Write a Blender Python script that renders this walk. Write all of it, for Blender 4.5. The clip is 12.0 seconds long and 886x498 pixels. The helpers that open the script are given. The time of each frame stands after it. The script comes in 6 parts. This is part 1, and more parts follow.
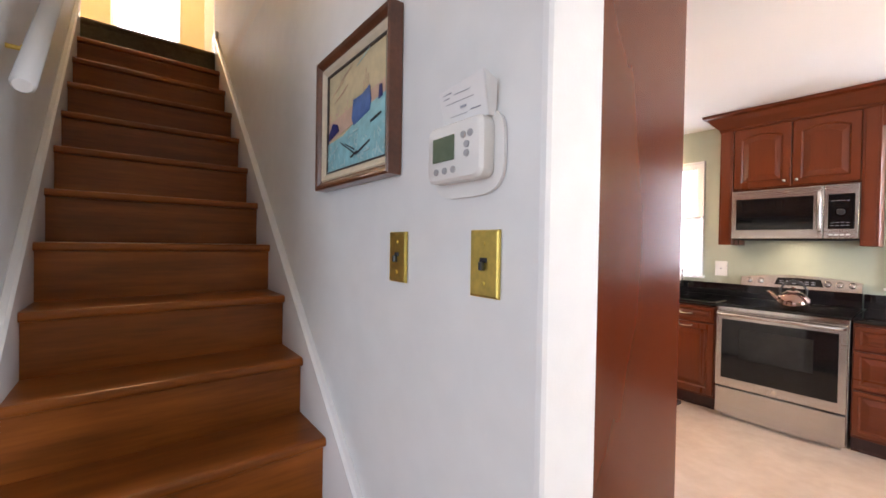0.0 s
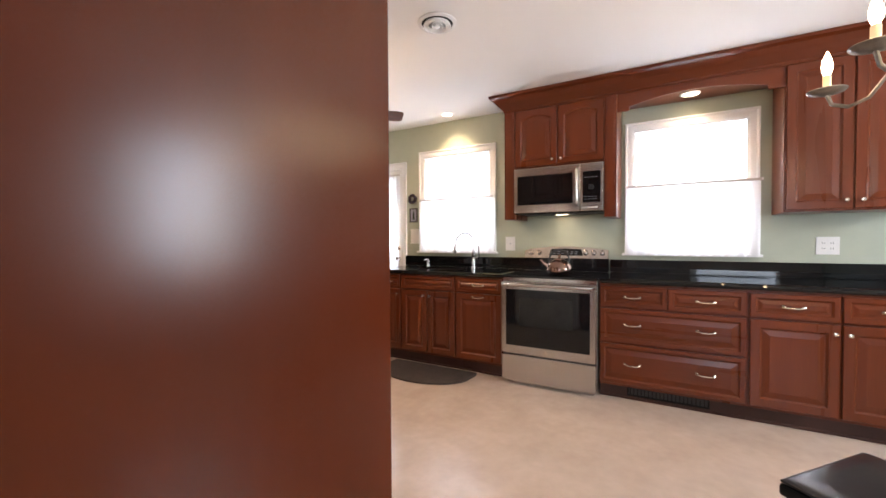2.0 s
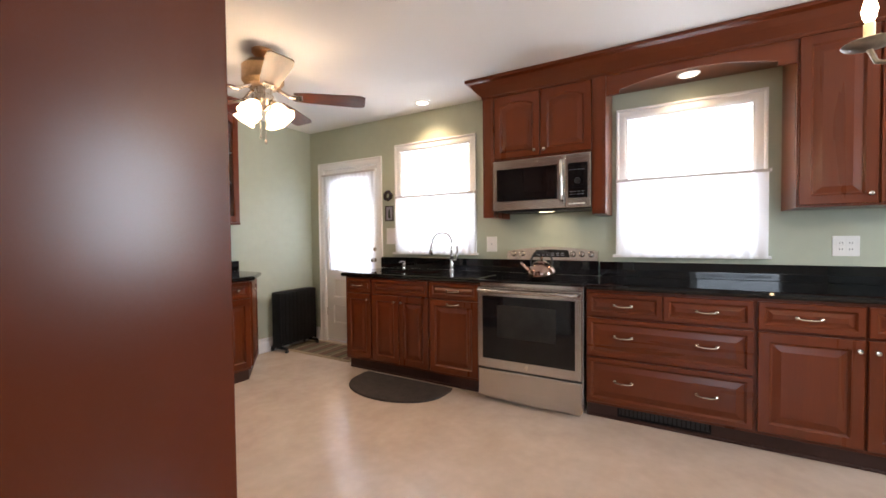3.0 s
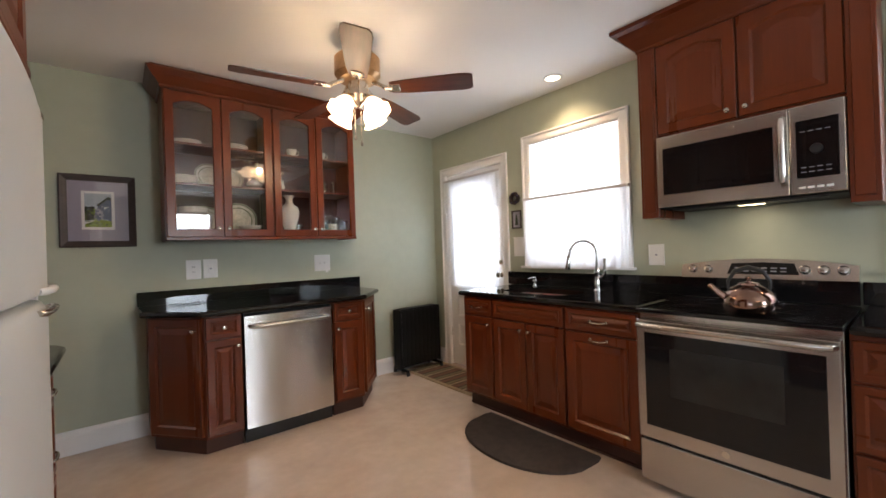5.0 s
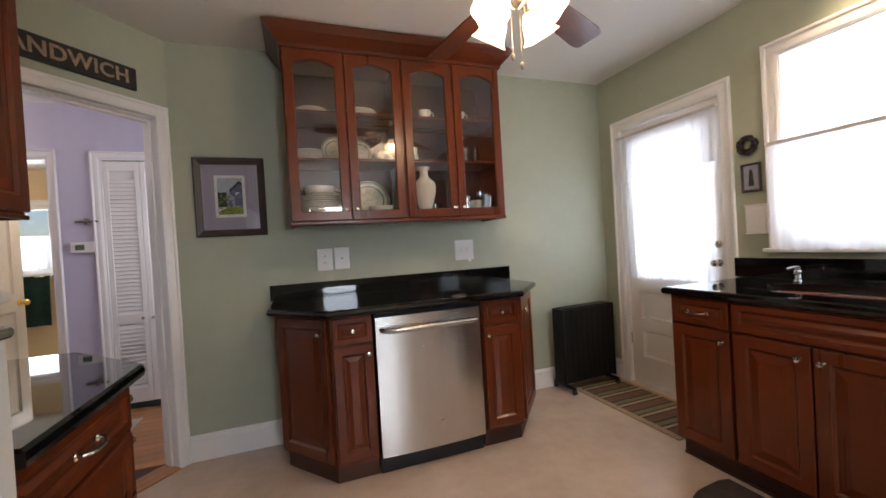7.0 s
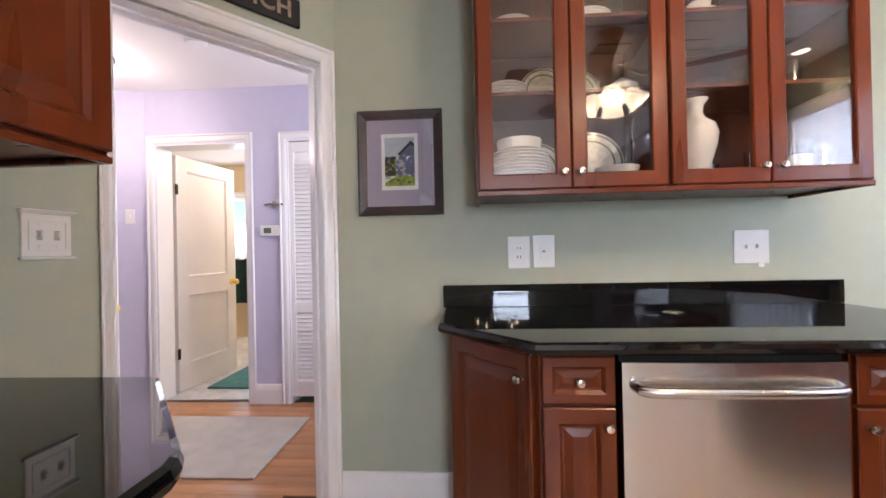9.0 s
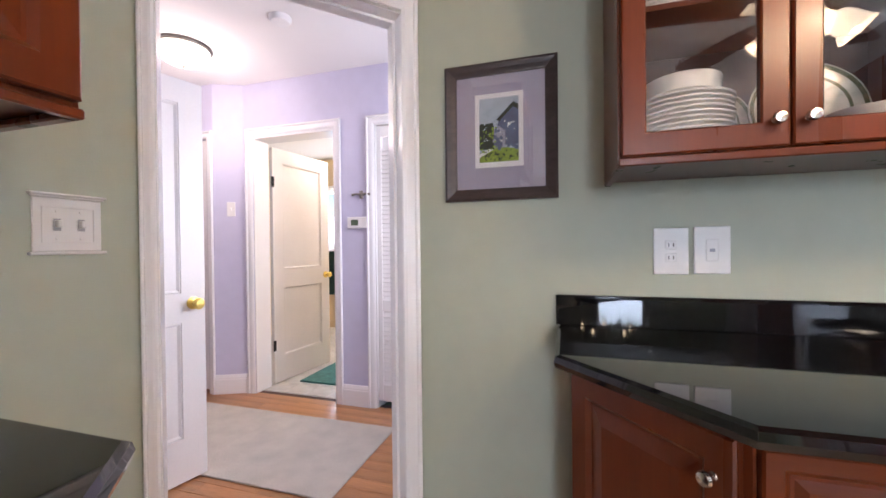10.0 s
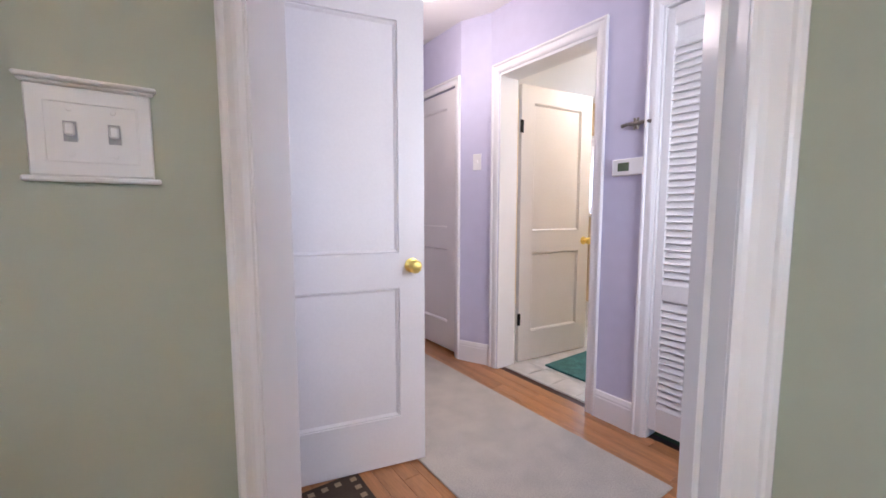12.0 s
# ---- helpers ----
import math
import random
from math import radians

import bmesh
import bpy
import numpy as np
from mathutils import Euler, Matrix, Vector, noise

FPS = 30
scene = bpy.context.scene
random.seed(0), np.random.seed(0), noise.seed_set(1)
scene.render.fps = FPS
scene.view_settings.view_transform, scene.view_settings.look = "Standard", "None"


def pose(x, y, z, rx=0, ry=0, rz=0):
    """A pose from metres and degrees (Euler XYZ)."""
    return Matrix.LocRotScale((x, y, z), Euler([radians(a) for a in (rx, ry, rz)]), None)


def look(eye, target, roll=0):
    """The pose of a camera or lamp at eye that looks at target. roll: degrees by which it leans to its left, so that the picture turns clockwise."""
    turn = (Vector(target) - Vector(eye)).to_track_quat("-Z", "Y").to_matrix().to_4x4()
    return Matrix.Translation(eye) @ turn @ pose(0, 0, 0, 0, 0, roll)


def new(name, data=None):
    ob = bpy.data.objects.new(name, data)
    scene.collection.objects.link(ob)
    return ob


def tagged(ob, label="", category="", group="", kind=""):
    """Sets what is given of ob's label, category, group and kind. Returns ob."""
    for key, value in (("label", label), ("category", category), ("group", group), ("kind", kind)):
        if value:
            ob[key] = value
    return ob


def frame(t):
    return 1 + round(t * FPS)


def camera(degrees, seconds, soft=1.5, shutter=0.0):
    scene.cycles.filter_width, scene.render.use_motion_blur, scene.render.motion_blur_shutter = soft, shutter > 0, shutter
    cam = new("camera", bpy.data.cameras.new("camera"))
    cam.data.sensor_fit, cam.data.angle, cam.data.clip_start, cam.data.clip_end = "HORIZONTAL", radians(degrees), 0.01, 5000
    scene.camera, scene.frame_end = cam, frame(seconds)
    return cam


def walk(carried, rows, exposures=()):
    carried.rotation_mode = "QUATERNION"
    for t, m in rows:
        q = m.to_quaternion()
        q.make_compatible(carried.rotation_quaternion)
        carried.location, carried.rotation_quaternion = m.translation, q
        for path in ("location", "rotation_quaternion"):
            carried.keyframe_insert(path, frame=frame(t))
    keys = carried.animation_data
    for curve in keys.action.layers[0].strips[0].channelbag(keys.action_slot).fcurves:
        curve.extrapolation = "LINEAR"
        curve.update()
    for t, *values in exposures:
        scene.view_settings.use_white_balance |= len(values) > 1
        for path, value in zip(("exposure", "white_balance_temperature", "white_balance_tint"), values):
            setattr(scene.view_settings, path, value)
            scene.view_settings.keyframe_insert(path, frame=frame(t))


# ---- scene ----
cam = camera(96.6, 12.0, soft=1.6)
PATH = [
    (0, (0.626, 0.041, 1.358), (1.869, 1.607, 1.331), 1.0),
    (0.5, (0.718, 0.005, 1.306), (2.098, 1.452, 1.288), 0.8),
    (1, (0.858, -0.021, 1.274), (2.382, 1.275, 1.248), 0.6),
    (1.5, (1.011, -0.05, 1.238), (2.662, 1.078, 1.209), 0.3),
    (2, (1.229, -0.068, 1.206), (2.963, 0.928, 1.162), -0.3),
    (2.5, (1.44, -0.1, 1.211), (3.197, 0.855, 1.152), -0.9),
    (4.5, (2.196, 0.072, 1.257), (3.621, 1.475, 1.249), -0.2),
    (5, (2.294, 0.203, 1.249), (3.561, 1.751, 1.253), -1.9),
    (5.5, (2.418, 0.375, 1.241), (3.521, 2.043, 1.243), -3.6),
    (6, (2.497, 0.54, 1.226), (3.469, 2.288, 1.231), -4.9),
    (6.5, (2.543, 0.771, 1.22), (3.381, 2.586, 1.207), -4.4),
    (7, (2.566, 0.987, 1.218), (3.251, 2.865, 1.193), -3.4),
    (7.2, (2.566, 1.085, 1.22), (3.182, 2.988, 1.192), -3.0),
    (9, (2.489, 1.922, 1.176), (2.369, 3.919, 1.184), -1.2),
    (9.5, (2.452, 2.139, 1.186), (2.113, 4.11, 1.188), -0.9),
    (10, (2.405, 2.342, 1.186), (1.818, 4.254, 1.168), -0.6),
    (10.5, (2.335, 2.523, 1.178), (1.477, 4.329, 1.143), -0.1),
    (11, (2.259, 2.712, 1.179), (1.123, 4.357, 1.119), -0.1),
    (11.5, (2.171, 2.878, 1.147), (0.776, 4.307, 1.047), -0.1),
    (12, (2.056, 3.026, 1.133), (0.429, 4.174, 0.949), 0.0),
]
walk(cam, [(t, look(eye, target, roll)) for t, eye, target, roll in PATH],
     exposures=[(0.0, 1.08, 6450, 18), (1.5, 0.68, 6400, 17), (2.5, 0.52, 6350, 15), (4.5, -0.14, 6350, 12), (5.5, 0.17, 6320, 12), (6.5, 0.12, 6300, 13), (7.2, -0.10, 6250, 13), (9.0, 0.88, 5900, 17), (10.5, 1.02, 5750, 17), (12.0, 0.74, 5620, 15)])

# ---- daylight and lamps ----
world = bpy.data.worlds.new("sky")
scene.world = world
world.use_nodes = True
wn, wl = world.node_tree.nodes, world.node_tree.links
sky = wn.new("ShaderNodeTexSky")
sky.sky_type, sky.sun_disc = "NISHITA", False
sky.sun_elevation, sky.sun_rotation = radians(48), radians(250)
wl.new(sky.outputs[0], wn["Background"].inputs[0])
wn["Background"].inputs[1].default_value = 0.12


def lamp(name, kind, matrix, energy, color=(1, 1, 1), size=0.1, size_y=None, blend=0.6, angle=100, spread=180):
    data = bpy.data.lights.new(name, kind)
    data.energy, data.color = energy, color
    if kind == "AREA":
        data.shape, data.size, data.size_y, data.spread = "RECTANGLE", size, size_y or size, radians(spread)
    elif kind == "SPOT":
        data.shadow_soft_size, data.spot_size, data.spot_blend = size, radians(angle), blend
    elif kind == "POINT":
        data.shadow_soft_size = size
    ob = new(name, data)
    ob.matrix_world = matrix
    return ob


sun = lamp("sun", "SUN", look((-6, -2.5, 8), (0, 0, 0)), 1.2, (1, 0.95, 0.88))
sun.data.angle = radians(12)
DAY = (0.84, 0.93, 1.0)
WARM = (1.0, 0.72, 0.44)
lamp("daylight_sink_window", "AREA", look((5.27, 1.976, 1.66), (0, 1.976, 1.5)), 32, DAY, 0.78, 0.98)
lamp("daylight_side_window", "AREA", look((5.27, -0.193, 1.66), (0, -0.193, 1.5)), 34, DAY, 0.78, 0.98)
lamp("daylight_back_door", "AREA", look((5.27, 3.115, 1.45), (0, 3.115, 1.4)), 26, DAY, 0.6, 1.0)
lamp("daylight_south_window", "AREA", look((3.4, -3.02, 1.6), (3.4, 0, 1.3)), 66, DAY, 0.80, 1.15)
lamp("daylight_west_window", "AREA", look((-2.62, -1.4, 1.5), (0, -1.2, 1.3)), 34, (0.74, 0.87, 1.0), 1.5, 1.2)
lamp("daylight_upstairs", "AREA", look((0.78, 6.45, 4.2), (0.7, 4, 3.4)), 55, DAY, 0.5, 1.0)
lamp("daylight_bath", "AREA", look((-0.68, 7.5, 1.65), (-0.3, 5, 1.2)), 13, DAY, 0.6, 0.8)
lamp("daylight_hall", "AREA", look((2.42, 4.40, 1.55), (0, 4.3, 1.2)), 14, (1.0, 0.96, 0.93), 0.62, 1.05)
for k in range(4):
    a = radians(20 + 90 * k)
    lamp("fan_bulb", "POINT", pose(3.42 + 0.130 * math.cos(a), 2.33 + 0.130 * math.sin(a), 2.083), 4.2, WARM, 0.028)
for k in range(5):
    a = radians(54 + 72 * k)
    lamp("chandelier_bulb", "POINT", pose(2.96 + 0.33 * math.cos(a), -0.82 + 0.33 * math.sin(a), 1.825), 2.2, WARM, 0.015)
lamp("can_bulb_sink", "SPOT", look((4.86, 1.957, 2.49), (4.97, 1.957, 0)), 27, WARM, 0.04, angle=120, blend=0.9)
lamp("can_bulb_side", "SPOT", look((4.90, -0.2, 2.33), (4.98, -0.2, 0)), 14, WARM, 0.04, angle=130, blend=0.9)
lamp("cooktop_lamp", "AREA", look((4.86, 0.78, 1.425), (4.92, 0.78, 0)), 0.55, (1.0, 0.80, 0.56), 0.05, 0.22)
lamp("hall_bulb", "POINT", pose(0.03, 4.33, 2.12), 7.2, (1.0, 0.79, 0.69), 0.08)
lamp("bath_bulb", "POINT", pose(0.6, 6.3, 2.25), 20, (1.0, 0.93, 0.86), 0.12)
lamp("upstairs_bulb", "POINT", pose(0.5, 4.9, 4.7), 42, (1.0, 0.70, 0.35), 0.12)

# ---- materials ----
def material(name, color, rough=0.5, metal=0.0, spec=0.5, var=0.0, scale=6.0, dark=None, bump=0.0, bump_scale=60.0,
             stretch=(1, 1, 1), coat=0.0, fine=0.0, fine_scale=90.0, rough_var=0.0, emit=0.0, random=0.0):
    """A surface with broad and fine variation of its colour, and relief."""
    m = bpy.data.materials.new(name)
    m.use_nodes = True
    n, l = m.node_tree.nodes, m.node_tree.links
    b = n["Principled BSDF"]
    b.inputs["Roughness"].default_value, b.inputs["Metallic"].default_value = rough, metal
    b.inputs["Specular IOR Level"].default_value, b.inputs["Coat Weight"].default_value = spec, coat
    b.inputs["Coat Roughness"].default_value = 0.08
    b.inputs["Base Color"].default_value = (*color, 1)
    tc, mp = n.new("ShaderNodeTexCoord"), n.new("ShaderNodeMapping")
    mp.inputs["Scale"].default_value = stretch
    l.new(tc.outputs["Object"], mp.inputs[0])
    out = None
    if var or fine:
        big, small = n.new("ShaderNodeTexNoise"), n.new("ShaderNodeTexNoise")
        big.inputs["Scale"].default_value, big.inputs["Detail"].default_value = scale, 2.5
        small.inputs["Scale"].default_value, small.inputs["Detail"].default_value = fine_scale, 3
        l.new(mp.outputs[0], big.inputs[0]), l.new(mp.outputs[0], small.inputs[0])
        d = dark or tuple(c * (1 - var) for c in color)
        ramp = n.new("ShaderNodeMapRange")
        ramp.inputs[1].default_value, ramp.inputs[2].default_value = 0.32, 0.68
        l.new(big.outputs[0], ramp.inputs[0])
        mix = n.new("ShaderNodeMix")
        mix.data_type = "RGBA"
        mix.inputs[6].default_value, mix.inputs[7].default_value = (*d, 1), (*color, 1)
        l.new(ramp.outputs[0], mix.inputs[0])
        out = mix.outputs[2]
        if fine:
            fr, mul = n.new("ShaderNodeMapRange"), n.new("ShaderNodeMix")
            fr.inputs[1].default_value, fr.inputs[2].default_value = 0.3, 0.7
            fr.inputs[3].default_value, fr.inputs[4].default_value = 1 - fine, 1 + fine * 0.5
            l.new(small.outputs[0], fr.inputs[0])
            mul.data_type, mul.blend_type = "RGBA", "MULTIPLY"
            mul.inputs[0].default_value = 1
            l.new(out, mul.inputs[6]), l.new(fr.outputs[0], mul.inputs[7])
            out = mul.outputs[2]
        if rough_var:
            rr = n.new("ShaderNodeMapRange")
            rr.inputs[3].default_value, rr.inputs[4].default_value = rough - rough_var, rough + rough_var
            l.new(big.outputs[0], rr.inputs[0]), l.new(rr.outputs[0], b.inputs["Roughness"])
    if random:
        info, hsv, rv = n.new("ShaderNodeObjectInfo"), n.new("ShaderNodeHueSaturation"), n.new("ShaderNodeMapRange")
        rv.inputs[3].default_value, rv.inputs[4].default_value = 1 - random, 1 + random
        l.new(info.outputs["Random"], rv.inputs[0]), l.new(rv.outputs[0], hsv.inputs["Value"])
        if out:
            l.new(out, hsv.inputs["Color"])
        else:
            hsv.inputs["Color"].default_value = (*color, 1)
        out = hsv.outputs[0]
    if out:
        l.new(out, b.inputs["Base Color"])
    if bump:
        t, bp = n.new("ShaderNodeTexNoise"), n.new("ShaderNodeBump")
        t.inputs["Scale"].default_value, t.inputs["Detail"].default_value = bump_scale, 5
        bp.inputs["Strength"].default_value, bp.inputs["Distance"].default_value = bump, 0.002
        l.new(mp.outputs[0], t.inputs[0]), l.new(t.outputs[0], bp.inputs["Height"]), l.new(bp.outputs[0], b.inputs["Normal"])
    if emit:
        b.inputs["Emission Color"].default_value, b.inputs["Emission Strength"].default_value = (*color, 1), emit
    return m


def glass(name, tint=(1, 1, 1), rough=0.0, mix=0.12):
    """A thin pane: mostly clear, with a mirror's share that grows at a slant."""
    m = bpy.data.materials.new(name)
    m.use_nodes = True
    n, l = m.node_tree.nodes, m.node_tree.links
    n.remove(n["Principled BSDF"])
    clear, gloss, fr, mx = n.new("ShaderNodeBsdfTransparent"), n.new("ShaderNodeBsdfGlossy"), n.new("ShaderNodeLayerWeight"), n.new("ShaderNodeMixShader")
    steep, share = n.new("ShaderNodeMath"), n.new("ShaderNodeMapRange")
    clear.inputs[0].default_value = (*tint, 1)
    gloss.inputs["Roughness"].default_value = rough
    steep.operation = "POWER"
    steep.inputs[1].default_value = 4
    share.inputs[3].default_value, share.inputs[4].default_value = mix * 0.35, 0.9
    l.new(fr.outputs[1], steep.inputs[0]), l.new(steep.outputs[0], share.inputs[0]), l.new(share.outputs[0], mx.inputs[0]), l.new(clear.outputs[0], mx.inputs[1]), l.new(gloss.outputs[0], mx.inputs[2])
    l.new(mx.outputs[0], n["Material Output"].inputs[0])
    return m


def sheer(name, color, clear_share):
    m = bpy.data.materials.new(name)
    m.use_nodes = True
    n, l = m.node_tree.nodes, m.node_tree.links
    n.remove(n["Principled BSDF"])
    tr, di, cl = n.new("ShaderNodeBsdfTranslucent"), n.new("ShaderNodeBsdfDiffuse"), n.new("ShaderNodeBsdfTransparent")
    tr.inputs[0].default_value, di.inputs[0].default_value = (*color, 1), (*color, 1)
    a, b, weave = n.new("ShaderNodeMixShader"), n.new("ShaderNodeMixShader"), n.new("ShaderNodeTexNoise")
    rng = n.new("ShaderNodeMapRange")
    rng.inputs[3].default_value, rng.inputs[4].default_value = clear_share * 0.6, clear_share * 1.4
    weave.inputs["Scale"].default_value = 25
    a.inputs[0].default_value = 0.68
    l.new(weave.outputs[0], rng.inputs[0]), l.new(rng.outputs[0], b.inputs[0])
    l.new(tr.outputs[0], a.inputs[1]), l.new(di.outputs[0], a.inputs[2])
    l.new(a.outputs[0], b.inputs[1]), l.new(cl.outputs[0], b.inputs[2])
    l.new(b.outputs[0], n["Material Output"].inputs[0])
    return m


CHERRY = material("cherry_wood", (0.132, 0.0265, 0.0062), 0.28, spec=0.34, var=0.17, scale=2.2, stretch=(6, 6, 0.35), fine=0.07, fine_scale=22, coat=0.05, rough_var=0.02, random=0.10)
CHERRY_RUN = material("cherry_wood_moulding", (0.110, 0.0215, 0.0052), 0.28, spec=0.34, var=0.14, scale=3, coat=0.05)
# the same cherry, darkened to hold the shade inside the glazed cabinet
CHERRY_IN = material("shaded_cherry_back", (0.060, 0.016, 0.007), 0.40, spec=0.3, var=0.2, scale=3, stretch=(5, 5, 0.5))
CHERRY_H = material("cherry_wood_level_grain", (0.132, 0.0265, 0.0062), 0.28, spec=0.34, var=0.17, scale=2.2, stretch=(0.35, 6, 6), fine=0.07, fine_scale=22, coat=0.05, rough_var=0.02, random=0.10)
PANEL = material("cherry_end_panel", (0.098, 0.0165, 0.0032), 0.25, spec=0.36, var=0.12, scale=2.2, stretch=(3, 3, 0.5))
# plinths and hall board bed: cherry with the shade under cabinets in its colour
SHADOW_WOOD = material("shaded_cherry_wood", (0.06, 0.017, 0.009), 0.5, var=0.3, scale=5, fine=0.2)
BLADE = material("fan_blade_wood", (0.095, 0.026, 0.012), 0.34, var=0.45, scale=4, stretch=(0.7, 6, 6), fine=0.25, fine_scale=20, coat=0.2)
GRANITE = material("black_granite", (0.010, 0.010, 0.011), 0.03, spec=0.5, var=0.6, scale=40, fine=0.9, fine_scale=260)
SAGE = material("sage_wall_paint", (0.43, 0.46, 0.362), 0.55, var=0.07, scale=1.4, bump=0.12, bump_scale=180, fine=0.03, fine_scale=12)
GREY = material("pale_grey_wall_paint", (0.78, 0.785, 0.785), 0.55, var=0.05, scale=1.3, bump=0.12, bump_scale=180, fine=0.03, fine_scale=12)
LILAC = material("lavender_wall_paint", (0.60, 0.585, 0.735), 0.55, var=0.05, scale=1.3, bump=0.12, bump_scale=180, fine=0.03, fine_scale=12)
YELLOW = material("warm_yellow_wall_paint", (0.72, 0.56, 0.34), 0.6, var=0.06, scale=1.5, bump=0.1, bump_scale=150)
CEIL = material("white_ceiling_paint", (0.81, 0.785, 0.76), 0.75, var=0.04, scale=1.2, bump=0.15, bump_scale=120)
WHITE = material("white_gloss_trim_paint", (0.87, 0.86, 0.855), 0.26, var=0.03, scale=3)
DOORW = material("white_door_paint", (0.84, 0.82, 0.80), 0.35, var=0.05, scale=2.4, bump=0.08, bump_scale=70, fine=0.02)
VINYL = material("mottled_beige_vinyl_floor", (0.63, 0.50, 0.405), 0.24, var=0.15, scale=4.5, dark=(0.56, 0.435, 0.34), fine=0.05, fine_scale=16)
OAK = material("orange_oak_boards", (0.52, 0.235, 0.085), 0.30, var=0.35, scale=2.5, stretch=(0.5, 7, 7), fine=0.2, fine_scale=30, bump=0.05, bump_scale=40, coat=0.2, random=0.14)
STAIRW = material("golden_oak_stair_boards", (0.35, 0.102, 0.016), 0.33, spec=0.3, var=0.5, scale=2.4, dark=(0.21, 0.060, 0.010), stretch=(0.7, 4, 7), fine=0.16, fine_scale=14, bump=0.05, bump_scale=40, coat=0.03, random=0.12)
CARPET = material("olive_brown_carpet", (0.16, 0.12, 0.06), 0.95, var=0.3, scale=30, fine=0.4, fine_scale=300, bump=0.8, bump_scale=350)
MARBLE = material("pale_bath_tile", (0.72, 0.71, 0.68), 0.25, var=0.2, scale=7, dark=(0.55, 0.54, 0.52), random=0.05)
STEEL = material("brushed_stainless_steel", (0.64, 0.62, 0.60), 0.21, metal=1.0, var=0.05, scale=3, stretch=(9, 9, 0.5), fine=0.02, fine_scale=50)
STEEL_H = material("level_brushed_stainless", (0.54, 0.515, 0.49), 0.24, metal=1.0, var=0.05, scale=3, stretch=(0.5, 9, 9), fine=0.02, fine_scale=50)
def brushed(m, amount, turn):
    b, t = m.node_tree.nodes["Principled BSDF"], m.node_tree.nodes.new("ShaderNodeTangent")
    t.direction_type, t.axis = "RADIAL", "Z"
    m.node_tree.links.new(t.outputs[0], b.inputs["Tangent"])
    b.inputs["Anisotropic"].default_value, b.inputs["Anisotropic Rotation"].default_value = amount, turn


brushed(STEEL, 0.8, 0.25)
STEEL_P = material("polished_stainless", (0.66, 0.63, 0.60), 0.13, metal=1.0, var=0.05, scale=3, stretch=(0.5, 9, 9))
CHROME = material("polished_chrome", (0.78, 0.78, 0.78), 0.07, metal=1.0, var=0.05, scale=10)
NICKEL = material("satin_nickel", (0.70, 0.64, 0.56), 0.22, metal=1.0, var=0.08, scale=20)
BRASS = material("polished_brass", (0.95, 0.73, 0.20), 0.34, metal=1.0, var=0.15, scale=18, fine=0.1)
BRONZE = material("warm_antique_bronze", (0.58, 0.37, 0.20), 0.3, metal=0.95, var=0.3, scale=14, fine=0.1)
PEWTER = material("aged_pewter", (0.33, 0.30, 0.26), 0.38, metal=0.9, var=0.35, scale=14, fine=0.15)
BLACKG = material("black_oven_glass", (0.008, 0.008, 0.009), 0.05, spec=0.38, var=0.3, scale=4)
OVENIN = material("oven_window_glass", (0.022, 0.021, 0.020), 0.07, spec=0.40, var=0.3, scale=8)
BLACKP = material("black_plastic", (0.018, 0.018, 0.02), 0.35, var=0.3, scale=14, bump=0.1)
BLACKM = material("black_enamelled_metal", (0.008, 0.0075, 0.0075), 0.5, spec=0.18, var=0.4, scale=9, bump=0.08)
LEATHER = material("black_leather", (0.015, 0.014, 0.016), 0.28, var=0.3, scale=9, bump=0.3, bump_scale=160)
PLASTW = material("white_plastic", (0.78, 0.77, 0.75), 0.35, var=0.03, scale=20)
ENAMEL = material("white_fridge_enamel", (0.74, 0.74, 0.72), 0.30, var=0.04, scale=3, bump=0.12, bump_scale=250)
LCD = material("green_grey_display", (0.13, 0.17, 0.11), 0.2, var=0.2, scale=30)
CHINAR = material("brown_green_glaze", (0.20, 0.17, 0.09), 0.2, var=0.6, scale=60, dark=(0.08, 0.12, 0.06), coat=0.3)
PAPER = material("white_paper", (0.80, 0.80, 0.80), 0.7, var=0.04, scale=12)
INK = material("grey_print", (0.30, 0.31, 0.36), 0.7, var=0.1, scale=40)
DARKFRAME = material("dark_brown_picture_frame", (0.060, 0.042, 0.038), 0.4, var=0.3, scale=8, stretch=(1, 6, 6), fine=0.2, fine_scale=40)
GOLDFRAME = material("reddish_brown_frame", (0.17, 0.06, 0.028), 0.3, var=0.4, scale=8, fine=0.2, coat=0.3)
LINEN = material("cream_liner", (0.66, 0.56, 0.42), 0.8, var=0.08, scale=40, bump=0.3, bump_scale=300)
COLLAR = material("grey_switch_recess", (0.40, 0.40, 0.41), 0.4, var=0.1, scale=30)
MATV = material("violet_grey_mount", (0.38, 0.36, 0.45), 0.8, var=0.05, scale=20)
RUGB = material("dark_brown_mat", (0.060, 0.042, 0.034), 0.9, var=0.3, scale=20, fine=0.3, fine_scale=260, bump=0.6, bump_scale=300)
RUGC = material("pale_beige_rug", (0.53, 0.485, 0.42), 0.95, var=0.14, scale=7, fine=0.2, fine_scale=180, bump=0.7, bump_scale=320)
RUGT = material("teal_bath_mat", (0.075, 0.225, 0.22), 0.95, var=0.3, scale=18, fine=0.3, fine_scale=150, bump=0.9, bump_scale=220)
RUGG = material("tan_rug_ground", (0.38, 0.28, 0.17), 0.95, var=0.2, scale=20, fine=0.25, fine_scale=200, bump=0.6, bump_scale=250)
RUGD = material("dark_rug_stripe", (0.065, 0.042, 0.026), 0.95, var=0.2, scale=20, fine=0.25, fine_scale=200, bump=0.6, bump_scale=250)
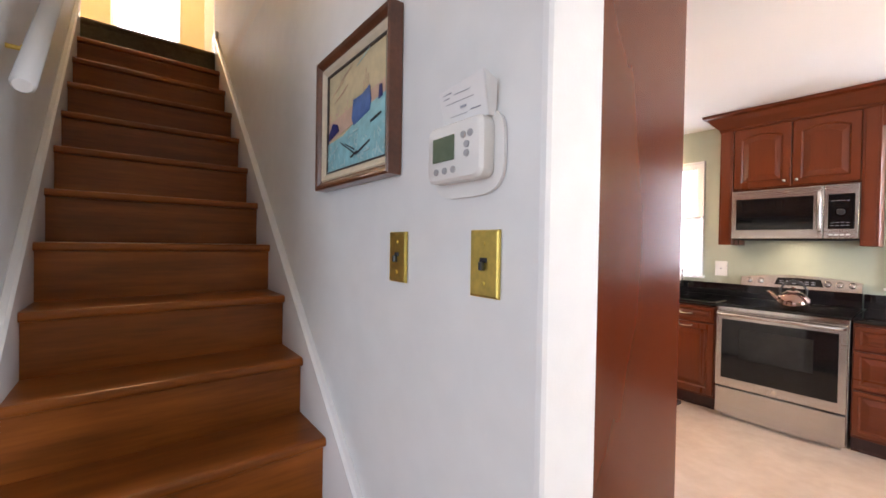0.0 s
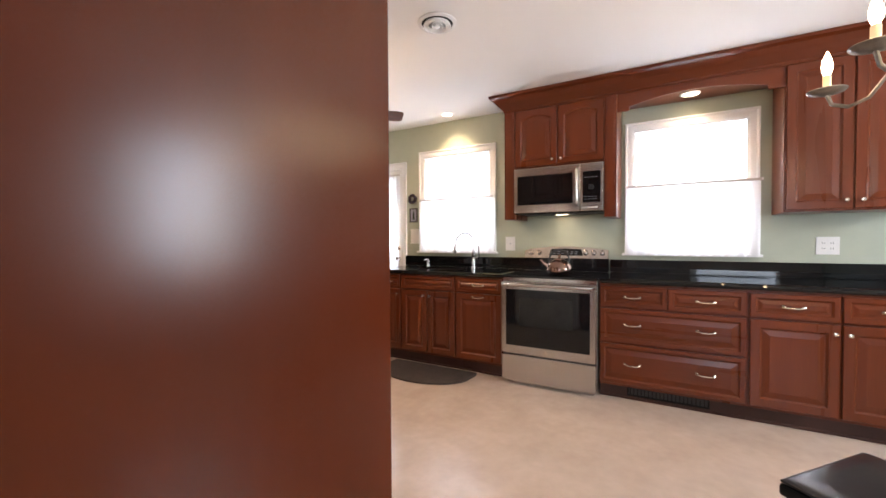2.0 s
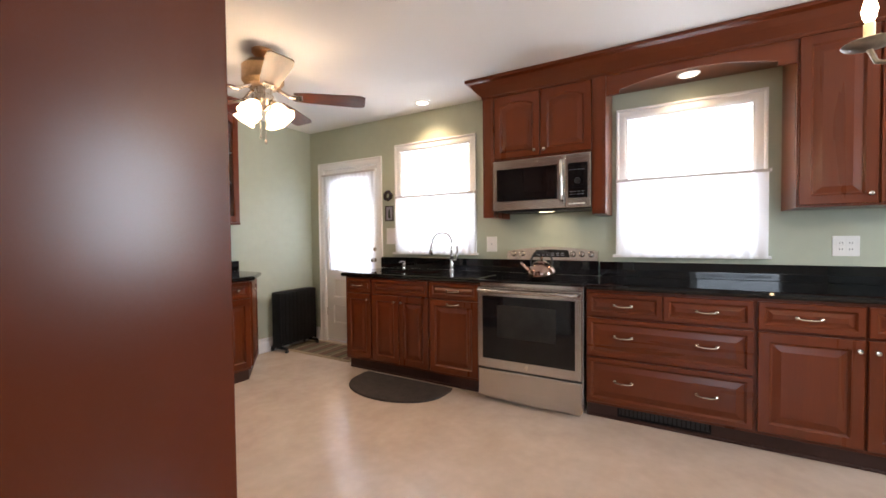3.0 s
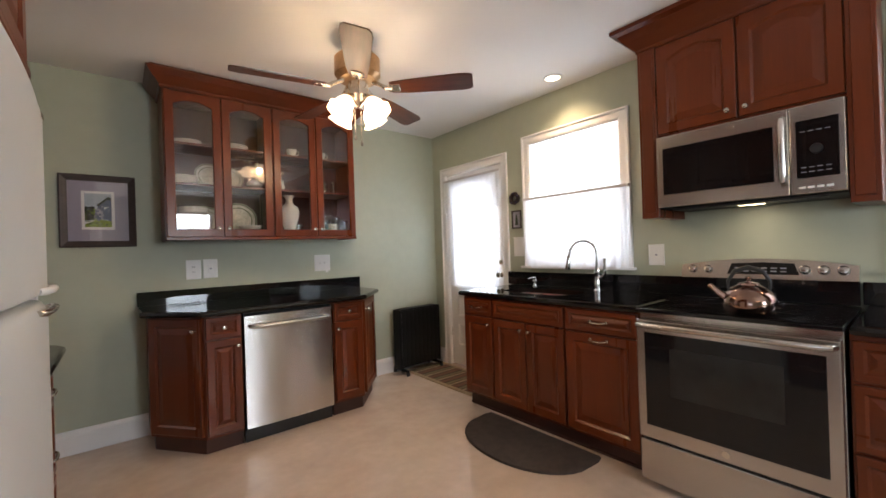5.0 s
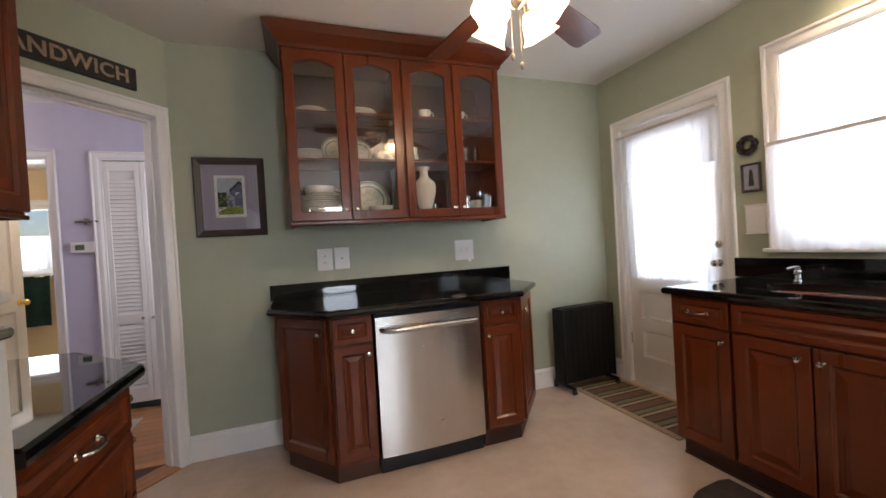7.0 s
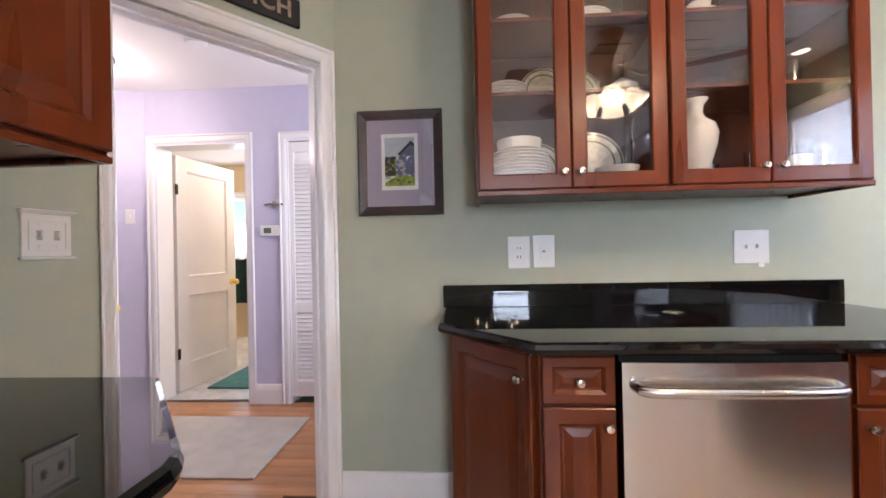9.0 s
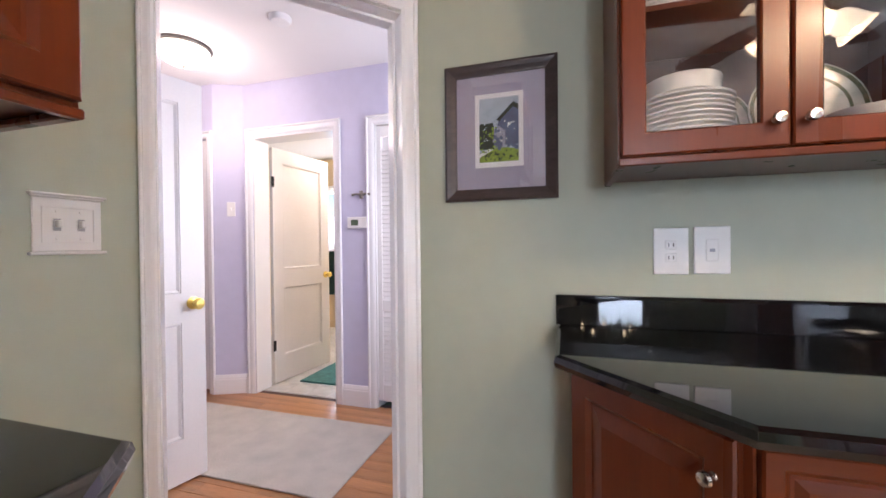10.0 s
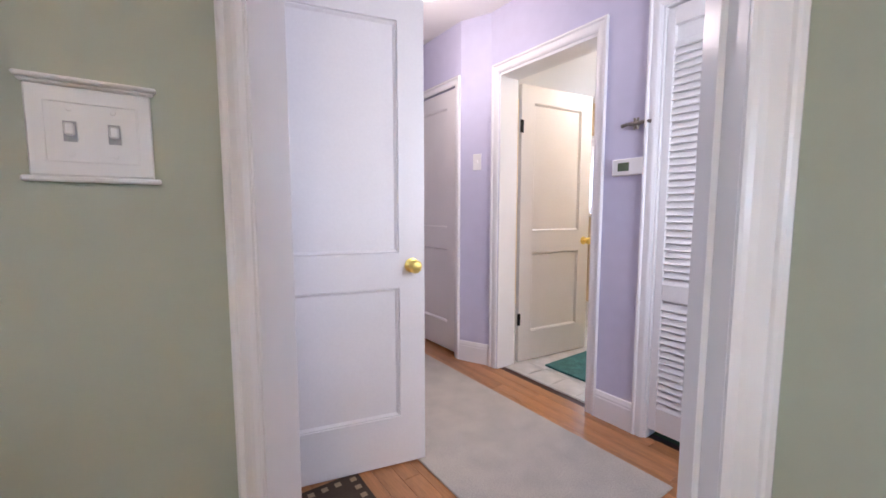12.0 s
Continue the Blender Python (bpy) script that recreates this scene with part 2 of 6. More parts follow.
RUGW = material("red_brown_stripe", (0.17, 0.085, 0.048), 0.95, var=0.2, scale=20, fine=0.25, fine_scale=200, bump=0.6, bump_scale=250)
RUGO = material("olive_stripe", (0.19, 0.16, 0.085), 0.95, var=0.2, scale=20, fine=0.25, fine_scale=200, bump=0.6, bump_scale=250)
CHINA = material("cream_china", (0.72, 0.68, 0.60), 0.16, var=0.08, scale=14, coat=0.3)
CHINAG = material("green_patterned_china", (0.66, 0.62, 0.50), 0.18, var=0.3, scale=38, dark=(0.46, 0.45, 0.34), coat=0.3)
COPPER = material("copper_tinted_steel", (0.36, 0.24, 0.20), 0.14, metal=1.0, var=0.2, scale=8)
TWIG = material("dark_twig_wreath", (0.04, 0.022, 0.018), 0.8, var=0.4, scale=30, bump=0.6)
SLATE = material("black_sign_board", (0.020, 0.018, 0.017), 0.6, var=0.3, scale=10, bump=0.2)
LETTER = material("worn_tan_lettering", (0.38, 0.27, 0.19), 0.7, var=0.35, scale=40)
EARTH = material("garden_ground", (0.09, 0.11, 0.05), 0.95, var=0.4, scale=2)
TOWEL = material("dark_green_towel", (0.03, 0.075, 0.06), 0.95, var=0.3, scale=12, bump=0.6, bump_scale=200)
HEM = material("white_cotton_hem", (0.62, 0.57, 0.55), 0.9, var=0.1, scale=40)
PANE = glass("clear_pane")
CABGLASS = glass("cabinet_glass", mix=0.22)
TUMBLER = glass("drinking_glass", (0.90, 0.94, 0.93), mix=0.55)
SHEER = sheer("white_sheer_cloth", (0.90, 0.90, 0.92), 0.06)
SHADE = material("lit_frosted_shade", (1.0, 0.80, 0.56), 0.4, emit=3.2)
BULB = material("glowing_bulb", (1.0, 0.74, 0.42), 0.4, emit=30.0)
CANGLOW = material("glowing_can_lens", (1.0, 0.80, 0.52), 0.4, emit=9.0)
HALLSHADE = material("lit_hall_bowl", (1.0, 0.84, 0.66), 0.4, emit=4.5)
FLAME = material("pale_candle_sleeve", (0.80, 0.66, 0.44), 0.5)
PAINTS = {k: material("paint_" + k, c, 0.5, var=v, scale=30, bump=0.3, bump_scale=90) for k, c, v in (
    ("sand", (0.66, 0.55, 0.34), 0.15), ("pink", (0.62, 0.38, 0.28), 0.2), ("sea", (0.30, 0.60, 0.66), 0.25), ("foam", (0.50, 0.70, 0.72), 0.2), ("dusk", (0.66, 0.45, 0.34), 0.15), ("blue", (0.07, 0.16, 0.42), 0.3),
    ("navy", (0.03, 0.03, 0.16), 0.3), ("white", (0.75, 0.78, 0.78), 0.1), ("black", (0.02, 0.02, 0.03), 0.3), ("sky", (0.45, 0.52, 0.60), 0.2),
    ("leaf", (0.30, 0.42, 0.04), 0.4), ("tree", (0.025, 0.04, 0.02), 0.4), ("slateblue", (0.12, 0.15, 0.25), 0.3), ("violet", (0.35, 0.34, 0.42), 0.2))}


# ---- mesh tools ----
def thing(name, at, label, category, group="", kind=""):
    ob = new(name)
    ob.empty_display_size = 0.05
    ob.matrix_world = at
    return tagged(ob, label, category, group, kind)


def part(name, bm, mat, parent=None, label="", smooth=False, kind=""):
    me = bpy.data.meshes.new(name)
    bmesh.ops.recalc_face_normals(bm, faces=bm.faces)
    for f in bm.faces:
        f.smooth = smooth
    bm.to_mesh(me)
    bm.free()
    for m in mat if isinstance(mat, (list, tuple)) else (mat,):
        me.materials.append(m)
    if smooth:
        me.set_sharp_from_angle(angle=radians(38))
    ob = new(name, me)
    if parent:
        ob.parent = parent
    return tagged(ob, label, kind=kind)


def structure(name, bm, mat, smooth=False):
    return part(name, bm, mat, None, "", smooth, "structure")


def box(bm, x0, x1, y0, y1, z0, z1, bevel=0.0, mi=0, seg=1):
    m = Matrix.Translation(((x0 + x1) / 2, (y0 + y1) / 2, (z0 + z1) / 2)) @ Matrix.Diagonal((x1 - x0, y1 - y0, z1 - z0, 1))
    vs = bmesh.ops.create_cube(bm, size=1, matrix=m)["verts"]
    faces = {f for v in vs for f in v.link_faces}
    for f in faces:
        f.material_index = mi
    if bevel:
        edges = list({e for v in vs for e in v.link_edges})
        bmesh.ops.bevel(bm, geom=edges, offset=bevel, segments=seg, affect="EDGES", profile=0.5, material=mi)
    return bm


def boxes(*items, bevel=0.0, seg=1):
    bm = bmesh.new()
    for b in items:
        box(bm, *b, bevel=bevel, seg=seg)
    return bm


def loops(bm, rings, closed=True, cap0=True, cap1=True, mi=0):
    """Joins rings of points, one after the other, into a skin."""
    vs = [[bm.verts.new(p) for p in r] for r in rings]
    n = len(vs[0])
    for a, b in zip(vs, vs[1:]):
        for i in range(n if closed else n - 1):
            f = bm.faces.new((a[i], a[(i + 1) % n], b[(i + 1) % n], b[i]))
            f.material_index = mi
    if cap0 and closed:
        bm.faces.new(vs[0][::-1]).material_index = mi
    if cap1 and closed:
        bm.faces.new(vs[-1]).material_index = mi
    return bm


def lathe(bm, profile, seg=20, m=Matrix(), cap0=True, cap1=True, mi=0):
    """Turns (radius, height) pairs round z."""
    rings = [[m @ Vector((max(r, 1e-4) * math.cos(math.tau * i / seg), max(r, 1e-4) * math.sin(math.tau * i / seg), z)) for i in range(seg)] for r, z in profile]
    return loops(bm, rings, True, cap0, cap1, mi)


def tube(bm, pts, r, seg=8, mi=0):
    """A rod along points; r may be a list."""
    pts = [Vector(p) for p in pts]
    rs = r if isinstance(r, (list, tuple)) else [r] * len(pts)
    up = Vector((0.13, 0.21, 1)).normalized()
    rings = []
    side = None
    for i, p in enumerate(pts):
        t = (pts[min(i + 1, len(pts) - 1)] - pts[max(i - 1, 0)]).normalized()
        side = (t.cross(up) if side is None else side - t * side.dot(t)).normalized()
        w = t.cross(side)
        rings.append([p + (side * math.cos(math.tau * k / seg) + w * math.sin(math.tau * k / seg)) * rs[i] for k in range(seg)])
    return loops(bm, rings, mi=mi)


def ball(bm, c, r, sx=1, sy=1, sz=1, seg=12, mi=0):
    vs = bmesh.ops.create_uvsphere(bm, u_segments=seg, v_segments=max(6, seg // 2), radius=r, matrix=Matrix.Translation(c) @ Matrix.Diagonal((sx, sy, sz, 1)))["verts"]
    for f in {f for v in vs for f in v.link_faces}:
        f.material_index = mi
    return bm


def inset_poly(poly, d):
    """A convex outline, counter-clockwise, drawn in by d."""
    out, n = [], len(poly)
    for i in range(n):
        a, b, c = Vector(poly[i - 1]), Vector(poly[i]), Vector(poly[(i + 1) % n])
        u, v = (b - a).normalized(), (c - b).normalized()
        nu, nv = Vector((-u.y, u.x)), Vector((-v.y, v.x))
        s = (nu + nv).normalized()
        out.append(b + s * (d / max(0.3, s.dot(nu))))
    return out


def slab(poly, z0, z1, r=0.012, hole=None):
    """A flat slab with rounded edges on a convex outline, and a hole if asked."""
    bm = bmesh.new()
    rings = []
    for k in range(5):
        a = math.pi * k / 4
        d, z = r * (1 - math.sin(a)), (z0 + z1) / 2 - math.cos(a) * (z1 - z0) / 2
        rings.append([(p[0], p[1], z) for p in inset_poly(poly, d)])
    loops(bm, rings, cap0=not hole, cap1=not hole)
    if hole:
        bm.edges.ensure_lookup_table()
        hr = [[(p[0], p[1], z) for p in hole] for z in (z0, z1)]
        low = [bm.verts.new(p) for p in hr[0]]
        top = [bm.verts.new(p) for p in hr[1]]
        n = len(low)
        for i in range(n):
            bm.faces.new((low[i], low[(i + 1) % n], top[(i + 1) % n], top[i]))
        for z in (z0, z1):
            es = [e for e in bm.edges if all(abs(v.co.z - z) < 1e-5 for v in e.verts)]
            bmesh.ops.triangle_fill(bm, edges=es, use_beauty=True)
    return bm


def sweep(bm, profile, path, closed=False, mi=0):
    """Sweeps (out, up) pairs along a level path of (x, y), mitred; out is to the path's right."""
    n, rings = len(path), []
    for i, p in enumerate(path):
        p = Vector(p)
        a = Vector(path[i - 1]) if (i or closed) else None
        c = Vector(path[(i + 1) % n]) if (i < n - 1 or closed) else None
        u = (p - a).normalized() if a is not None else (c - p).normalized()
        v = (c - p).normalized() if c is not None else u
        nu, nv = Vector((u.y, -u.x)), Vector((v.y, -v.x))
        s = (nu + nv).normalized()
        s /= max(0.3, s.dot(nu))
        rings.append([(p.x + s.x * o, p.y + s.y * o, z) for o, z in profile])
    if closed:
        rings.append(rings[0])
    return loops(bm, rings, cap0=not closed, cap1=not closed, mi=mi)


def wall(name, m, length, height, thick, holes, mat, back=None):
    """A wall along local x, its face at y = 0 and its body behind it, with holes (x0, x1, z0, z1) through it."""
    xs = sorted({0, length, *(v for h in holes for v in h[:2])})
    zs = sorted({0, height, *(v for h in holes for v in h[2:])})
    bm = bmesh.new()
    for x0, x1 in zip(xs, xs[1:]):
        for z0, z1 in zip(zs, zs[1:]):
            cx, cz = (x0 + x1) / 2, (z0 + z1) / 2
            if not any(h[0] < cx < h[1] and h[2] < cz < h[3] for h in holes):
                box(bm, x0, x1, 0, thick, z0, z1)
    bmesh.ops.remove_doubles(bm, verts=bm.verts, dist=1e-5)
    seen = {}
    for f in bm.faces:
        seen.setdefault(frozenset(v.index for v in f.verts), []).append(f)
    bm.verts.index_update()
    seen = {}
    for f in bm.faces:
        seen.setdefault(frozenset(v.index for v in f.verts), []).append(f)
    bmesh.ops.delete(bm, geom=[f for fs in seen.values() if len(fs) > 1 for f in fs], context="FACES_ONLY")
    bmesh.ops.recalc_face_normals(bm, faces=bm.faces)
    if back:
        for f in bm.faces:
            if f.normal.y > 0.9 and f.calc_center_median().y > thick * 0.9:
                f.material_index = 1
    ob = structure(name, bm, (mat, back) if back else mat)
    ob.matrix_world = m
    return ob


CASING = [(0, 0), (0, 0.018), (0.004, 0.021), (0.014, 0.021), (0.019, 0.018), (0.022, 0.012), (0.050, 0.014), (0.064, 0.013), (0.072, 0.009), (0.078, 0.007), (0.078, 0)]


def casing(bm, x0, x1, z0, z1, closed=False, w=0.078, y=0.0, out=-1, wl=None):
    """Mitred trim round an opening whose outer size is given, on the plane y, standing out to -y."""
    k = w / 0.078
    q = (wl or w) / w
    pts = [(x0, z0, q, 1 if closed else 0), (x0, z1, q, -1), (x1, z1, -1, -1), (x1, z0, -1, 1 if closed else 0)]
    rings = [[(px + sx * u * k, y + out * d, pz + sz * u * k) for u, d in CASING] for px, pz, sx, sz in pts]
    if closed:
        rings.append(rings[0])
    return loops(bm, rings, cap0=not closed, cap1=not closed)


BASE = [(0, 0), (0.016, 0), (0.016, 0.115), (0.013, 0.122), (0.013, 0.130), (0.006, 0.150), (0, 0.155)]


def panel(bm, x0, x1, z0, z1, t=0.02, rail=0.055, arch=0.0, raised=True, open_=False, y=0.0, low=0.085):
    """A framed front with its face at y and a raised (or flat, or open) field; arch lifts the middle of its head."""
    n = 13 if arch else 2
    if abs(x1 - x0) < 0.26:
        rail = min(rail, (x1 - x0) * 0.24)
    rz = min(rail, (z1 - z0) * 0.28)
    cx, hw = (x0 + x1) / 2, (x1 - x0) / 2

    def ring(i, d, head=0.0):
        iz = i if i < rail else rz + (i - rail)
        xa, xb = x0 + i, x1 - i
        pts = [(xa, y + d, z0 + iz), (xb, y + d, z0 + iz)]
        for k in range(n):
            x = xb + (xa - xb) * k / (n - 1)
            f = (x - cx) / max(1e-6, hw - i)
            pts.append((x, y + d, z1 - iz - head * (f * f)))
        return pts
    r = rail
    rings = [ring(0, t), ring(0, 0.004), ring(0.004, 0), ring(r - 0.004, 0, arch), ring(r, 0.004, arch)]
    if open_:
        rings += [ring(r, t, arch), ring(0, t)]
        loops(bm, rings, cap0=False, cap1=False)
        return ring(r - 0.004, t * 0.6, arch)
    rings += [ring(r + 0.006, 0.010, arch), ring(r + 0.012, 0.010, arch)]
    wide = max(0.012, min(0.034, (x1 - x0 - 2 * r) * 0.2, (z1 - z0 - 2 * rz) * 0.22))
    if raised:
        rings += [ring(r + 0.012 + wide, 0.003, arch)]
    loops(bm, rings)


def knob_bm(c, r=0.014):
    bm = bmesh.new()
    m = Matrix.Translation(c) @ Euler((radians(90), 0, 0)).to_matrix().to_4x4()
    return lathe(bm, [(0.008, 0), (0.0055, 0.004), (0.0055, 0.012), (r * 0.85, 0.016), (r, 0.021), (r * 0.8, 0.027), (0.001, 0.029)], 14, m)


def pull_bm(cx, z, w=0.10, y=0.0):
    bm = bmesh.new()
    tube(bm, [(cx - w / 2, y, z), (cx - w / 2, y - 0.016, z), (cx - w / 2 + 0.012, y - 0.026, z - 0.002), (cx - w * 0.2, y - 0.029, z - 0.004), (cx + w * 0.2, y - 0.029, z - 0.004),
              (cx + w / 2 - 0.012, y - 0.026, z - 0.002), (cx + w / 2, y - 0.016, z), (cx + w / 2, y, z)], [0.0065, 0.005, 0.0048, 0.0055, 0.0055, 0.0048, 0.005, 0.0065], 8)
    for s in (-1, 1):
        ball(bm, (cx + s * w / 2, y - 0.003, z), 0.010, 1, 0.5, 1, 10)
    return bm


def front(name, parent, x0, x1, z0, z1, hardware="", at=None, arch=0.0, y=-0.02, mat=None):
    """A cabinet door or drawer front with its knob or pull."""
    bm = bmesh.new()
    g = 0.002
    panel(bm, x0 + g, x1 - g, z0 + g, z1 - g, arch=arch, y=y, rail=0.032 if name == "drawer" else 0.055)
    ob = part(name, bm, mat or (CHERRY_H if name == "drawer" else CHERRY), parent, smooth=False)
    cx, cz = (x0 + x1) / 2, (z0 + z1) / 2
    for a in at or [(cx, cz)]:
        if hardware == "knob":
            part("knob", knob_bm((a[0], y, a[1])), NICKEL, ob, "round nickel knob", True)
        elif hardware == "pull":
            part("handle", pull_bm(a[0], a[1], y=y), NICKEL, ob, "curved nickel bar pull", True)
    return ob


def lathe_part(name, profile, mat, parent, at=(0, 0, 0), seg=20, label="", rot=None, cap0=True, cap1=True):
    m = Matrix.Translation(at) @ (rot or Matrix())
    return part(name, lathe(bmesh.new(), profile, seg, m, cap0, cap1), mat, parent, label, True)

# ---- the shell of the place ----
EX, NY, CZ = 5.08, 3.745, 2.52
AX, AY, BX, BY = 1.314, 3.119, 1.885, 3.747
DIAG = math.degrees(math.atan2(BY - AY, BX - AX))
DLEN = math.hypot(BX - AX, BY - AY)
EAST = lambda y: pose(EX, y, 0, 0, 0, -90)


def prism(name, poly, z0, z1, mat):
    bm = loops(bmesh.new(), [[(x, y, z) for x, y in poly] for z in (z0, z1)])
    return structure(name, bm, mat)


wall("wall_east", EAST(3.90), 6.82, CZ, 0.17,
     [(3.90 - 2.377, 3.90 - 1.575, 1.145, 2.143), (3.90 - 0.203, 3.90 + 0.590, 1.145, 2.143), (3.90 - 3.525, 3.90 - 2.705, 0, 2.055)], SAGE)
wall("wall_north", pose(BX, NY, 0), EX - BX, CZ, 0.12, [], SAGE, LILAC)
wall("wall_diagonal", pose(AX, AY, 0, 0, 0, DIAG), DLEN, CZ, 0.12, [(0.038, 0.777, 0, 2.04)], SAGE, LILAC)
wall("wall_west", pose(1.32, 0.583, 0, 0, 0, 90), AY - 0.583, CZ, 0.188, [], SAGE, GREY)
prism("wall_end_post", [(1.132, 0.583), (1.132, 0.436), (1.1355, 0.4275), (1.144, 0.424), (1.285, 0.424), (1.2935, 0.4275), (1.297, 0.436), (1.297, 0.583)], -0.02, CZ + 0.02, GREY)
wall("wall_stair_upper", pose(1.132, 3.60, 2.52, 0, 0, -90), 3.17, 2.7, 0.12, [], GREY)
wall("wall_stair_side", pose(0.355, 0.85, 0, 0, 0, 90), 2.35, 2.52, 0.12, [], GREY)
wall("wall_stair_side_upper", pose(0.355, 0.85, 2.52, 0, 0, 90), 2.75, 2.7, 0.12, [], GREY)
wall("wall_stair_front_upper", pose(1.275, 0.85, 2.62, 0, 0, 180), 1.04, 2.6, 0.12, [], GREY)
wall("wall_foyer_north", pose(-2.75, 0.85, 0), 2.965, CZ, 0.12, [], GREY)
wall("wall_foyer_west", pose(-2.55, -2.92, 0, 0, 0, 90), 3.77, CZ, 0.17, [(0.65, 2.45, 0.85, 2.2)], GREY)
wall("wall_south", pose(5.25, -2.92, 0, 0, 0, 180), 7.97, CZ, 0.17, [(1.43, 2.27, 1.0, 2.2)], SAGE)
wall("wall_hall_south", pose(1.23, 3.2, 0, 0, 0, 180), 3.23, CZ, 0.02, [(0.075, 0.895, 2.06, CZ)], LILAC)
wall("wall_hall_west", pose(-2.0, 3.2, 0, 0, 0, 90), 1.92, CZ, 0.12, [], LILAC)
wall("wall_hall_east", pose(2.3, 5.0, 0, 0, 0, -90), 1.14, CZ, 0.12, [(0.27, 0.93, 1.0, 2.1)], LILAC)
wall("wall_hall_north", pose(-0.085, 4.95, 0), 2.505, CZ, 0.17,
     [(0.085 + 0.003, 0.085 + 0.756, 0, 2.085), (0.085 + 1.083, 0.085 + 1.612, 0, 2.078)], LILAC, YELLOW)
wall("wall_hall_closet", pose(-2.12, 4.85, 0), 1.82, CZ, 0.27, [(2.12 - 1.02, 2.12 - 0.365, 0, 2.07)], LILAC, YELLOW)
prism("wall_hall_canted", [(-0.30, 4.85), (-0.085, 4.95), (-0.085, 5.12), (-0.30, 5.12)], 0, CZ, LILAC)
wall("wall_closet_back", pose(-1.4, 5.13, 0), 1.38, CZ, 0.02, [], WHITE)
wall("wall_linen_back", pose(0.99, 5.5, 0), 0.9, CZ, 0.05, [], WHITE)
wall("wall_bath_west", pose(-1.35, 5.12, 0, 0, 0, 90), 2.3, CZ, 0.1, [], YELLOW)
wall("wall_bath_east", pose(0.98, 7.4, 0, 0, 0, -90), 2.28, CZ, 0.1, [], YELLOW)
wall("wall_bath_north", pose(-1.45, 7.4, 0), 2.6, CZ, 0.15, [(0.45, 1.10, 1.15, 2.0)], YELLOW)
wall("wall_upstairs_north", pose(-1.3, 6.3, 2.6), 3.7, 2.6, 0.15, [(1.80, 2.36, 0.75, 2.3)], YELLOW)
wall("wall_upstairs_west", pose(-1.2, 3.4, 2.6, 0, 0, 90), 2.9, 2.6, 0.1, [], YELLOW)
wall("wall_upstairs_east", pose(2.2, 6.3, 2.6, 0, 0, -90), 2.9, 2.6, 0.1, [], YELLOW)
wall("wall_upstairs_south", pose(0.215, 3.60, 2.6, 0, 0, 180), 1.5, 2.6, 0.02, [], YELLOW)
wall("wall_upstairs_south_side", pose(2.3, 3.60, 2.6, 0, 0, 180), 1.03, 2.6, 0.02, [], YELLOW)

prism("floor", [(1.10, -2.95), (5.2, -2.95), (5.2, 3.86), (1.92, 3.86), (1.30, 3.17), (1.10, 3.1)], -0.08, 0, VINYL)
prism("floor_foyer", [(-2.7, -2.95), (1.10, -2.95), (1.10, 0.95), (-2.7, 0.95)], -0.08, 0, OAK)
hall_floor = structure("floor_hall", boxes((-2.05, 2.35, 3.15, 5.03, -0.08, -0.006)), SHADOW_WOOD)
bath_floor = structure("floor_bath", boxes((-1.4, 1.02, 5.03, 7.45, -0.08, -0.004)), MARBLE)
prism("ceiling", [(1.132, -2.92), (5.25, -2.92), (5.25, 3.9), (1.83, 3.84), (1.22, 3.16), (1.132, 3.1)], CZ, CZ + 0.08, CEIL)
prism("ceiling_foyer", [(-2.75, -2.92), (1.132, -2.92), (1.132, 0.85), (-2.75, 0.85)], CZ, CZ + 0.08, CEIL)
prism("ceiling_hall", [(-2.05, 3.18), (0.355, 3.18), (0.355, 3.59), (1.132, 3.59), (1.132, 3.18), (1.22, 3.18), (1.82, 3.85), (2.35, 3.85), (2.35, 5.1), (-2.05, 5.1)], 2.505, 2.515, CEIL)
prism("ceiling_bath", [(-1.4, 5.1), (1.02, 5.1), (1.02, 7.5), (-1.4, 7.5)], 2.46, 2.5, CEIL)
prism("ceiling_upstairs", [(-1.3, 0.7), (2.4, 0.7), (2.4, 6.5), (-1.3, 6.5)], 5.2, 5.28, CEIL)
prism("floor_upstairs", [(-1.3, 3.46), (2.4, 3.46), (2.4, 6.5), (-1.3, 6.5)], 2.62, 2.742, CARPET)
prism("ground", [(-400, -400), (400, -400), (400, 400), (-400, 400)], -0.7, -0.4, EARTH)

# trim round the openings
dc = thing("door_casing_kitchen", pose(AX, AY, 0, 0, 0, DIAG), "white moulded casing round the angled hall doorway", "door casing", kind="structure")
part("casing", casing(bmesh.new(), 0.0, DLEN - 0.010, 0, 2.115, w=0.063, wl=0.038), WHITE, dc)
part("casing", casing(bmesh.new(), -0.0, DLEN + 0.0, 0, 2.115, w=0.071, y=0.12, out=1, wl=0.038), WHITE, dc)
for b in ((0.033, 0.042, 0.0, 0.12, 0, 2.037), (0.775, 0.794, 0, 0.12, 0, 2.037)):
    part("jamb", boxes(b), WHITE, dc)
part("head_jamb", boxes((0.033, 0.794, 0, 0.12, 2.037, 2.057)), WHITE, dc)
for b in ((0.764, 0.775, 0.05, 0.085, 0, 2.026), (0.042, 0.775, 0.05, 0.085, 2.026, 2.037)):
    part("door_stop", boxes(b, bevel=0.001), WHITE, dc)
ob = structure("threshold", boxes((0.038, 0.777, -0.02, 0.12, -0.01, 0.008), bevel=0.003), OAK)
ob.matrix_world = pose(AX, AY, 0, 0, 0, DIAG)


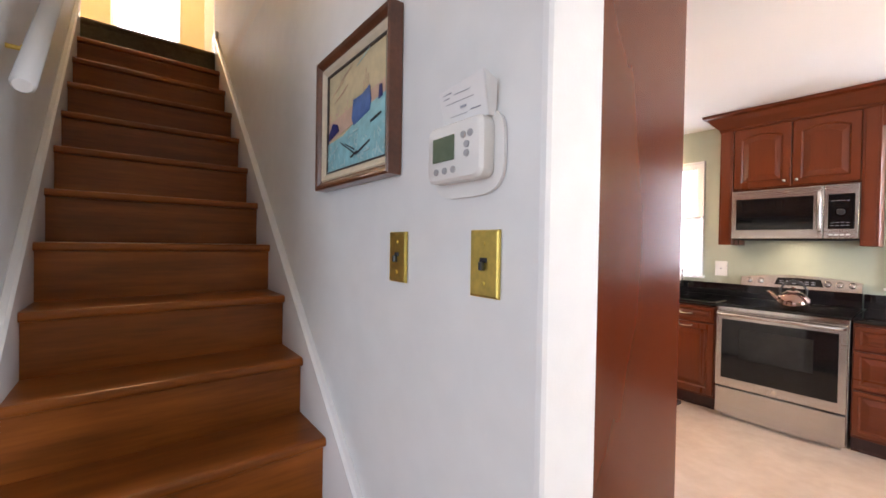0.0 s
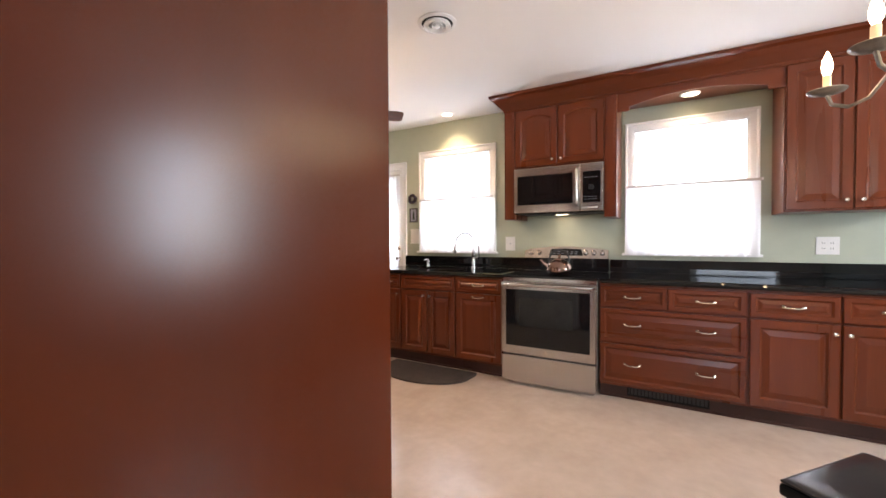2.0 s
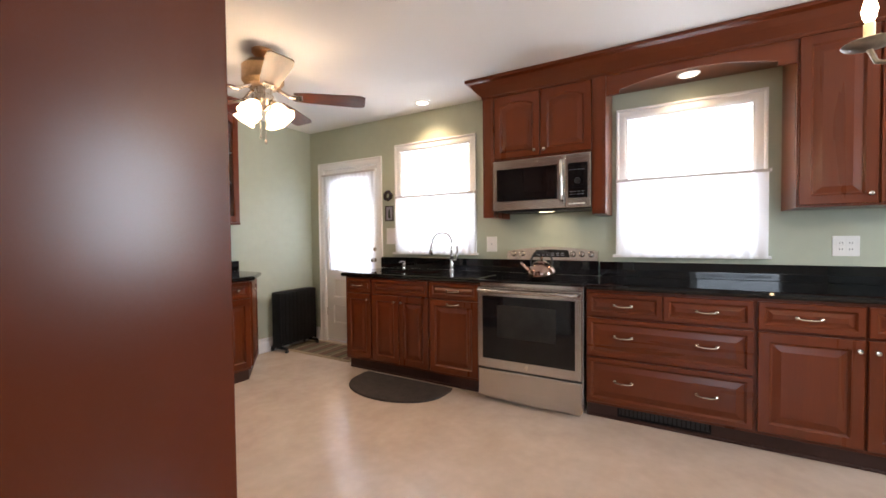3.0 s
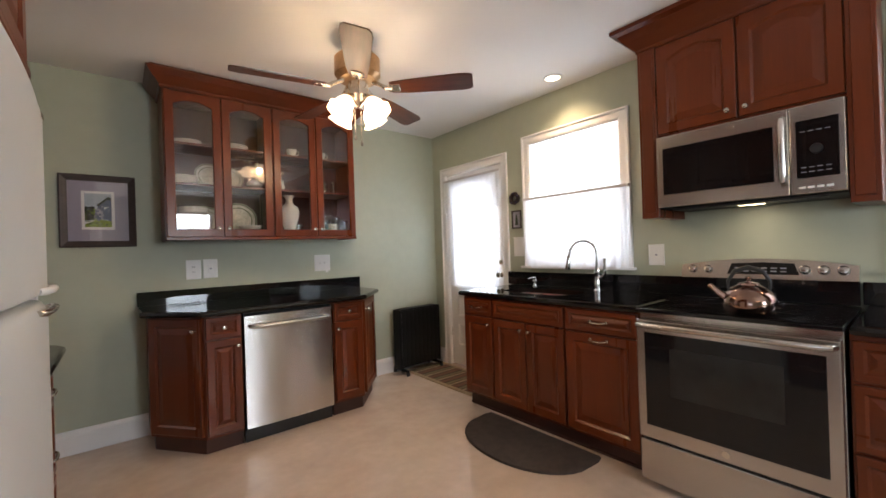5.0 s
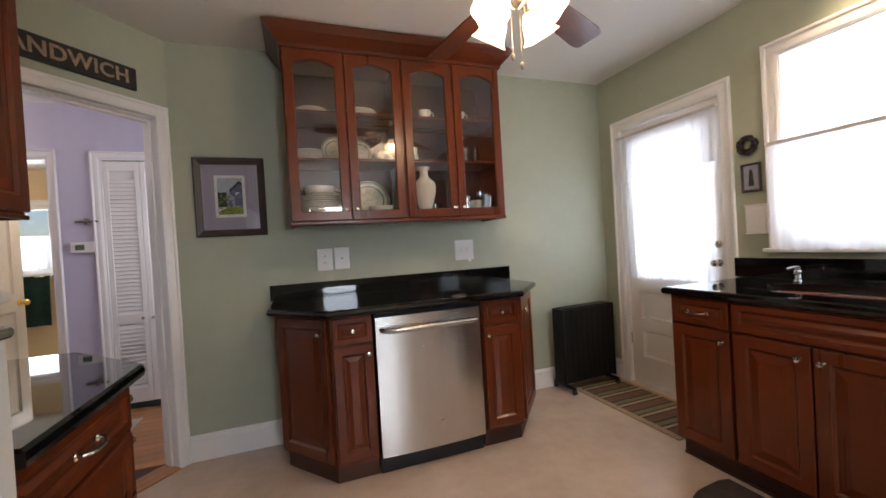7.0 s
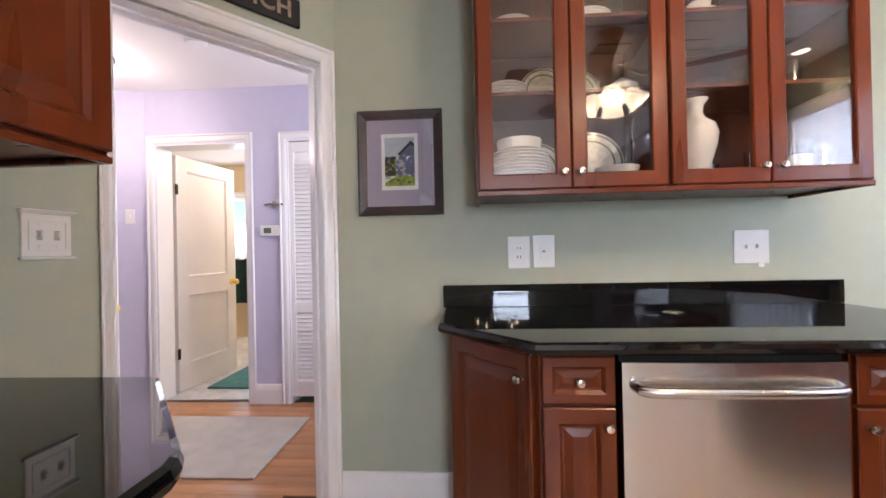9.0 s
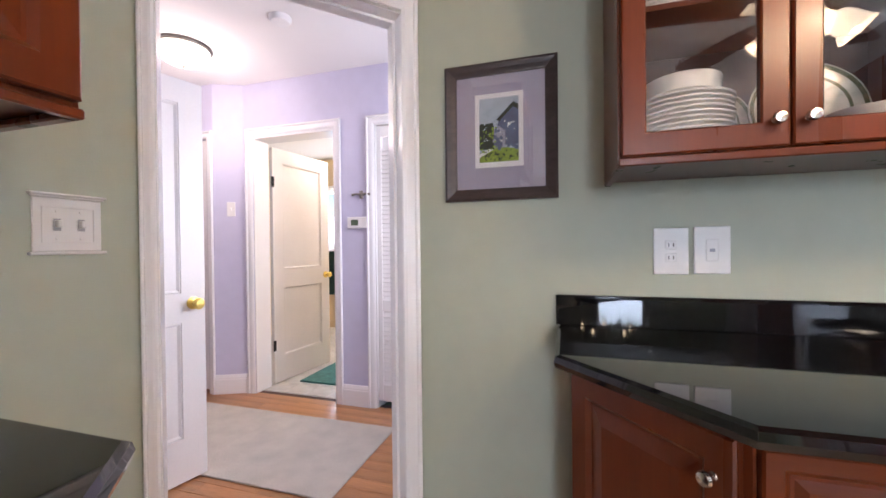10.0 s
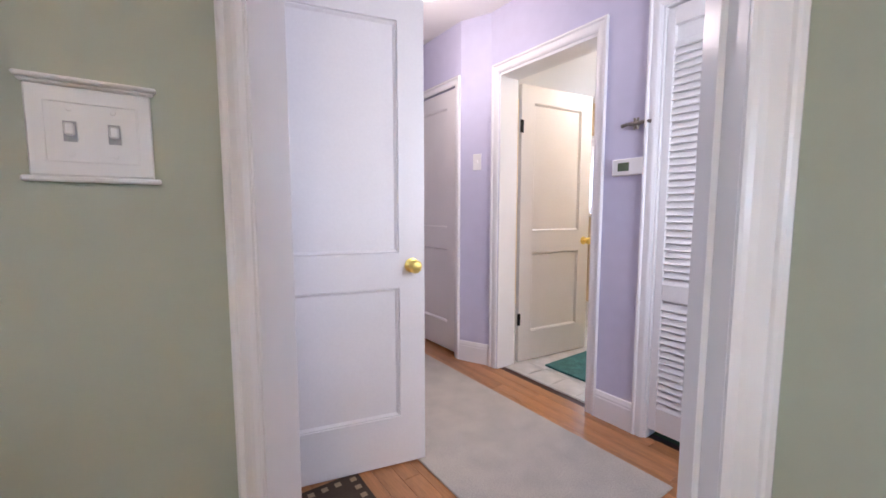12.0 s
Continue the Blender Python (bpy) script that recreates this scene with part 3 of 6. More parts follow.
def east_trim(name, y1, y0, z0, z1, closed, depth=0.13):
    """Casing and jamb lining of an opening in the east wall; y1 is its northern outer edge."""
    w = y1 - y0
    bm = casing(bmesh.new(), 0, w, z0, z1, closed)
    j = 0.070
    for b in ((j, j + 0.012, z0 + (j if closed else 0), z1 - j), (w - j - 0.012, w - j, z0 + (j if closed else 0), z1 - j)):
        box(bm, b[0], b[1], 0.001, depth, b[2], b[3])
    box(bm, j, w - j, 0.001, depth, z1 - j - 0.012, z1 - j)
    if closed:
        box(bm, j, w - j, 0.001, depth, z0 + j, z0 + j + 0.012)
        box(bm, -0.02, w + 0.02, -0.045, 0.0, z0 - 0.012, z0 + 0.010, 0.003)
    ob = structure(name, bm, WHITE)
    ob.matrix_world = EAST(y1)
    return ob


def sash_window(name, y1, y0, z0, z1, label):
    """A double-hung window set back in the east wall: two sashes, each with its pane."""
    w = y1 - y0
    win = thing(name, pose(EX + 0.06, y1, 0, 0, 0, -90), label, "window", kind="structure")
    zm = (z0 + z1) / 2 - 0.005
    for s, (a, b, yy) in enumerate(((z0, zm + 0.02, 0.0), (zm - 0.02, z1, 0.034))):
        part("sash", boxes((0, w, yy, yy + 0.03, a, a + 0.045), (0, w, yy, yy + 0.03, b - 0.04, b), (0, 0.042, yy, yy + 0.03, a + 0.045, b - 0.04),
                           (w - 0.042, w, yy, yy + 0.03, a + 0.045, b - 0.04), bevel=0.003), WHITE, win, "white painted sash")
        p = part("pane", boxes((0.042, w - 0.042, yy + 0.013, yy + 0.017, a + 0.045, b - 0.04)), PANE, win, "clear window pane")
        p.visible_shadow = False
    part("lock", boxes((w / 2 - 0.025, w / 2 + 0.025, -0.012, 0, zm + 0.02, zm + 0.032), bevel=0.002), BRASS, win)


east_trim("trim_window_sink", 2.452, 1.500, 1.075, 2.218, True)
east_trim("trim_window_side", 0.278, -0.665, 1.075, 2.218, True)
east_trim("trim_back_door", 3.600, 2.631, 0, 2.130, False, 0.16)
sash_window("window_sink", 2.365, 1.587, 1.157, 2.131, "white double hung kitchen window above the sink")
sash_window("window_side", 0.191, -0.578, 1.157, 2.131, "white double hung kitchen window above the black worktop")


def plain_window(name, m, w, z0, z1, label):
    win = thing(name, m, label, "window", kind="structure")
    part("frame", boxes((0, w, 0.02, 0.06, z0, z0 + 0.05), (0, w, 0.02, 0.06, z1 - 0.05, z1), (0, 0.05, 0.02, 0.06, z0 + 0.05, z1 - 0.05), (w - 0.05, w, 0.02, 0.06, z0 + 0.05, z1 - 0.05),
                        (0.05, w - 0.05, 0.02, 0.06, (z0 + z1) / 2 - 0.02, (z0 + z1) / 2 + 0.02), bevel=0.003), WHITE, win)
    p = part("pane", boxes((0.05, w - 0.05, 0.038, 0.042, z0 + 0.05, z1 - 0.05)), PANE, win)
    p.visible_shadow = False
    part("casing", casing(bmesh.new(), -0.07, w + 0.07, z0 - 0.07, z1 + 0.07, True), WHITE, win)


plain_window("window_south", pose(3.82, -2.92, 0, 0, 0, 180), 0.84, 1.0, 2.2, "white window in the south wall")
plain_window("window_west", pose(-2.55, -2.27, 0, 0, 0, 90), 1.80, 0.85, 2.2, "wide white window in the west wall")
plain_window("window_bath", pose(-1.0, 7.4, 0), 0.65, 1.15, 2.0, "small bright bathroom window")
plain_window("window_upstairs", pose(0.5, 6.3, 0), 0.56, 3.35, 4.9, "bright upstairs window")

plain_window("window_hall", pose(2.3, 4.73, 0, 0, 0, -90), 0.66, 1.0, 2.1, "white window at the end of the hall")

# hall trim
bm = casing(bmesh.new(), -0.062, 0.812, 0, 2.142, w=0.062)
casing(bm, 1.028, 1.670, 0, 2.134, w=0.058)
box(bm, 0.000, 0.012, 0.001, 0.169, 0, 2.072), box(bm, 0.748, 0.760, 0.001, 0.169, 0, 2.072), box(bm, 0.012, 0.748, 0.001, 0.169, 2.062, 2.080)
box(bm, 1.086, 1.096, 0.001, 0.10, 0, 2.076), box(bm, 1.602, 1.612, 0.001, 0.10, 0, 2.076), box(bm, 1.096, 1.602, 0.001, 0.10, 2.066, 2.076)
ob = structure("trim_hall", bm, WHITE)
ob.matrix_world = pose(0, 4.95, 0)

bm = bmesh.new()
sweep(bm, BASE, [(BX + 0.004, NY - 0.001), (2.44, NY - 0.001)])
sweep(bm, BASE, [(4.08, NY - 0.001), (EX - 0.001, NY - 0.001), (EX - 0.001, 3.605)])
structure("baseboard", bm, WHITE)
ob = structure("trim_closet", casing(bmesh.new(), -1.085, -0.304, 0, 2.128, w=0.058), WHITE)
ob.matrix_world = pose(0, 4.85, 0)
bm = bmesh.new()
sweep(bm, BASE, [(-0.302, 4.849), (-0.085, 4.949), (-0.064, 4.949)]), sweep(bm, BASE, [(0.814, 4.949), (1.026, 4.949)]), sweep(bm, BASE, [(-1.98, 4.849), (-1.087, 4.849)])
sweep(bm, BASE, [(1.672, 4.949), (2.299, 4.949), (2.299, 3.87)])
structure("baseboard_hall", bm, WHITE)
structure("trim_upstairs", boxes((1.40, 1.55, 6.26, 6.299, 2.83, 4.9), (1.110, 1.25, 3.40, 3.55, 2.745, 2.90), bevel=0.004), WHITE)


# ---- staircase ----
def staircase():
    st = thing("staircase", pose(0, 0, 0), "golden oak staircase with white painted skirting boards", "staircase", kind="structure")
    nose = {n: (1.230 + 0.2198 * n, 0.739 + 0.2003 * n) for n in range(-3, 11)}
    for n in range(-3, 11):
        y, z = nose[n]
        below = nose[n - 1][1] if n > -3 else 0
        x0, x1 = 0.376, 1.114
        if n < 10:
            bm = boxes((x0, x1, y, y + 0.250, z - 0.03, z))
            es = [e for e in bm.edges if all(abs(v.co.y - y) < 1e-4 for v in e.verts) and abs(e.verts[0].co.z - e.verts[1].co.z) < 1e-4]
            bmesh.ops.bevel(bm, geom=es, offset=0.012, segments=3, affect="EDGES", profile=0.5)
            part("tread", bm, STAIRW, st)
            part("riser", boxes((x0, x1, y + 0.026, y + 0.044, below, z - 0.03)), STAIRW, st)
        else:
            bm = boxes((x0, x1, y + 0.012, y + 0.05, below + 0.001, z - 0.001))
            part("riser", bm, CARPET, st, "olive brown carpet over the top riser")
            bm = lathe(bmesh.new(), [(0.022, x0), (0.022, x1)], 12, pose(0, y + 0.02, z - 0.01, 0, 90, 0))
            bm2 = bmesh.new()
            tube(bm2, [(x0, y + 0.018, z - 0.012), (x1, y + 0.018, z - 0.012)], 0.022, 12)
            bm.free()
            part("nosing", bm2, CARPET, st, "rolled carpet edge of the landing", True)
    for x0, x1 in ((0.356, 0.3755), (1.1145, 1.1305)):
        sl = 0.2003 / 0.2198
        z_at = lambda y: 0.739 + (y - 1.230) * sl
        pts = [(0.55, 0.0), (0.55, z_at(0.55) + 0.110), (3.42, z_at(3.42) + 0.110), (3.42, z_at(3.42) - 0.30), (0.95, 0.0)]
        bm = loops(bmesh.new(), [[(x, y, z) for y, z in pts] for x in (x0, x1)])
        part("skirt", bm, WHITE, st, "white painted stair skirting")
        bm = bmesh.new()
        c = (x0 + x1) / 2
        loops(bm, [[(c + dx, y, z_at(y) + 0.100 + dz) for dx, dz in ((-0.014, 0), (0.014, 0), (0.016, 0.012), (0.008, 0.022), (-0.008, 0.022), (-0.016, 0.012))] for y in (0.55, 3.42)])
        part("cap", bm, WHITE, st, "white moulded skirting cap")
    part("carriage", loops(bmesh.new(), [[(x, y, z) for y, z in ((0.80, 0.0), (3.45, 2.40), (3.58, 2.60), (3.58, 2.40), (3.18, 2.05), (1.15, 0.0))] for x in (0.377, 1.113)]), LILAC, st)


staircase()
rail = thing("handrail", pose(0.425, 1.40, 1.715), "white painted round handrail on the stair wall", "handrail")
bm = tube(bmesh.new(), [(0, 0, 0), (0, 0.006, 0.006), (0, 2.1, 2.1 * 0.9113)], [0.018, 0.024, 0.024], 12)
part("rail", bm, WHITE, rail, smooth=True)
for d in (0.25, 1.2, 1.95):
    bm = tube(bmesh.new(), [(-0.074, d, d * 0.9113 - 0.06), (-0.04, d, d * 0.9113 - 0.06), (-0.005, d, d * 0.9113 - 0.02)], 0.007, 8)
    box(bm, -0.077, -0.070, d - 0.02, d + 0.02, d * 0.9113 - 0.10, d * 0.9113 - 0.02, 0.002)
    part("bracket", bm, BRASS, rail, "brass rail bracket")

# ---- kitchen cabinets ----
def carcass(parent, w, d, z0, z1, toe=True, mat=None):
    """The box of a cabinet unit, its front frame at y = 0."""
    part("body", boxes((0, w, 0.001, d, z0, z1), bevel=0.0015), mat or CHERRY, parent)
    if toe:
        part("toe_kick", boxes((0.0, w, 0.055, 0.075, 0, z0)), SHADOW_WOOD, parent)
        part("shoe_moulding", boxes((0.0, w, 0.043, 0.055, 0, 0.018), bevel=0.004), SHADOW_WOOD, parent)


def base_unit(name, y1, y0, label, fronts):
    """An east base cabinet from y1 (its left) to y0; fronts: (kind, from, to, low, high, hardware, places)."""
    u = thing(name, pose(4.44, y1, 0, 0, 0, -90), label, "cabinet", "kitchen base cabinets")
    carcass(u, y1 - y0, 0.60, 0.105, 0.875)
    for kind, a, b, z0, z1, hw, at in fronts:
        front(kind, u, y1 - a, y1 - b, z0, z1, hw, [(y1 - ya, z) for ya, z in at] if at else None)
    return u


base_unit("base_cabinet", 2.575, 2.255, "narrow cherry base cabinet with a drawer over a door", [
    ("drawer", 2.560, 2.262, 0.735, 0.868, "pull", None), ("door", 2.560, 2.262, 0.125, 0.728, "knob", [(2.295, 0.675)])])
base_unit("sink_cabinet", 2.255, 1.640, "cherry sink base cabinet with two raised panel doors", [
    ("drawer", 2.248, 1.646, 0.735, 0.868, "", None), ("door", 2.248, 1.948, 0.125, 0.728, "knob", [(1.985, 0.675)]), ("door", 1.946, 1.646, 0.125, 0.728, "knob", [(1.910, 0.675)])])
base_unit("base_cabinet", 1.640, 1.178, "cherry base cabinet with a drawer over a pull-out bin door", [
    ("drawer", 1.634, 1.190, 0.735, 0.868, "pull", None), ("door", 1.634, 1.190, 0.125, 0.728, "pull", [(1.412, 0.695)])])
base_unit("drawer_cabinet", 0.395, -0.512, "wide cherry drawer cabinet with two small and two wide drawers", [
    ("drawer", 0.389, -0.055, 0.700, 0.858, "pull", None), ("drawer", -0.059, -0.505, 0.700, 0.858, "pull", None),
    ("drawer", 0.389, -0.505, 0.435, 0.690, "pull", [(0.165, 0.575), (-0.285, 0.575)]), ("drawer", 0.389, -0.505, 0.125, 0.425, "pull", [(0.165, 0.282), (-0.285, 0.282)])])
base_unit("base_cabinet", -0.512, -0.957, "cherry base cabinet with a drawer over a raised panel door", [
    ("drawer", -0.520, -0.953, 0.700, 0.858, "pull", None), ("door", -0.520, -0.953, 0.125, 0.690, "knob", [(-0.925, 0.635)])])
base_unit("base_cabinet", -0.957, -1.402, "cherry base cabinet with a drawer over a raised panel door", [
    ("drawer", -0.961, -1.395, 0.700, 0.858, "pull", None), ("door", -0.961, -1.395, 0.125, 0.690, "knob", [(-0.990, 0.635)])])
base_unit("base_cabinet", -1.402, -1.85, "cherry base cabinet with a drawer over a raised panel door", [
    ("drawer", -1.408, -1.842, 0.700, 0.858, "pull", None), ("door", -1.408, -1.842, 0.125, 0.690, "knob", [(-1.810, 0.635)])])

vent = thing("floor_vent", pose(4.492, 0.205, 0.028, 0, 0, -90), "black metal air vent in the cabinet plinth", "vent")
part("frame", boxes((0, 0.52, -0.008, 0, 0, 0.012), (0, 0.52, -0.008, 0, 0.058, 0.07), (0, 0.012, -0.008, 0, 0.012, 0.058), (0.508, 0.52, -0.008, 0, 0.012, 0.058), bevel=0.002), BLACKM, vent)
part("backing", boxes((0.005, 0.515, -0.0012, -0.0002, 0.005, 0.065)), BLACKP, vent)
for i in range(20):
    part("slat", boxes((0.02 + i * 0.0245, 0.026 + i * 0.0245, -0.006, -0.001, 0.012, 0.058)), BLACKM, vent)

# worktops
sink_hole = [(4.735 + 0.175 * abs(math.cos(a)) ** 0.5 * math.copysign(1, math.cos(a)), 2.03 + 0.30 * abs(math.sin(a)) ** 0.6 * math.copysign(1, math.sin(a))) for a in [math.tau * k / 28 + 0.01 for k in range(28)]]
top = thing("worktop", pose(0, 0, 0), "polished black granite worktop with a rounded edge", "worktop", "granite worktops")
part("slab", slab([(4.400, 1.172), (EX - 0.002, 1.172), (EX - 0.002, 2.602), (4.400, 2.602)], 0.877, 0.915, 0.014, sink_hole), GRANITE, top)
part("backsplash", boxes((EX - 0.022, EX - 0.001, 1.172, 2.645, 0.9155, 1.030), bevel=0.002), GRANITE, top, "low black granite backsplash")
top = thing("worktop", pose(0, 0, 0), "long polished black granite worktop with a rounded edge", "worktop", "granite worktops")
part("slab", slab([(4.400, -1.86), (EX - 0.002, -1.86), (EX - 0.002, 0.392), (4.400, 0.392)], 0.877, 0.915, 0.014), GRANITE, top)
part("backsplash", boxes((EX - 0.022, EX - 0.001, -1.86, 0.398, 0.9155, 1.026), bevel=0.002), GRANITE, top, "low black granite backsplash")

sink = thing("sink", pose(4.735, 2.03, 0.877), "undermounted oval stainless steel kitchen sink", "sink")
bm = bmesh.new()
rings = []
for s, z in ((1.03, 0.0), (0.97, 0.0), (0.96, -0.02), (0.92, -0.15), (0.84, -0.175), (0.1, -0.182)):
    rings.append([((x - 4.735) * s, (y - 2.03) * s, z) for x, y in sink_hole])
loops(bm, rings, cap0=False)
part("basin", bm, STEEL, sink, smooth=True)
lathe_part("drain", [(0.04, 0), (0.042, 0.003), (0.028, 0.004), (0.001, 0.001)], CHROME, sink, (0, 0, -0.181), 16)

tap = thing("faucet", pose(4.925, 1.690, 0.9165), "tall chrome gooseneck faucet with a pull-down spray", "faucet")
lathe_part("base", [(0.030, 0), (0.030, 0.008), (0.021, 0.014), (0.019, 0.03), (0.023, 0.05), (0.019, 0.065), (0.0185, 0.13), (0.022, 0.14), (0.019, 0.155), (0.013, 0.175)], CHROME, tap)
arc = [(0, 0, 0.17)] + [(-0.060 * (1 - math.cos(a)), 0.070 * (1 - math.cos(a)), 0.27 + 0.095 * math.sin(a)) for a in [math.pi * k / 12 for k in range(13)]] + [(-0.122, 0.144, 0.245)]
part("spout", tube(bmesh.new(), arc, 0.0105, 12), CHROME, tap, smooth=True)
part("spray_head", tube(bmesh.new(), [(-0.121, 0.142, 0.262), (-0.123, 0.145, 0.245), (-0.127, 0.150, 0.20), (-0.131, 0.154, 0.165), (-0.132, 0.155, 0.160)], [0.013, 0.016, 0.015, 0.020, 0.017], 14), CHROME, tap, "chrome pull-down spray head", True)
part("handle", tube(bmesh.new(), [(0.0, -0.015, 0.10), (0.0, -0.045, 0.105), (0.0, -0.055, 0.13), (0.0, -0.058, 0.19), (0.0, -0.058, 0.235)], [0.014, 0.014, 0.012, 0.008, 0.012], 12), CHROME, tap, "chrome side lever", True)
soap = thing("soap_dispenser", pose(4.955, 2.262, 0.9165), "chrome soap dispenser beside the sink", "soap dispenser")
lathe_part("base", [(0.022, 0), (0.022, 0.006), (0.015, 0.012), (0.013, 0.035), (0.019, 0.042), (0.019, 0.055), (0.012, 0.062)], CHROME, soap, seg=16)
part("spout", tube(bmesh.new(), [(0, 0, 0.066), (0, 0, 0.074), (-0.02, 0.004, 0.078), (-0.07, 0.015, 0.070)], [0.011, 0.009, 0.007, 0.006], 10), CHROME, soap, smooth=True)


# ---- range ----
def disc(bm, cx, cz, r, y, t=0.003, seg=18):
    return lathe(bm, [(r, 0), (r, t * 0.6), (r * 0.9, t)], seg, Matrix.Translation((cx, y, cz)) @ Euler((radians(90), 0, 0)).to_matrix().to_4x4())


stove = thing("range", pose(4.395, 1.160, 0, 0, 0, -90), "stainless steel electric range with a black glass cooktop", "stove")
W = 0.757
part("body", boxes((0.002, W - 0.002, 0.0, 0.655, 0.045, 0.895), (0.03, W - 0.03, 0.02, 0.64, 0.0, 0.045), bevel=0.002), STEEL, stove)
part("cooktop", boxes((-0.004, W + 0.004, -0.042, 0.60, 0.895, 0.915), bevel=0.005, seg=2), BLACKG, stove, "black glass cooktop")
for cx, cy, r in ((0.20, 0.13, 0.105), (0.56, 0.13, 0.085), (0.20, 0.42, 0.08), (0.56, 0.42, 0.105)):
    bm = bmesh.new()
    lathe(bm, [(r, 0), (r, 0.0008), (r - 0.004, 0.0008), (r - 0.004, 0)], 32, pose(cx, cy, 0.9151), False, False)
    part("burner_ring", bm, OVENIN, stove)
door = part("door", boxes((0.004, W - 0.004, -0.055, -0.001, 0.268, 0.862), bevel=0.006, seg=2), STEEL_H, stove, "stainless steel oven door")
part("window", boxes((0.045, W - 0.045, -0.058, -0.0555, 0.335, 0.800), bevel=0.001), BLACKG, door, "black oven glass")
part("window_inner", boxes((0.16, W - 0.17, -0.0595, -0.0583, 0.50, 0.735), bevel=0.0005), OVENIN, door, "lighter oven window")
part("handle", tube(bmesh.new(), [(0.02, -0.06, 0.838), (0.03, -0.095, 0.840), (0.06, -0.105, 0.841), (W - 0.06, -0.105, 0.841), (W - 0.03, -0.095, 0.840), (W - 0.02, -0.06, 0.838)], 0.013, 10), STEEL_H, door, "tubular steel oven handle", True)
part("badge", disc(bmesh.new(), W / 2, 0.303, 0.017, -0.055), NICKEL, door, "round maker's badge")
part("drawer", boxes((0.004, W - 0.004, -0.048, -0.001, 0.045, 0.254), bevel=0.006, seg=2), STEEL_H, stove, "stainless steel storage drawer")
bm = bmesh.new()
rise = [(0.0, 1.035), (0.0, 1.105)] + [(W * k / 14, 1.108 + 0.034 * (1 - (2 * k / 14 - 1) ** 2)) for k in range(15)] + [(W, 1.105), (W, 1.035)]
loops(bm, [[(x, y + (z - 1.035) * 0.30, z) for x, z in rise] for y in (0.575, 0.645)])
guard = part("backguard", bm, STEEL_P, stove, "curved stainless control panel")
part("riser", boxes((0.0, W, 0.60, 0.655, 0.9155, 1.034), bevel=0.002), BLACKG, stove)
m = pose(0, 0.0, 0, -10, 0, 0)
gp = lambda z: 0.575 + (z - 1.035) * 0.30
bm = loops(bmesh.new(), [[(x, gp(z) - d, z) for x, z in ((0.235, 1.060), (0.545, 1.060), (0.525, 1.118), (0.39, 1.124), (0.255, 1.118))] for d in (0.0, 0.003)])
part("control_panel", bm, BLACKG, guard, "black touch control panel")
for i in range(6):
    for z in (1.073, 1.09):
        part("print", boxes((0.27 + 0.04 * i, 0.295 + 0.04 * i, gp(z) - 0.0045, gp(z) - 0.003, z, z + 0.006)), INK, guard)
for x in (0.06, 0.14, W - 0.19, W - 0.12, W - 0.05):
    lathe_part("knob", [(0.024, 0), (0.023, 0.012), (0.019, 0.022), (0.014, 0.024)], STEEL, guard, (x, gp(1.085), 1.085), 16, "steel control knob", Euler((radians(73), 0, 0)).to_matrix().to_4x4())

kettle = thing("kettle", pose(4.50, 0.715, 0.9155, 0, 0, 25), "shiny copper-tinted steel tea kettle with a black handle", "kettle")
lathe_part("body", [(0.075, 0), (0.092, 0.01), (0.103, 0.035), (0.104, 0.055), (0.094, 0.085), (0.070, 0.112), (0.042, 0.128), (0.04, 0.13)], COPPER, kettle, seg=28)
lid = lathe_part("lid", [(0.043, 0.129), (0.038, 0.137), (0.015, 0.143), (0.008, 0.146), (0.012, 0.155), (0.011, 0.165), (0.002, 0.168)], COPPER, kettle, seg=20)
part("spout", tube(bmesh.new(), [(0, 0.085, 0.065), (0, 0.115, 0.09), (0, 0.140, 0.118), (0, 0.150, 0.127)], [0.022, 0.017, 0.012, 0.011], 12), COPPER, kettle, smooth=True)
part("handle", tube(bmesh.new(), [(0, 0.075, 0.100), (0, 0.078, 0.145), (0, 0.052, 0.19), (0, 0.0, 0.208), (0, -0.052, 0.19), (0, -0.078, 0.145), (0, -0.075, 0.100)], [0.005, 0.007, 0.010, 0.012, 0.010, 0.007, 0.005], 10), BLACKP, kettle, "black arched handle", True)

# ---- microwave ----
mw = thing("microwave", pose(4.668, 1.163, 0, 0, 0, -90), "stainless steel over-the-range microwave oven", "microwave")
part("body", boxes((0, W + 0.003, 0.035, 0.42, 1.437, 1.846), bevel=0.002), BLACKM, mw)
dr = part("door", boxes((0.0, 0.575, 0, 0.034, 1.445, 1.842), bevel=0.005, seg=2), STEEL_H, mw, "stainless steel microwave door")
part("window", boxes((0.035, 0.520, -0.003, -0.0002, 1.515, 1.772), bevel=0.001), BLACKG, dr, "black microwave glass")
part("handle", tube(bmesh.new(), [(0.556, 0, 1.500), (0.556, -0.030, 1.512), (0.556, -0.036, 1.54), (0.556, -0.036, 1.76), (0.556, -0.030, 1.785), (0.556, 0, 1.797)], 0.015, 10), STEEL, dr, "vertical steel handle", True)
part("badge", disc(bmesh.new(), 0.36, 1.812, 0.013, 0.0), NICKEL, dr)
part("control_frame", boxes((0.577, W + 0.003, 0, 0.034, 1.445, 1.842), bevel=0.005, seg=2), STEEL_H, mw)
cp = part("control_panel", boxes((0.60, W - 0.018, -0.003, -0.0002, 1.515, 1.772), bevel=0.001), BLACKG, mw, "black microwave control panel")
part("dial", disc(bmesh.new(), 0.668, 1.640, 0.022, -0.003, 0.012), BLACKP, cp, "black selector dial")
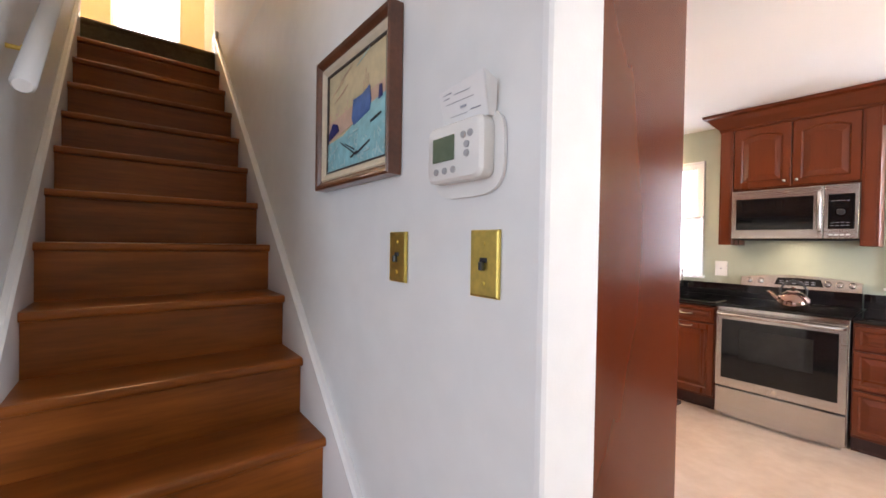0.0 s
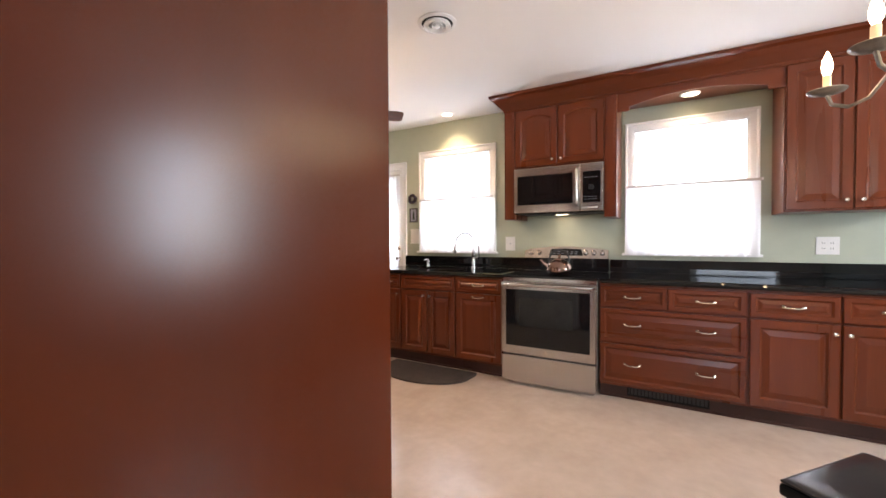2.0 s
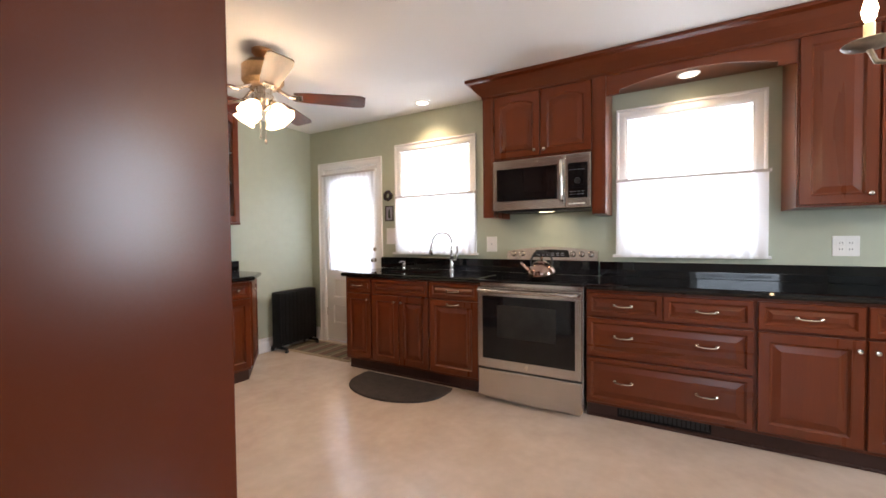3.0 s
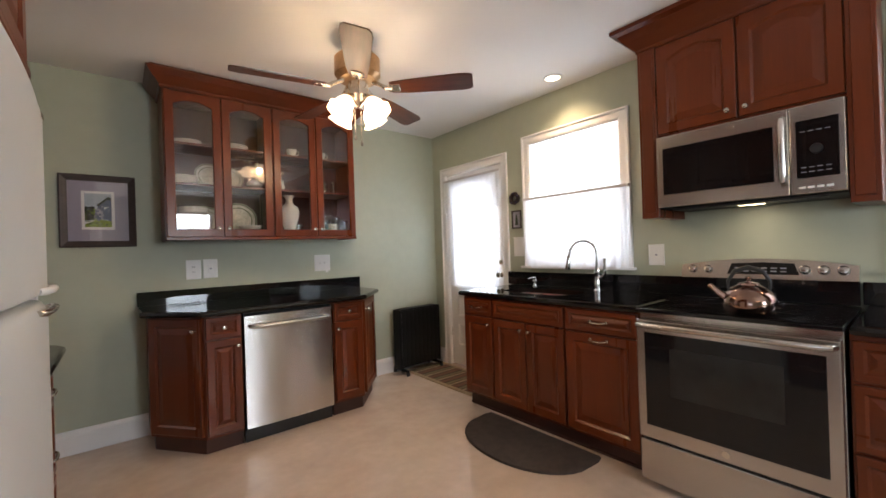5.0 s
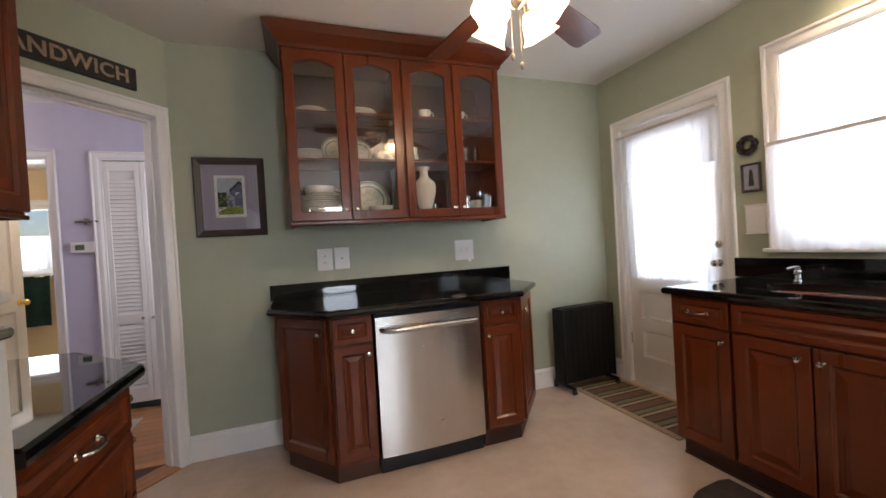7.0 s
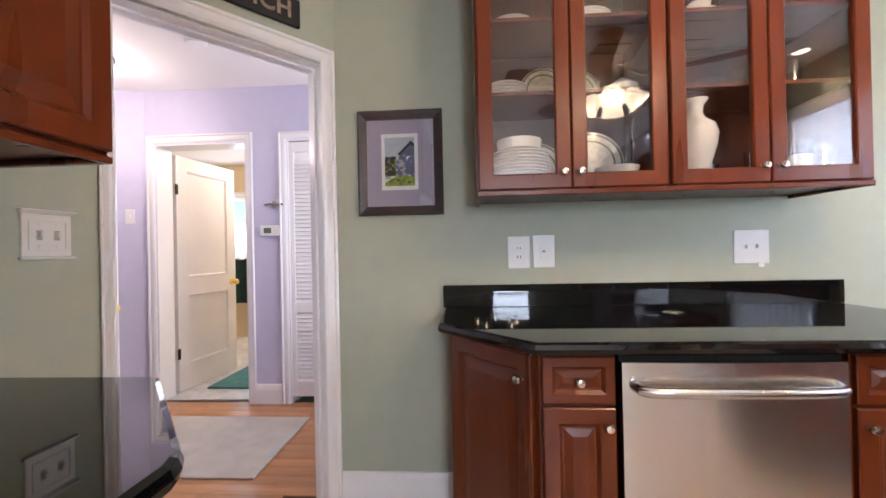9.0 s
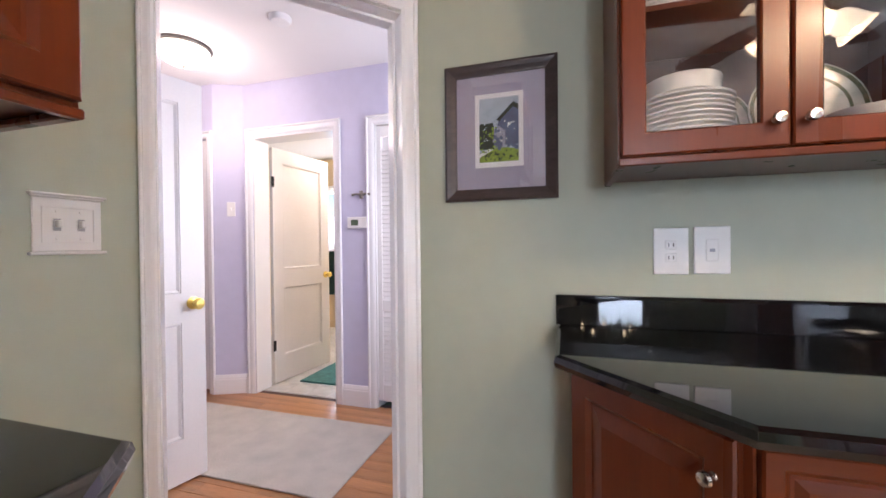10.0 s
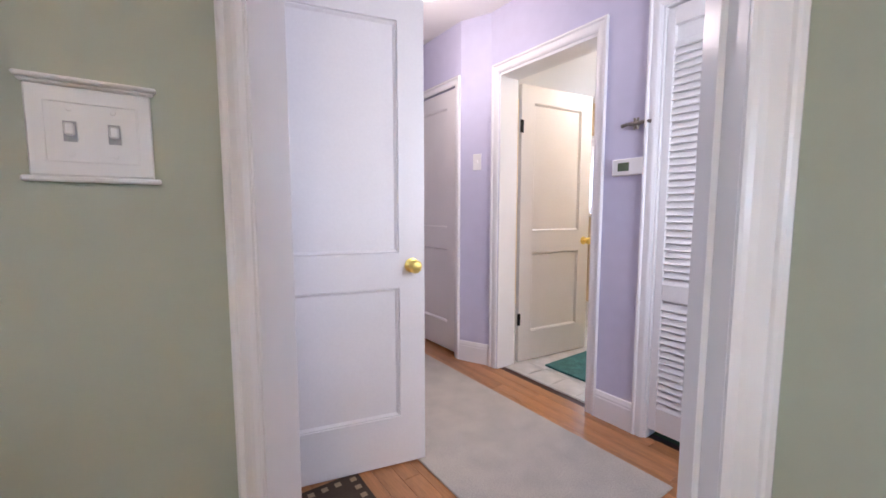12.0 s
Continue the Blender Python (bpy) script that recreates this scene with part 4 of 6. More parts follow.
for i in range(4):
    for z in (1.54, 1.56, 1.72):
        part("print", boxes((0.615 + 0.027 * i, 0.632 + 0.027 * i, -0.0045, -0.003, z, z + 0.003)), INK, cp)
for i in range(4):
    part("key", boxes((0.605 + 0.03 * i, 0.628 + 0.03 * i, -0.002, -0.0001, 1.468, 1.478), bevel=0.001), PLASTW, mw)
part("cooktop_lens", boxes((W / 2 - 0.055, W / 2 + 0.055, 0.18, 0.24, 1.4330, 1.4368), bevel=0.001), CANGLOW, mw, "lit cooktop lamp lens")
part("grease_vent", boxes(*[(0.06, W - 0.06, 0.05 + 0.03 * i, 0.062 + 0.03 * i, 1.430, 1.4369) for i in range(4)]), BLACKP, mw)


# ---- wall cabinets on the east wall ----
def crown(parent, path, z0=2.372, z1=2.516, out=0.115):
    prof = [(0.0, z0), (0.006, z0), (0.012, z0 + 0.012), (0.012, z0 + 0.022), (0.030, z0 + 0.040), (0.060, z0 + 0.072), (0.085, z0 + 0.110), (out, z0 + 0.122), (out, z1), (0.0, z1)]
    part("crown", sweep(bmesh.new(), prof, path), CHERRY_RUN, parent, "cherry crown moulding")


uc = thing("microwave_cabinet", pose(4.72, 1.263, 0, 0, 0, -90), "cherry wall cabinet with two arched doors above the microwave", "cabinet")
part("body", boxes((0.096, 0.863, 0.001, 0.358, 1.852, 2.40), bevel=0.001), CHERRY, uc)
for a, b in ((0.0, 0.096), (0.863, 0.955)):
    bm = bmesh.new()
    box(bm, a, b, -0.022, 0.358, 1.392, 2.372, 0.002)
    box(bm, a + 0.014, b - 0.014, -0.026, -0.0222, 1.42, 2.36, 0.003)
    part("side_pilaster", bm, CHERRY, uc, "fluted cherry side panel")
front("door", uc, 0.099, 0.478, 1.862, 2.368, "knob", [(0.440, 1.905)], arch=0.035)
front("door", uc, 0.482, 0.861, 1.862, 2.368, "knob", [(0.515, 1.905)], arch=0.035)
rc = thing("wall_cabinet", pose(4.72, -0.737, 0, 0, 0, -90), "tall cherry wall cabinet with two raised panel doors", "cabinet")
part("body", boxes((0, 0.690, 0.001, 0.358, 1.385, 2.40), bevel=0.001), CHERRY, rc)
front("door", rc, 0.006, 0.340, 1.395, 2.368, "knob", [(0.305, 1.45)])
front("door", rc, 0.346, 0.684, 1.395, 2.368, "knob", [(0.380, 1.45)])
va = thing("valance", pose(4.72, 0.308, 0, 0, 0, -90), "arched cherry valance bridging the cabinets above the window", "valance")
bm = bmesh.new()
V = 1.045
up = [(0, 2.235), (0.088, 2.235)] + [(0.088 + (V - 0.176) * k / 16, 2.262 + 0.06 * (1 - (k / 8 - 1) ** 2)) for k in range(17)] + [(V - 0.088, 2.235), (V, 2.235)]
loops(bm, [[(x, y, z) for x, z in up] + [(V, y, 2.40), (0, y, 2.40)] for y in (0.0, 0.022)])
part("board", bm, CHERRY_H, va)
part("soffit", boxes((0, V, 0.023, 0.358, 2.345, 2.36)), CHERRY_H, va, "cherry underside of the valance")
mould = thing("crown_moulding", pose(0, 0, 0), "long cherry crown moulding along the ceiling", "moulding")
part("frieze", boxes((4.715, 5.078, -1.427, 1.262, 2.401, 2.518)), CHERRY_RUN, mould)
crown(mould, [(EX - 0.002, 1.263), (4.715, 1.263), (4.715, -1.43), (EX - 0.002, -1.43)])

# ---- dresser on the north wall: base, worktop, dishwasher, glazed cabinet ----
hutch = thing("angled_base_cabinet", pose(0, 0, 0), "cherry base cabinet with angled end doors round a dishwasher", "cabinet")
P = [(2.425, 3.742), (2.425, 3.415), (2.690, 3.085), (2.905, 3.085), (2.905, 3.742)]
Q = [(3.540, 3.742), (3.540, 3.085), (3.790, 3.085), (4.062, 3.400), (4.062, 3.742)]
for p in (P, Q):
    part("body", loops(bmesh.new(), [[(x, y, z) for x, y in p] for z in (0.10, 0.876)]), CHERRY, hutch)
    c = (2.68, 3.6) if p is P else (3.80, 3.6)
    ip = [(x + (0.022 if x < 2.5 else (-0.022 if x > 4 else 0)), y + (0.035 if y < 3.2 else 0.02 if y < 3.5 else 0)) for x, y in p]
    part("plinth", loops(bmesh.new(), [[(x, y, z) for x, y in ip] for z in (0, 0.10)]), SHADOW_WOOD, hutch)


def angled(parent, x0, y0, ang, w, specs):
    g = thing("frontage", pose(x0, y0, 0, 0, 0, ang), "", "")
    g.parent = parent
    for kind, a, b, z0, z1, hw, at in specs:
        ob = front(kind, None, a, b, z0, z1, hw, at)
        ob.parent = parent
        ob.matrix_world = pose(x0, y0, 0, 0, 0, ang)
    bpy.data.objects.remove(g)


angled(hutch, 2.690, 3.085, 0, 0.21, [("drawer", 0.004, 0.214, 0.728, 0.868, "knob", None), ("door", 0.004, 0.214, 0.12, 0.722, "knob", [(0.186, 0.672)])])
angled(hutch, 3.540, 3.085, 0, 0.25, [("drawer", 0.004, 0.246, 0.728, 0.868, "knob", None), ("door", 0.004, 0.246, 0.12, 0.722, "knob", [(0.032, 0.672)])])
a1 = math.degrees(math.atan2(3.085 - 3.415, 2.690 - 2.425))
L1 = math.hypot(0.265, 0.33)
angled(hutch, 2.425, 3.415, a1, L1, [("door", 0.012, L1 - 0.012, 0.12, 0.868, "knob", [(L1 - 0.05, 0.79)])])
a2 = math.degrees(math.atan2(3.400 - 3.085, 4.062 - 3.790))
L2 = math.hypot(0.272, 0.315)
angled(hutch, 3.790, 3.085, a2, L2, [("door", 0.012, L2 - 0.012, 0.12, 0.868, "knob", [(0.05, 0.79)])])
top = thing("worktop", pose(0, 0, 0), "black granite worktop with angled ends above the dishwasher", "worktop", "granite worktops")
part("slab", slab([(2.378, 3.743), (2.378, 3.345), (2.672, 3.020), (3.800, 3.020), (4.108, 3.365), (4.108, 3.743)], 0.878, 0.915, 0.014), GRANITE, top)
part("backsplash", boxes((2.378, 4.110, 3.722, 3.744, 0.9155, 1.016), bevel=0.002), GRANITE, top, "low black granite backsplash")

dw = thing("dishwasher", pose(2.918, 3.062, 0), "stainless steel dishwasher with a bowed bar handle", "dishwasher")
part("body", boxes((0, 0.606, 0.025, 0.60, 0.09, 0.868)), BLACKM, dw)
bm = bmesh.new()
loops(bm, [[(0.603 * k / 12, -0.010 * (1 - (k / 6 - 1) ** 2), z) for k in range(13)] + [(0.603, 0.024, z), (0, 0.024, z)] for z in (0.105, 0.108, 0.845, 0.850)])
dd = part("door", bm, STEEL, dw, "bowed brushed steel door")
part("handle", tube(bmesh.new(), [(0.035, -0.004, 0.785), (0.04, -0.030, 0.782)] + [(0.06 + 0.483 * k / 8, -0.040 - 0.012 * (1 - (k / 4 - 1) ** 2), 0.781) for k in range(9)] + [(0.563, -0.030, 0.782), (0.568, -0.004, 0.785)], 0.0155, 12), STEEL_H, dd, "steel bar handle", True)
part("badge", disc(bmesh.new(), 0.345, 0.232, 0.016, -0.010), NICKEL, dd)
part("kick_plate", boxes((0.0, 0.606, 0.05, 0.065, 0.0, 0.095)), BLACKP, dw, "black kick plate")

gc = thing("glass_cabinet", pose(2.533, 3.400, 0), "cherry wall cabinet with four arched glass doors full of china", "cabinet")
GW, GD = 1.384, 0.342
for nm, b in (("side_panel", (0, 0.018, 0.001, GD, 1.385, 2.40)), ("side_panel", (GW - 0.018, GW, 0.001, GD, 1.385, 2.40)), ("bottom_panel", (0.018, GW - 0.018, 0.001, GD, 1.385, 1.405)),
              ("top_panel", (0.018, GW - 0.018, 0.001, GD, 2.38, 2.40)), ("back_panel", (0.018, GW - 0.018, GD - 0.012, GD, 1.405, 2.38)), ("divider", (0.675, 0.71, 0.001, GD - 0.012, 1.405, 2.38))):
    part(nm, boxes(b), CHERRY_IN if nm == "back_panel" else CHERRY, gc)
for b in ((0.0, GW, -0.018, 0.0, 1.372, 1.392), (0.0, 0.02, 0.0, GD, 1.372, 1.3845), (GW - 0.02, GW, 0.0, GD, 1.372, 1.3845)):
    part("light_rail", boxes(b, bevel=0.003), CHERRY_H, gc)
for z in (1.758, 2.040):
    for xa, xb in ((0.019, 0.674), (0.711, GW - 0.019)):
        part("shelf", boxes((xa, xb, 0.03, GD - 0.013, z, z + 0.014)), CHERRY_H, gc, "cherry shelf")
for i, (a, b, k) in enumerate(((0.006, 0.343, 1), (0.347, 0.686, 0), (0.698, 1.034, 1), (1.038, 1.378, 0))):
    bm = bmesh.new()
    ring = panel(bm, a, b, 1.395, 2.385, arch=0.035, y=-0.02, open_=True)
    d = part("door", bm, CHERRY, gc, "arched glazed cherry door")
    bm = bmesh.new()
    loops(bm, [ring, [(x, y + 0.003, z) for x, y, z in ring]])
    g = part("pane", bm, CABGLASS, d, "clear cabinet glass")
    g.visible_shadow = False
    part("knob", knob_bm((b - 0.028 if k else a + 0.028, -0.02, 1.452)), NICKEL, d, "round nickel knob", True)
part("frieze", boxes((0, GW, -0.012, GD, 2.401, 2.516)), CHERRY_H, gc)
crown(gc, [(-0.002, GD - 0.002), (-0.002, -0.014), (GW + 0.002, -0.014), (GW + 0.002, GD - 0.002)], 2.388, 2.516, 0.062)


def plate(name, x, z, r, mat, y=3.65, tilt=78, group="china in the glass cabinet", label="cream dinner plate leaning at the back of the shelf"):
    t = thing(name, pose(x, y, z + r * math.sin(radians(tilt)), tilt, 0, 0), label, "plate", group)
    lathe_part("plate", [(0.001, 0.0), (r * 0.55, 0.0), (r * 0.62, 0.006), (r, 0.018), (r, 0.021), (r * 0.6, 0.011), (r * 0.5, 0.006), (0.001, 0.005)], mat, t, seg=28)
    for ra, rb, lab in ((0.97, 0.90, "dark glazed rim band"), (0.74, 0.69, "thin glazed inner band")):
        h = lambda q: 0.011 + (q - 0.6) / 0.4 * 0.010 + 0.0006
        lathe_part("rim_band", [(r * ra, h(ra)), (r * rb, h(rb)), (r * rb, h(rb) + 0.0008), (r * ra, h(ra) + 0.0008), (r * ra, h(ra))], CHINAR, t, seg=28, label=lab, cap0=False, cap1=False)


def stack(x, y, z, n, r, label, mat=None):
    for i in range(n):
        t = thing("stacked_plate", pose(x + 0.002 * ((i * 7) % 3 - 1), y, z + i * 0.0125), label, "plate", "stacked plates")
        lathe_part("plate", [(r * 0.55, 0.0), (r * 0.62, 0.004), (r, 0.011), (r, 0.0155), (r * 0.6, 0.0085), (r * 0.5, 0.0055), (0.001, 0.005)], mat or CHINA, t, seg=24)


def vessel(name, x, y, z, prof, mat, label, cat, seg=20):
    t = thing(name, pose(x, y, z), label, cat, "china in the glass cabinet")
    lathe_part(name + "_body", prof, mat, t, seg=seg)
    return t


def cup(x, y, z, r=0.042):
    t = vessel("teacup", x, y, z, [(r * 0.5, 0), (r * 0.55, 0.005), (r * 0.9, 0.03), (r, 0.055), (r * 0.95, 0.055), (r * 0.85, 0.032), (r * 0.4, 0.008)], CHINA, "white teacup on a shelf", "cup")
    part("handle", tube(bmesh.new(), [(r * 0.9, 0, 0.045), (r * 1.35, 0, 0.047), (r * 1.5, 0, 0.03), (r * 1.2, 0, 0.014), (r * 0.75, 0, 0.016)], 0.004, 8), CHINA, t, smooth=True)
    vessel("saucer", x, y, z - 0.011, [(r * 0.6, 0), (r * 1.5, 0.009), (r * 1.5, 0.011), (r * 0.6, 0.004)], CHINA, "white saucer under a teacup", "saucer")


def glass_tumbler(x, y, z, h=0.11, r=0.032):
    vessel("tumbler", x, y, z, [(r * 0.85, 0), (r, h), (r * 0.94, h), (r * 0.78, 0.008)], TUMBLER, "clear drinking glass behind cabinet glass", "glass", 14)


Z0, Z1, Z2 = 1.406, 1.773, 2.055
stack(2.71, 3.55, Z0, 12, 0.118, "cream plate in a stack behind glass")
vessel("covered_dish", 2.71, 3.55, Z0 + 0.156, [(0.06, 0), (0.088, 0.012), (0.092, 0.052), (0.086, 0.052), (0.05, 0.012)], CHINA, "cream bowl on a stack of plates", "bowl")
plate("platter", 2.80, Z0, 0.12, CHINAG, 3.69, label="patterned plate standing behind the stack")
plate("platter", 3.03, Z0, 0.135, CHINAG, 3.66, label="large green-rimmed platter leaning at the back")
vessel("bowl", 3.075, 3.485, Z0, [(0.035, 0), (0.04, 0.006), (0.07, 0.05), (0.082, 0.075), (0.078, 0.075), (0.04, 0.012)], CHINA, "cream footed bowl with a dark motif", "bowl")
vessel("small_dish", 3.195, 3.465, Z0, [(0.03, 0), (0.062, 0.016), (0.06, 0.018), (0.03, 0.006)], CHINA, "small white china dish on the shelf", "dish")
vessel("vase", 3.378, 3.50, Z0, [(0.045, 0), (0.048, 0.012), (0.038, 0.03), (0.052, 0.08), (0.071, 0.145), (0.078, 0.195), (0.068, 0.230), (0.038, 0.254), (0.027, 0.275), (0.029, 0.305), (0.047, 0.328), (0.042, 0.326), (0.021, 0.30), (0.019, 0.27)], CHINA, "tall cream porcelain vase", "vase", 28)
for x, y, h in ((3.46, 3.55, 0.09), (3.50, 3.62, 0.10), (3.63, 3.52, 0.15), (3.71, 3.55, 0.14), (3.78, 3.50, 0.16), (3.84, 3.58, 0.15), (3.68, 3.63, 0.15)):
    glass_tumbler(x, y, Z0, h)
stack(2.66, 3.56, Z1, 5, 0.085, "small cream plate in a stack behind glass")
plate("platter", 2.84, Z1, 0.10, CHINAG, 3.69, label="patterned plate leaning at the back")
plate("platter", 2.99, Z1, 0.09, CHINAG, 3.69, label="patterned plate leaning at the back")
vessel("covered_dish", 3.13, 3.56, Z1, [(0.03, 0), (0.06, 0.03), (0.062, 0.05), (0.035, 0.07), (0.01, 0.085)], CHINA, "small covered white china dish", "dish")
vessel("cream_jug", 3.32, 3.54, Z1, [(0.03, 0), (0.042, 0.035), (0.03, 0.07), (0.036, 0.085), (0.03, 0.084)], CHINA, "small cream china jug", "jug")
vessel("glass_bowl", 3.46, 3.56, Z1, [(0.03, 0), (0.062, 0.05), (0.058, 0.05), (0.028, 0.008)], TUMBLER, "clear glass bowl on a cabinet shelf", "bowl")
for x in (3.64, 3.71, 3.79):
    glass_tumbler(x, 3.54 + 0.02 * (x > 3.7), Z1, 0.115)
stack(2.98, 3.56, Z2, 3, 0.11, "cream plate in a stack behind glass")
vessel("glass_bowl", 2.83, 3.54, Z2, [(0.03, 0), (0.055, 0.03), (0.052, 0.03), (0.028, 0.008)], TUMBLER, "clear glass bowl on a cabinet shelf", "bowl")
vessel("egg_cup", 3.30, 3.54, Z2, [(0.02, 0), (0.008, 0.01), (0.024, 0.045), (0.02, 0.045)], CHINAG, "small green china cup on the top shelf", "cup")
vessel("mug", 3.735, 3.475, Z0, [(0.034, 0), (0.037, 0.004), (0.038, 0.098), (0.034, 0.098), (0.032, 0.01)], CHINAG, "green and cream patterned china mug", "cup")
for x, y, h in ((3.665, 3.47, 0.12), (3.80, 3.46, 0.135), (3.855, 3.50, 0.13)):
    glass_tumbler(x, y, Z0, h)
for x, y in ((3.60, 3.58), (3.345, 3.60)):
    glass_tumbler(x, y, Z1, 0.10, 0.028)
vessel("serving_bowl", 2.69, 3.56, Z2, [(0.04, 0), (0.095, 0.035), (0.092, 0.038), (0.038, 0.006)], CHINA, "shallow cream serving bowl on the top shelf", "bowl")
cup(3.42, 3.53, Z2 + 0.012)
cup(3.67, 3.53, Z2 + 0.012)

# ---- curtains ----
def curtain(name, y1, y0, z0, z1, x, label, folds=11, amp=0.012, rod=True, flare=0.0):
    """A gathered cloth hanging in the plane x, from y1 (left) to y0."""
    t = thing(name, pose(x, y1, z1, 0, 0, -90), label, "curtain")
    w, h = y1 - y0, z1 - z0
    nx, nz = folds * 8, 14
    bm = bmesh.new()
    grid = []
    rnd = random.Random(name + label)
    ph = [rnd.uniform(-0.5, 0.5) for _ in range(folds + 2)]
    for j in range(nz + 1):
        v = j / nz
        row = []
        for i in range(nx + 1):
            u = i / nx
            k = u * folds
            wob = ph[int(k)] * (1 - k % 1) + ph[int(k) + 1] * (k % 1)
            y = amp * math.sin(math.tau * k + wob * 2) * (0.45 + 0.55 * v) + 0.004 * wob * v
            wx = (u - 0.5) * (1 + flare * v) + 0.5
            zz = -h * v + 0.004 * math.sin(math.tau * k * 0.5 + 1) * (v == 1)
            row.append(bm.verts.new((w * wx, y, zz)))
        grid.append(row)
    for a, b in zip(grid, grid[1:]):
        for i in range(nx):
            bm.faces.new((a[i], a[i + 1], b[i + 1], b[i]))
    part("cloth", bm, SHEER, t, smooth=True)
    if rod:
        part("heading", boxes((-0.004, w + 0.004, -amp * 0.6 - 0.003, -amp * 0.6 - 0.001, -0.016, 0.004)), HEM, t, "doubled heading of the curtain")
        part("rod", tube(bmesh.new(), [(-0.01, 0, -0.004), (w + 0.01, 0, -0.004)], 0.005, 8), WHITE, t, "thin white curtain rod", True)
        for a in (-0.01, w + 0.01):
            part("bracket", boxes((a - 0.006, a + 0.006, -0.004, EX - x + 0.001 if x < EX else 0.03, -0.014, 0.006), bevel=0.001), WHITE, t)
    return t


curtain("cafe_curtain", 2.415, 1.515, 1.080, 1.665, 5.030, "white sheer curtain over the lower half of the sink window", 12, 0.009)
curtain("top_curtain", 2.362, 1.590, 1.640, 2.125, 5.100, "white sheer curtain over the upper half of the sink window", 8, 0.006, rod=False)
curtain("cafe_curtain", 0.262, -0.665, 1.070, 1.665, 5.030, "white sheer curtain over the lower half of the side window", 12, 0.009)
curtain("top_curtain", 0.188, -0.575, 1.640, 2.125, 5.100, "white sheer curtain over the upper half of the side window", 8, 0.006, rod=False)
curtain("door_valance", 3.530, 2.720, 1.640, 1.990, 5.062, "short white gathered valance on the back door", 13, 0.009)
curtain("door_curtain", 3.512, 2.785, 0.862, 1.985, 5.080, "white sheer curtain on the back door", 10, 0.010)

# ---- back door ----
bd = thing("door_back", pose(5.105, 3.520, 0.012, 0, 0, -90), "closed white back door, half glazed, above two panels", "door", kind="structure")
bm = bmesh.new()
DWD = 0.81
for b in ((0, 0.11, 0, 2.035), (DWD - 0.11, DWD, 0, 2.035), (0.11, DWD - 0.11, 0, 0.21), (0.11, DWD - 0.11, 0.43, 0.52), (0.11, DWD - 0.11, 0.74, 0.86), (0.11, DWD - 0.11, 1.90, 2.035)):
    box(bm, b[0], b[1], 0, 0.044, b[2], b[3])
for z0, z1 in ((0.21, 0.43), (0.52, 0.74)):
    box(bm, 0.11, DWD - 0.11, 0.021, 0.030, z0, z1)
    panel(bm, 0.1102, DWD - 0.1102, z0 + 0.0002, z1 - 0.0002, t=0.014, rail=0.012, y=0.004, raised=False)
part("leaf", bm, DOORW, bd)
p = part("pane", boxes((0.11, DWD - 0.11, 0.020, 0.024, 0.86, 1.90)), PANE, bd)
p.visible_shadow = False
for z in (0.98, 1.10):
    lathe_part("knob" if z < 1 else "deadbolt", [(0.024, 0), (0.024, 0.006), (0.010, 0.010), (0.010, 0.03), (0.024, 0.042), (0.020, 0.058), (0.002, 0.062)] if z < 1 else [(0.024, 0), (0.024, 0.012), (0.016, 0.018), (0.002, 0.019)],
               NICKEL, bd, (DWD - 0.055, 0, z), 16, "dull metal knob", Euler((radians(90), 0, 0)).to_matrix().to_4x4())
for z in (0.30, 1.72):
    part("hinge", boxes((-0.012, 0.004, -0.006, 0.004, z, z + 0.09), bevel=0.002), PEWTER, bd)


# ---- west side: end panel, fridge, cabinets ----
pantry = thing("tall_cabinet", pose(0, 0, 0), "tall cherry cabinet with a smooth end panel beside the fridge", "cabinet")
part("end_panel", boxes((1.300, 2.078, 0.583, 0.603, 0.0, 2.515), bevel=0.003, seg=2), PANEL, pantry, "smooth glossy cherry end panel")
part("body", boxes((1.322, 2.052, 0.605, 0.960, 0.10, 2.515)), CHERRY, pantry)
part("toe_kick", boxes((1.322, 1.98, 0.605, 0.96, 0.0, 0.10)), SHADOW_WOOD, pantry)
for z0, z1, kz in ((0.12, 1.30, 1.2), (1.31, 2.36, 1.4)):
    ob = front("door", None, 0.01, 0.35, z0, z1, "knob", [(0.31, kz)])
    ob.parent = pantry
    ob.matrix_world = pose(2.052, 0.605, 0, 0, 0, 90)
part("end_panel", boxes((1.322, 2.062, 1.829, 1.847, 0.0, 2.515), bevel=0.002), PANEL, pantry, "cherry panel at the fridge's far side")
oc = thing("fridge_cabinet", pose(2.082, 0.962, 0, 0, 0, 90), "cherry wall cabinet with two doors above the fridge", "cabinet")
part("body", boxes((0, 0.8655, 0.0, 0.755, 1.795, 2.515)), CHERRY, oc)
part("light_rail", boxes((0.0, 0.885, -0.024, 0.0, 1.785, 1.808), bevel=0.003), CHERRY_H, oc)
front("door", oc, 0.004, 0.430, 1.812, 2.36, "knob", [(0.395, 1.86)])
front("door", oc, 0.434, 0.861, 1.812, 2.36, "knob", [(0.470, 1.86)])

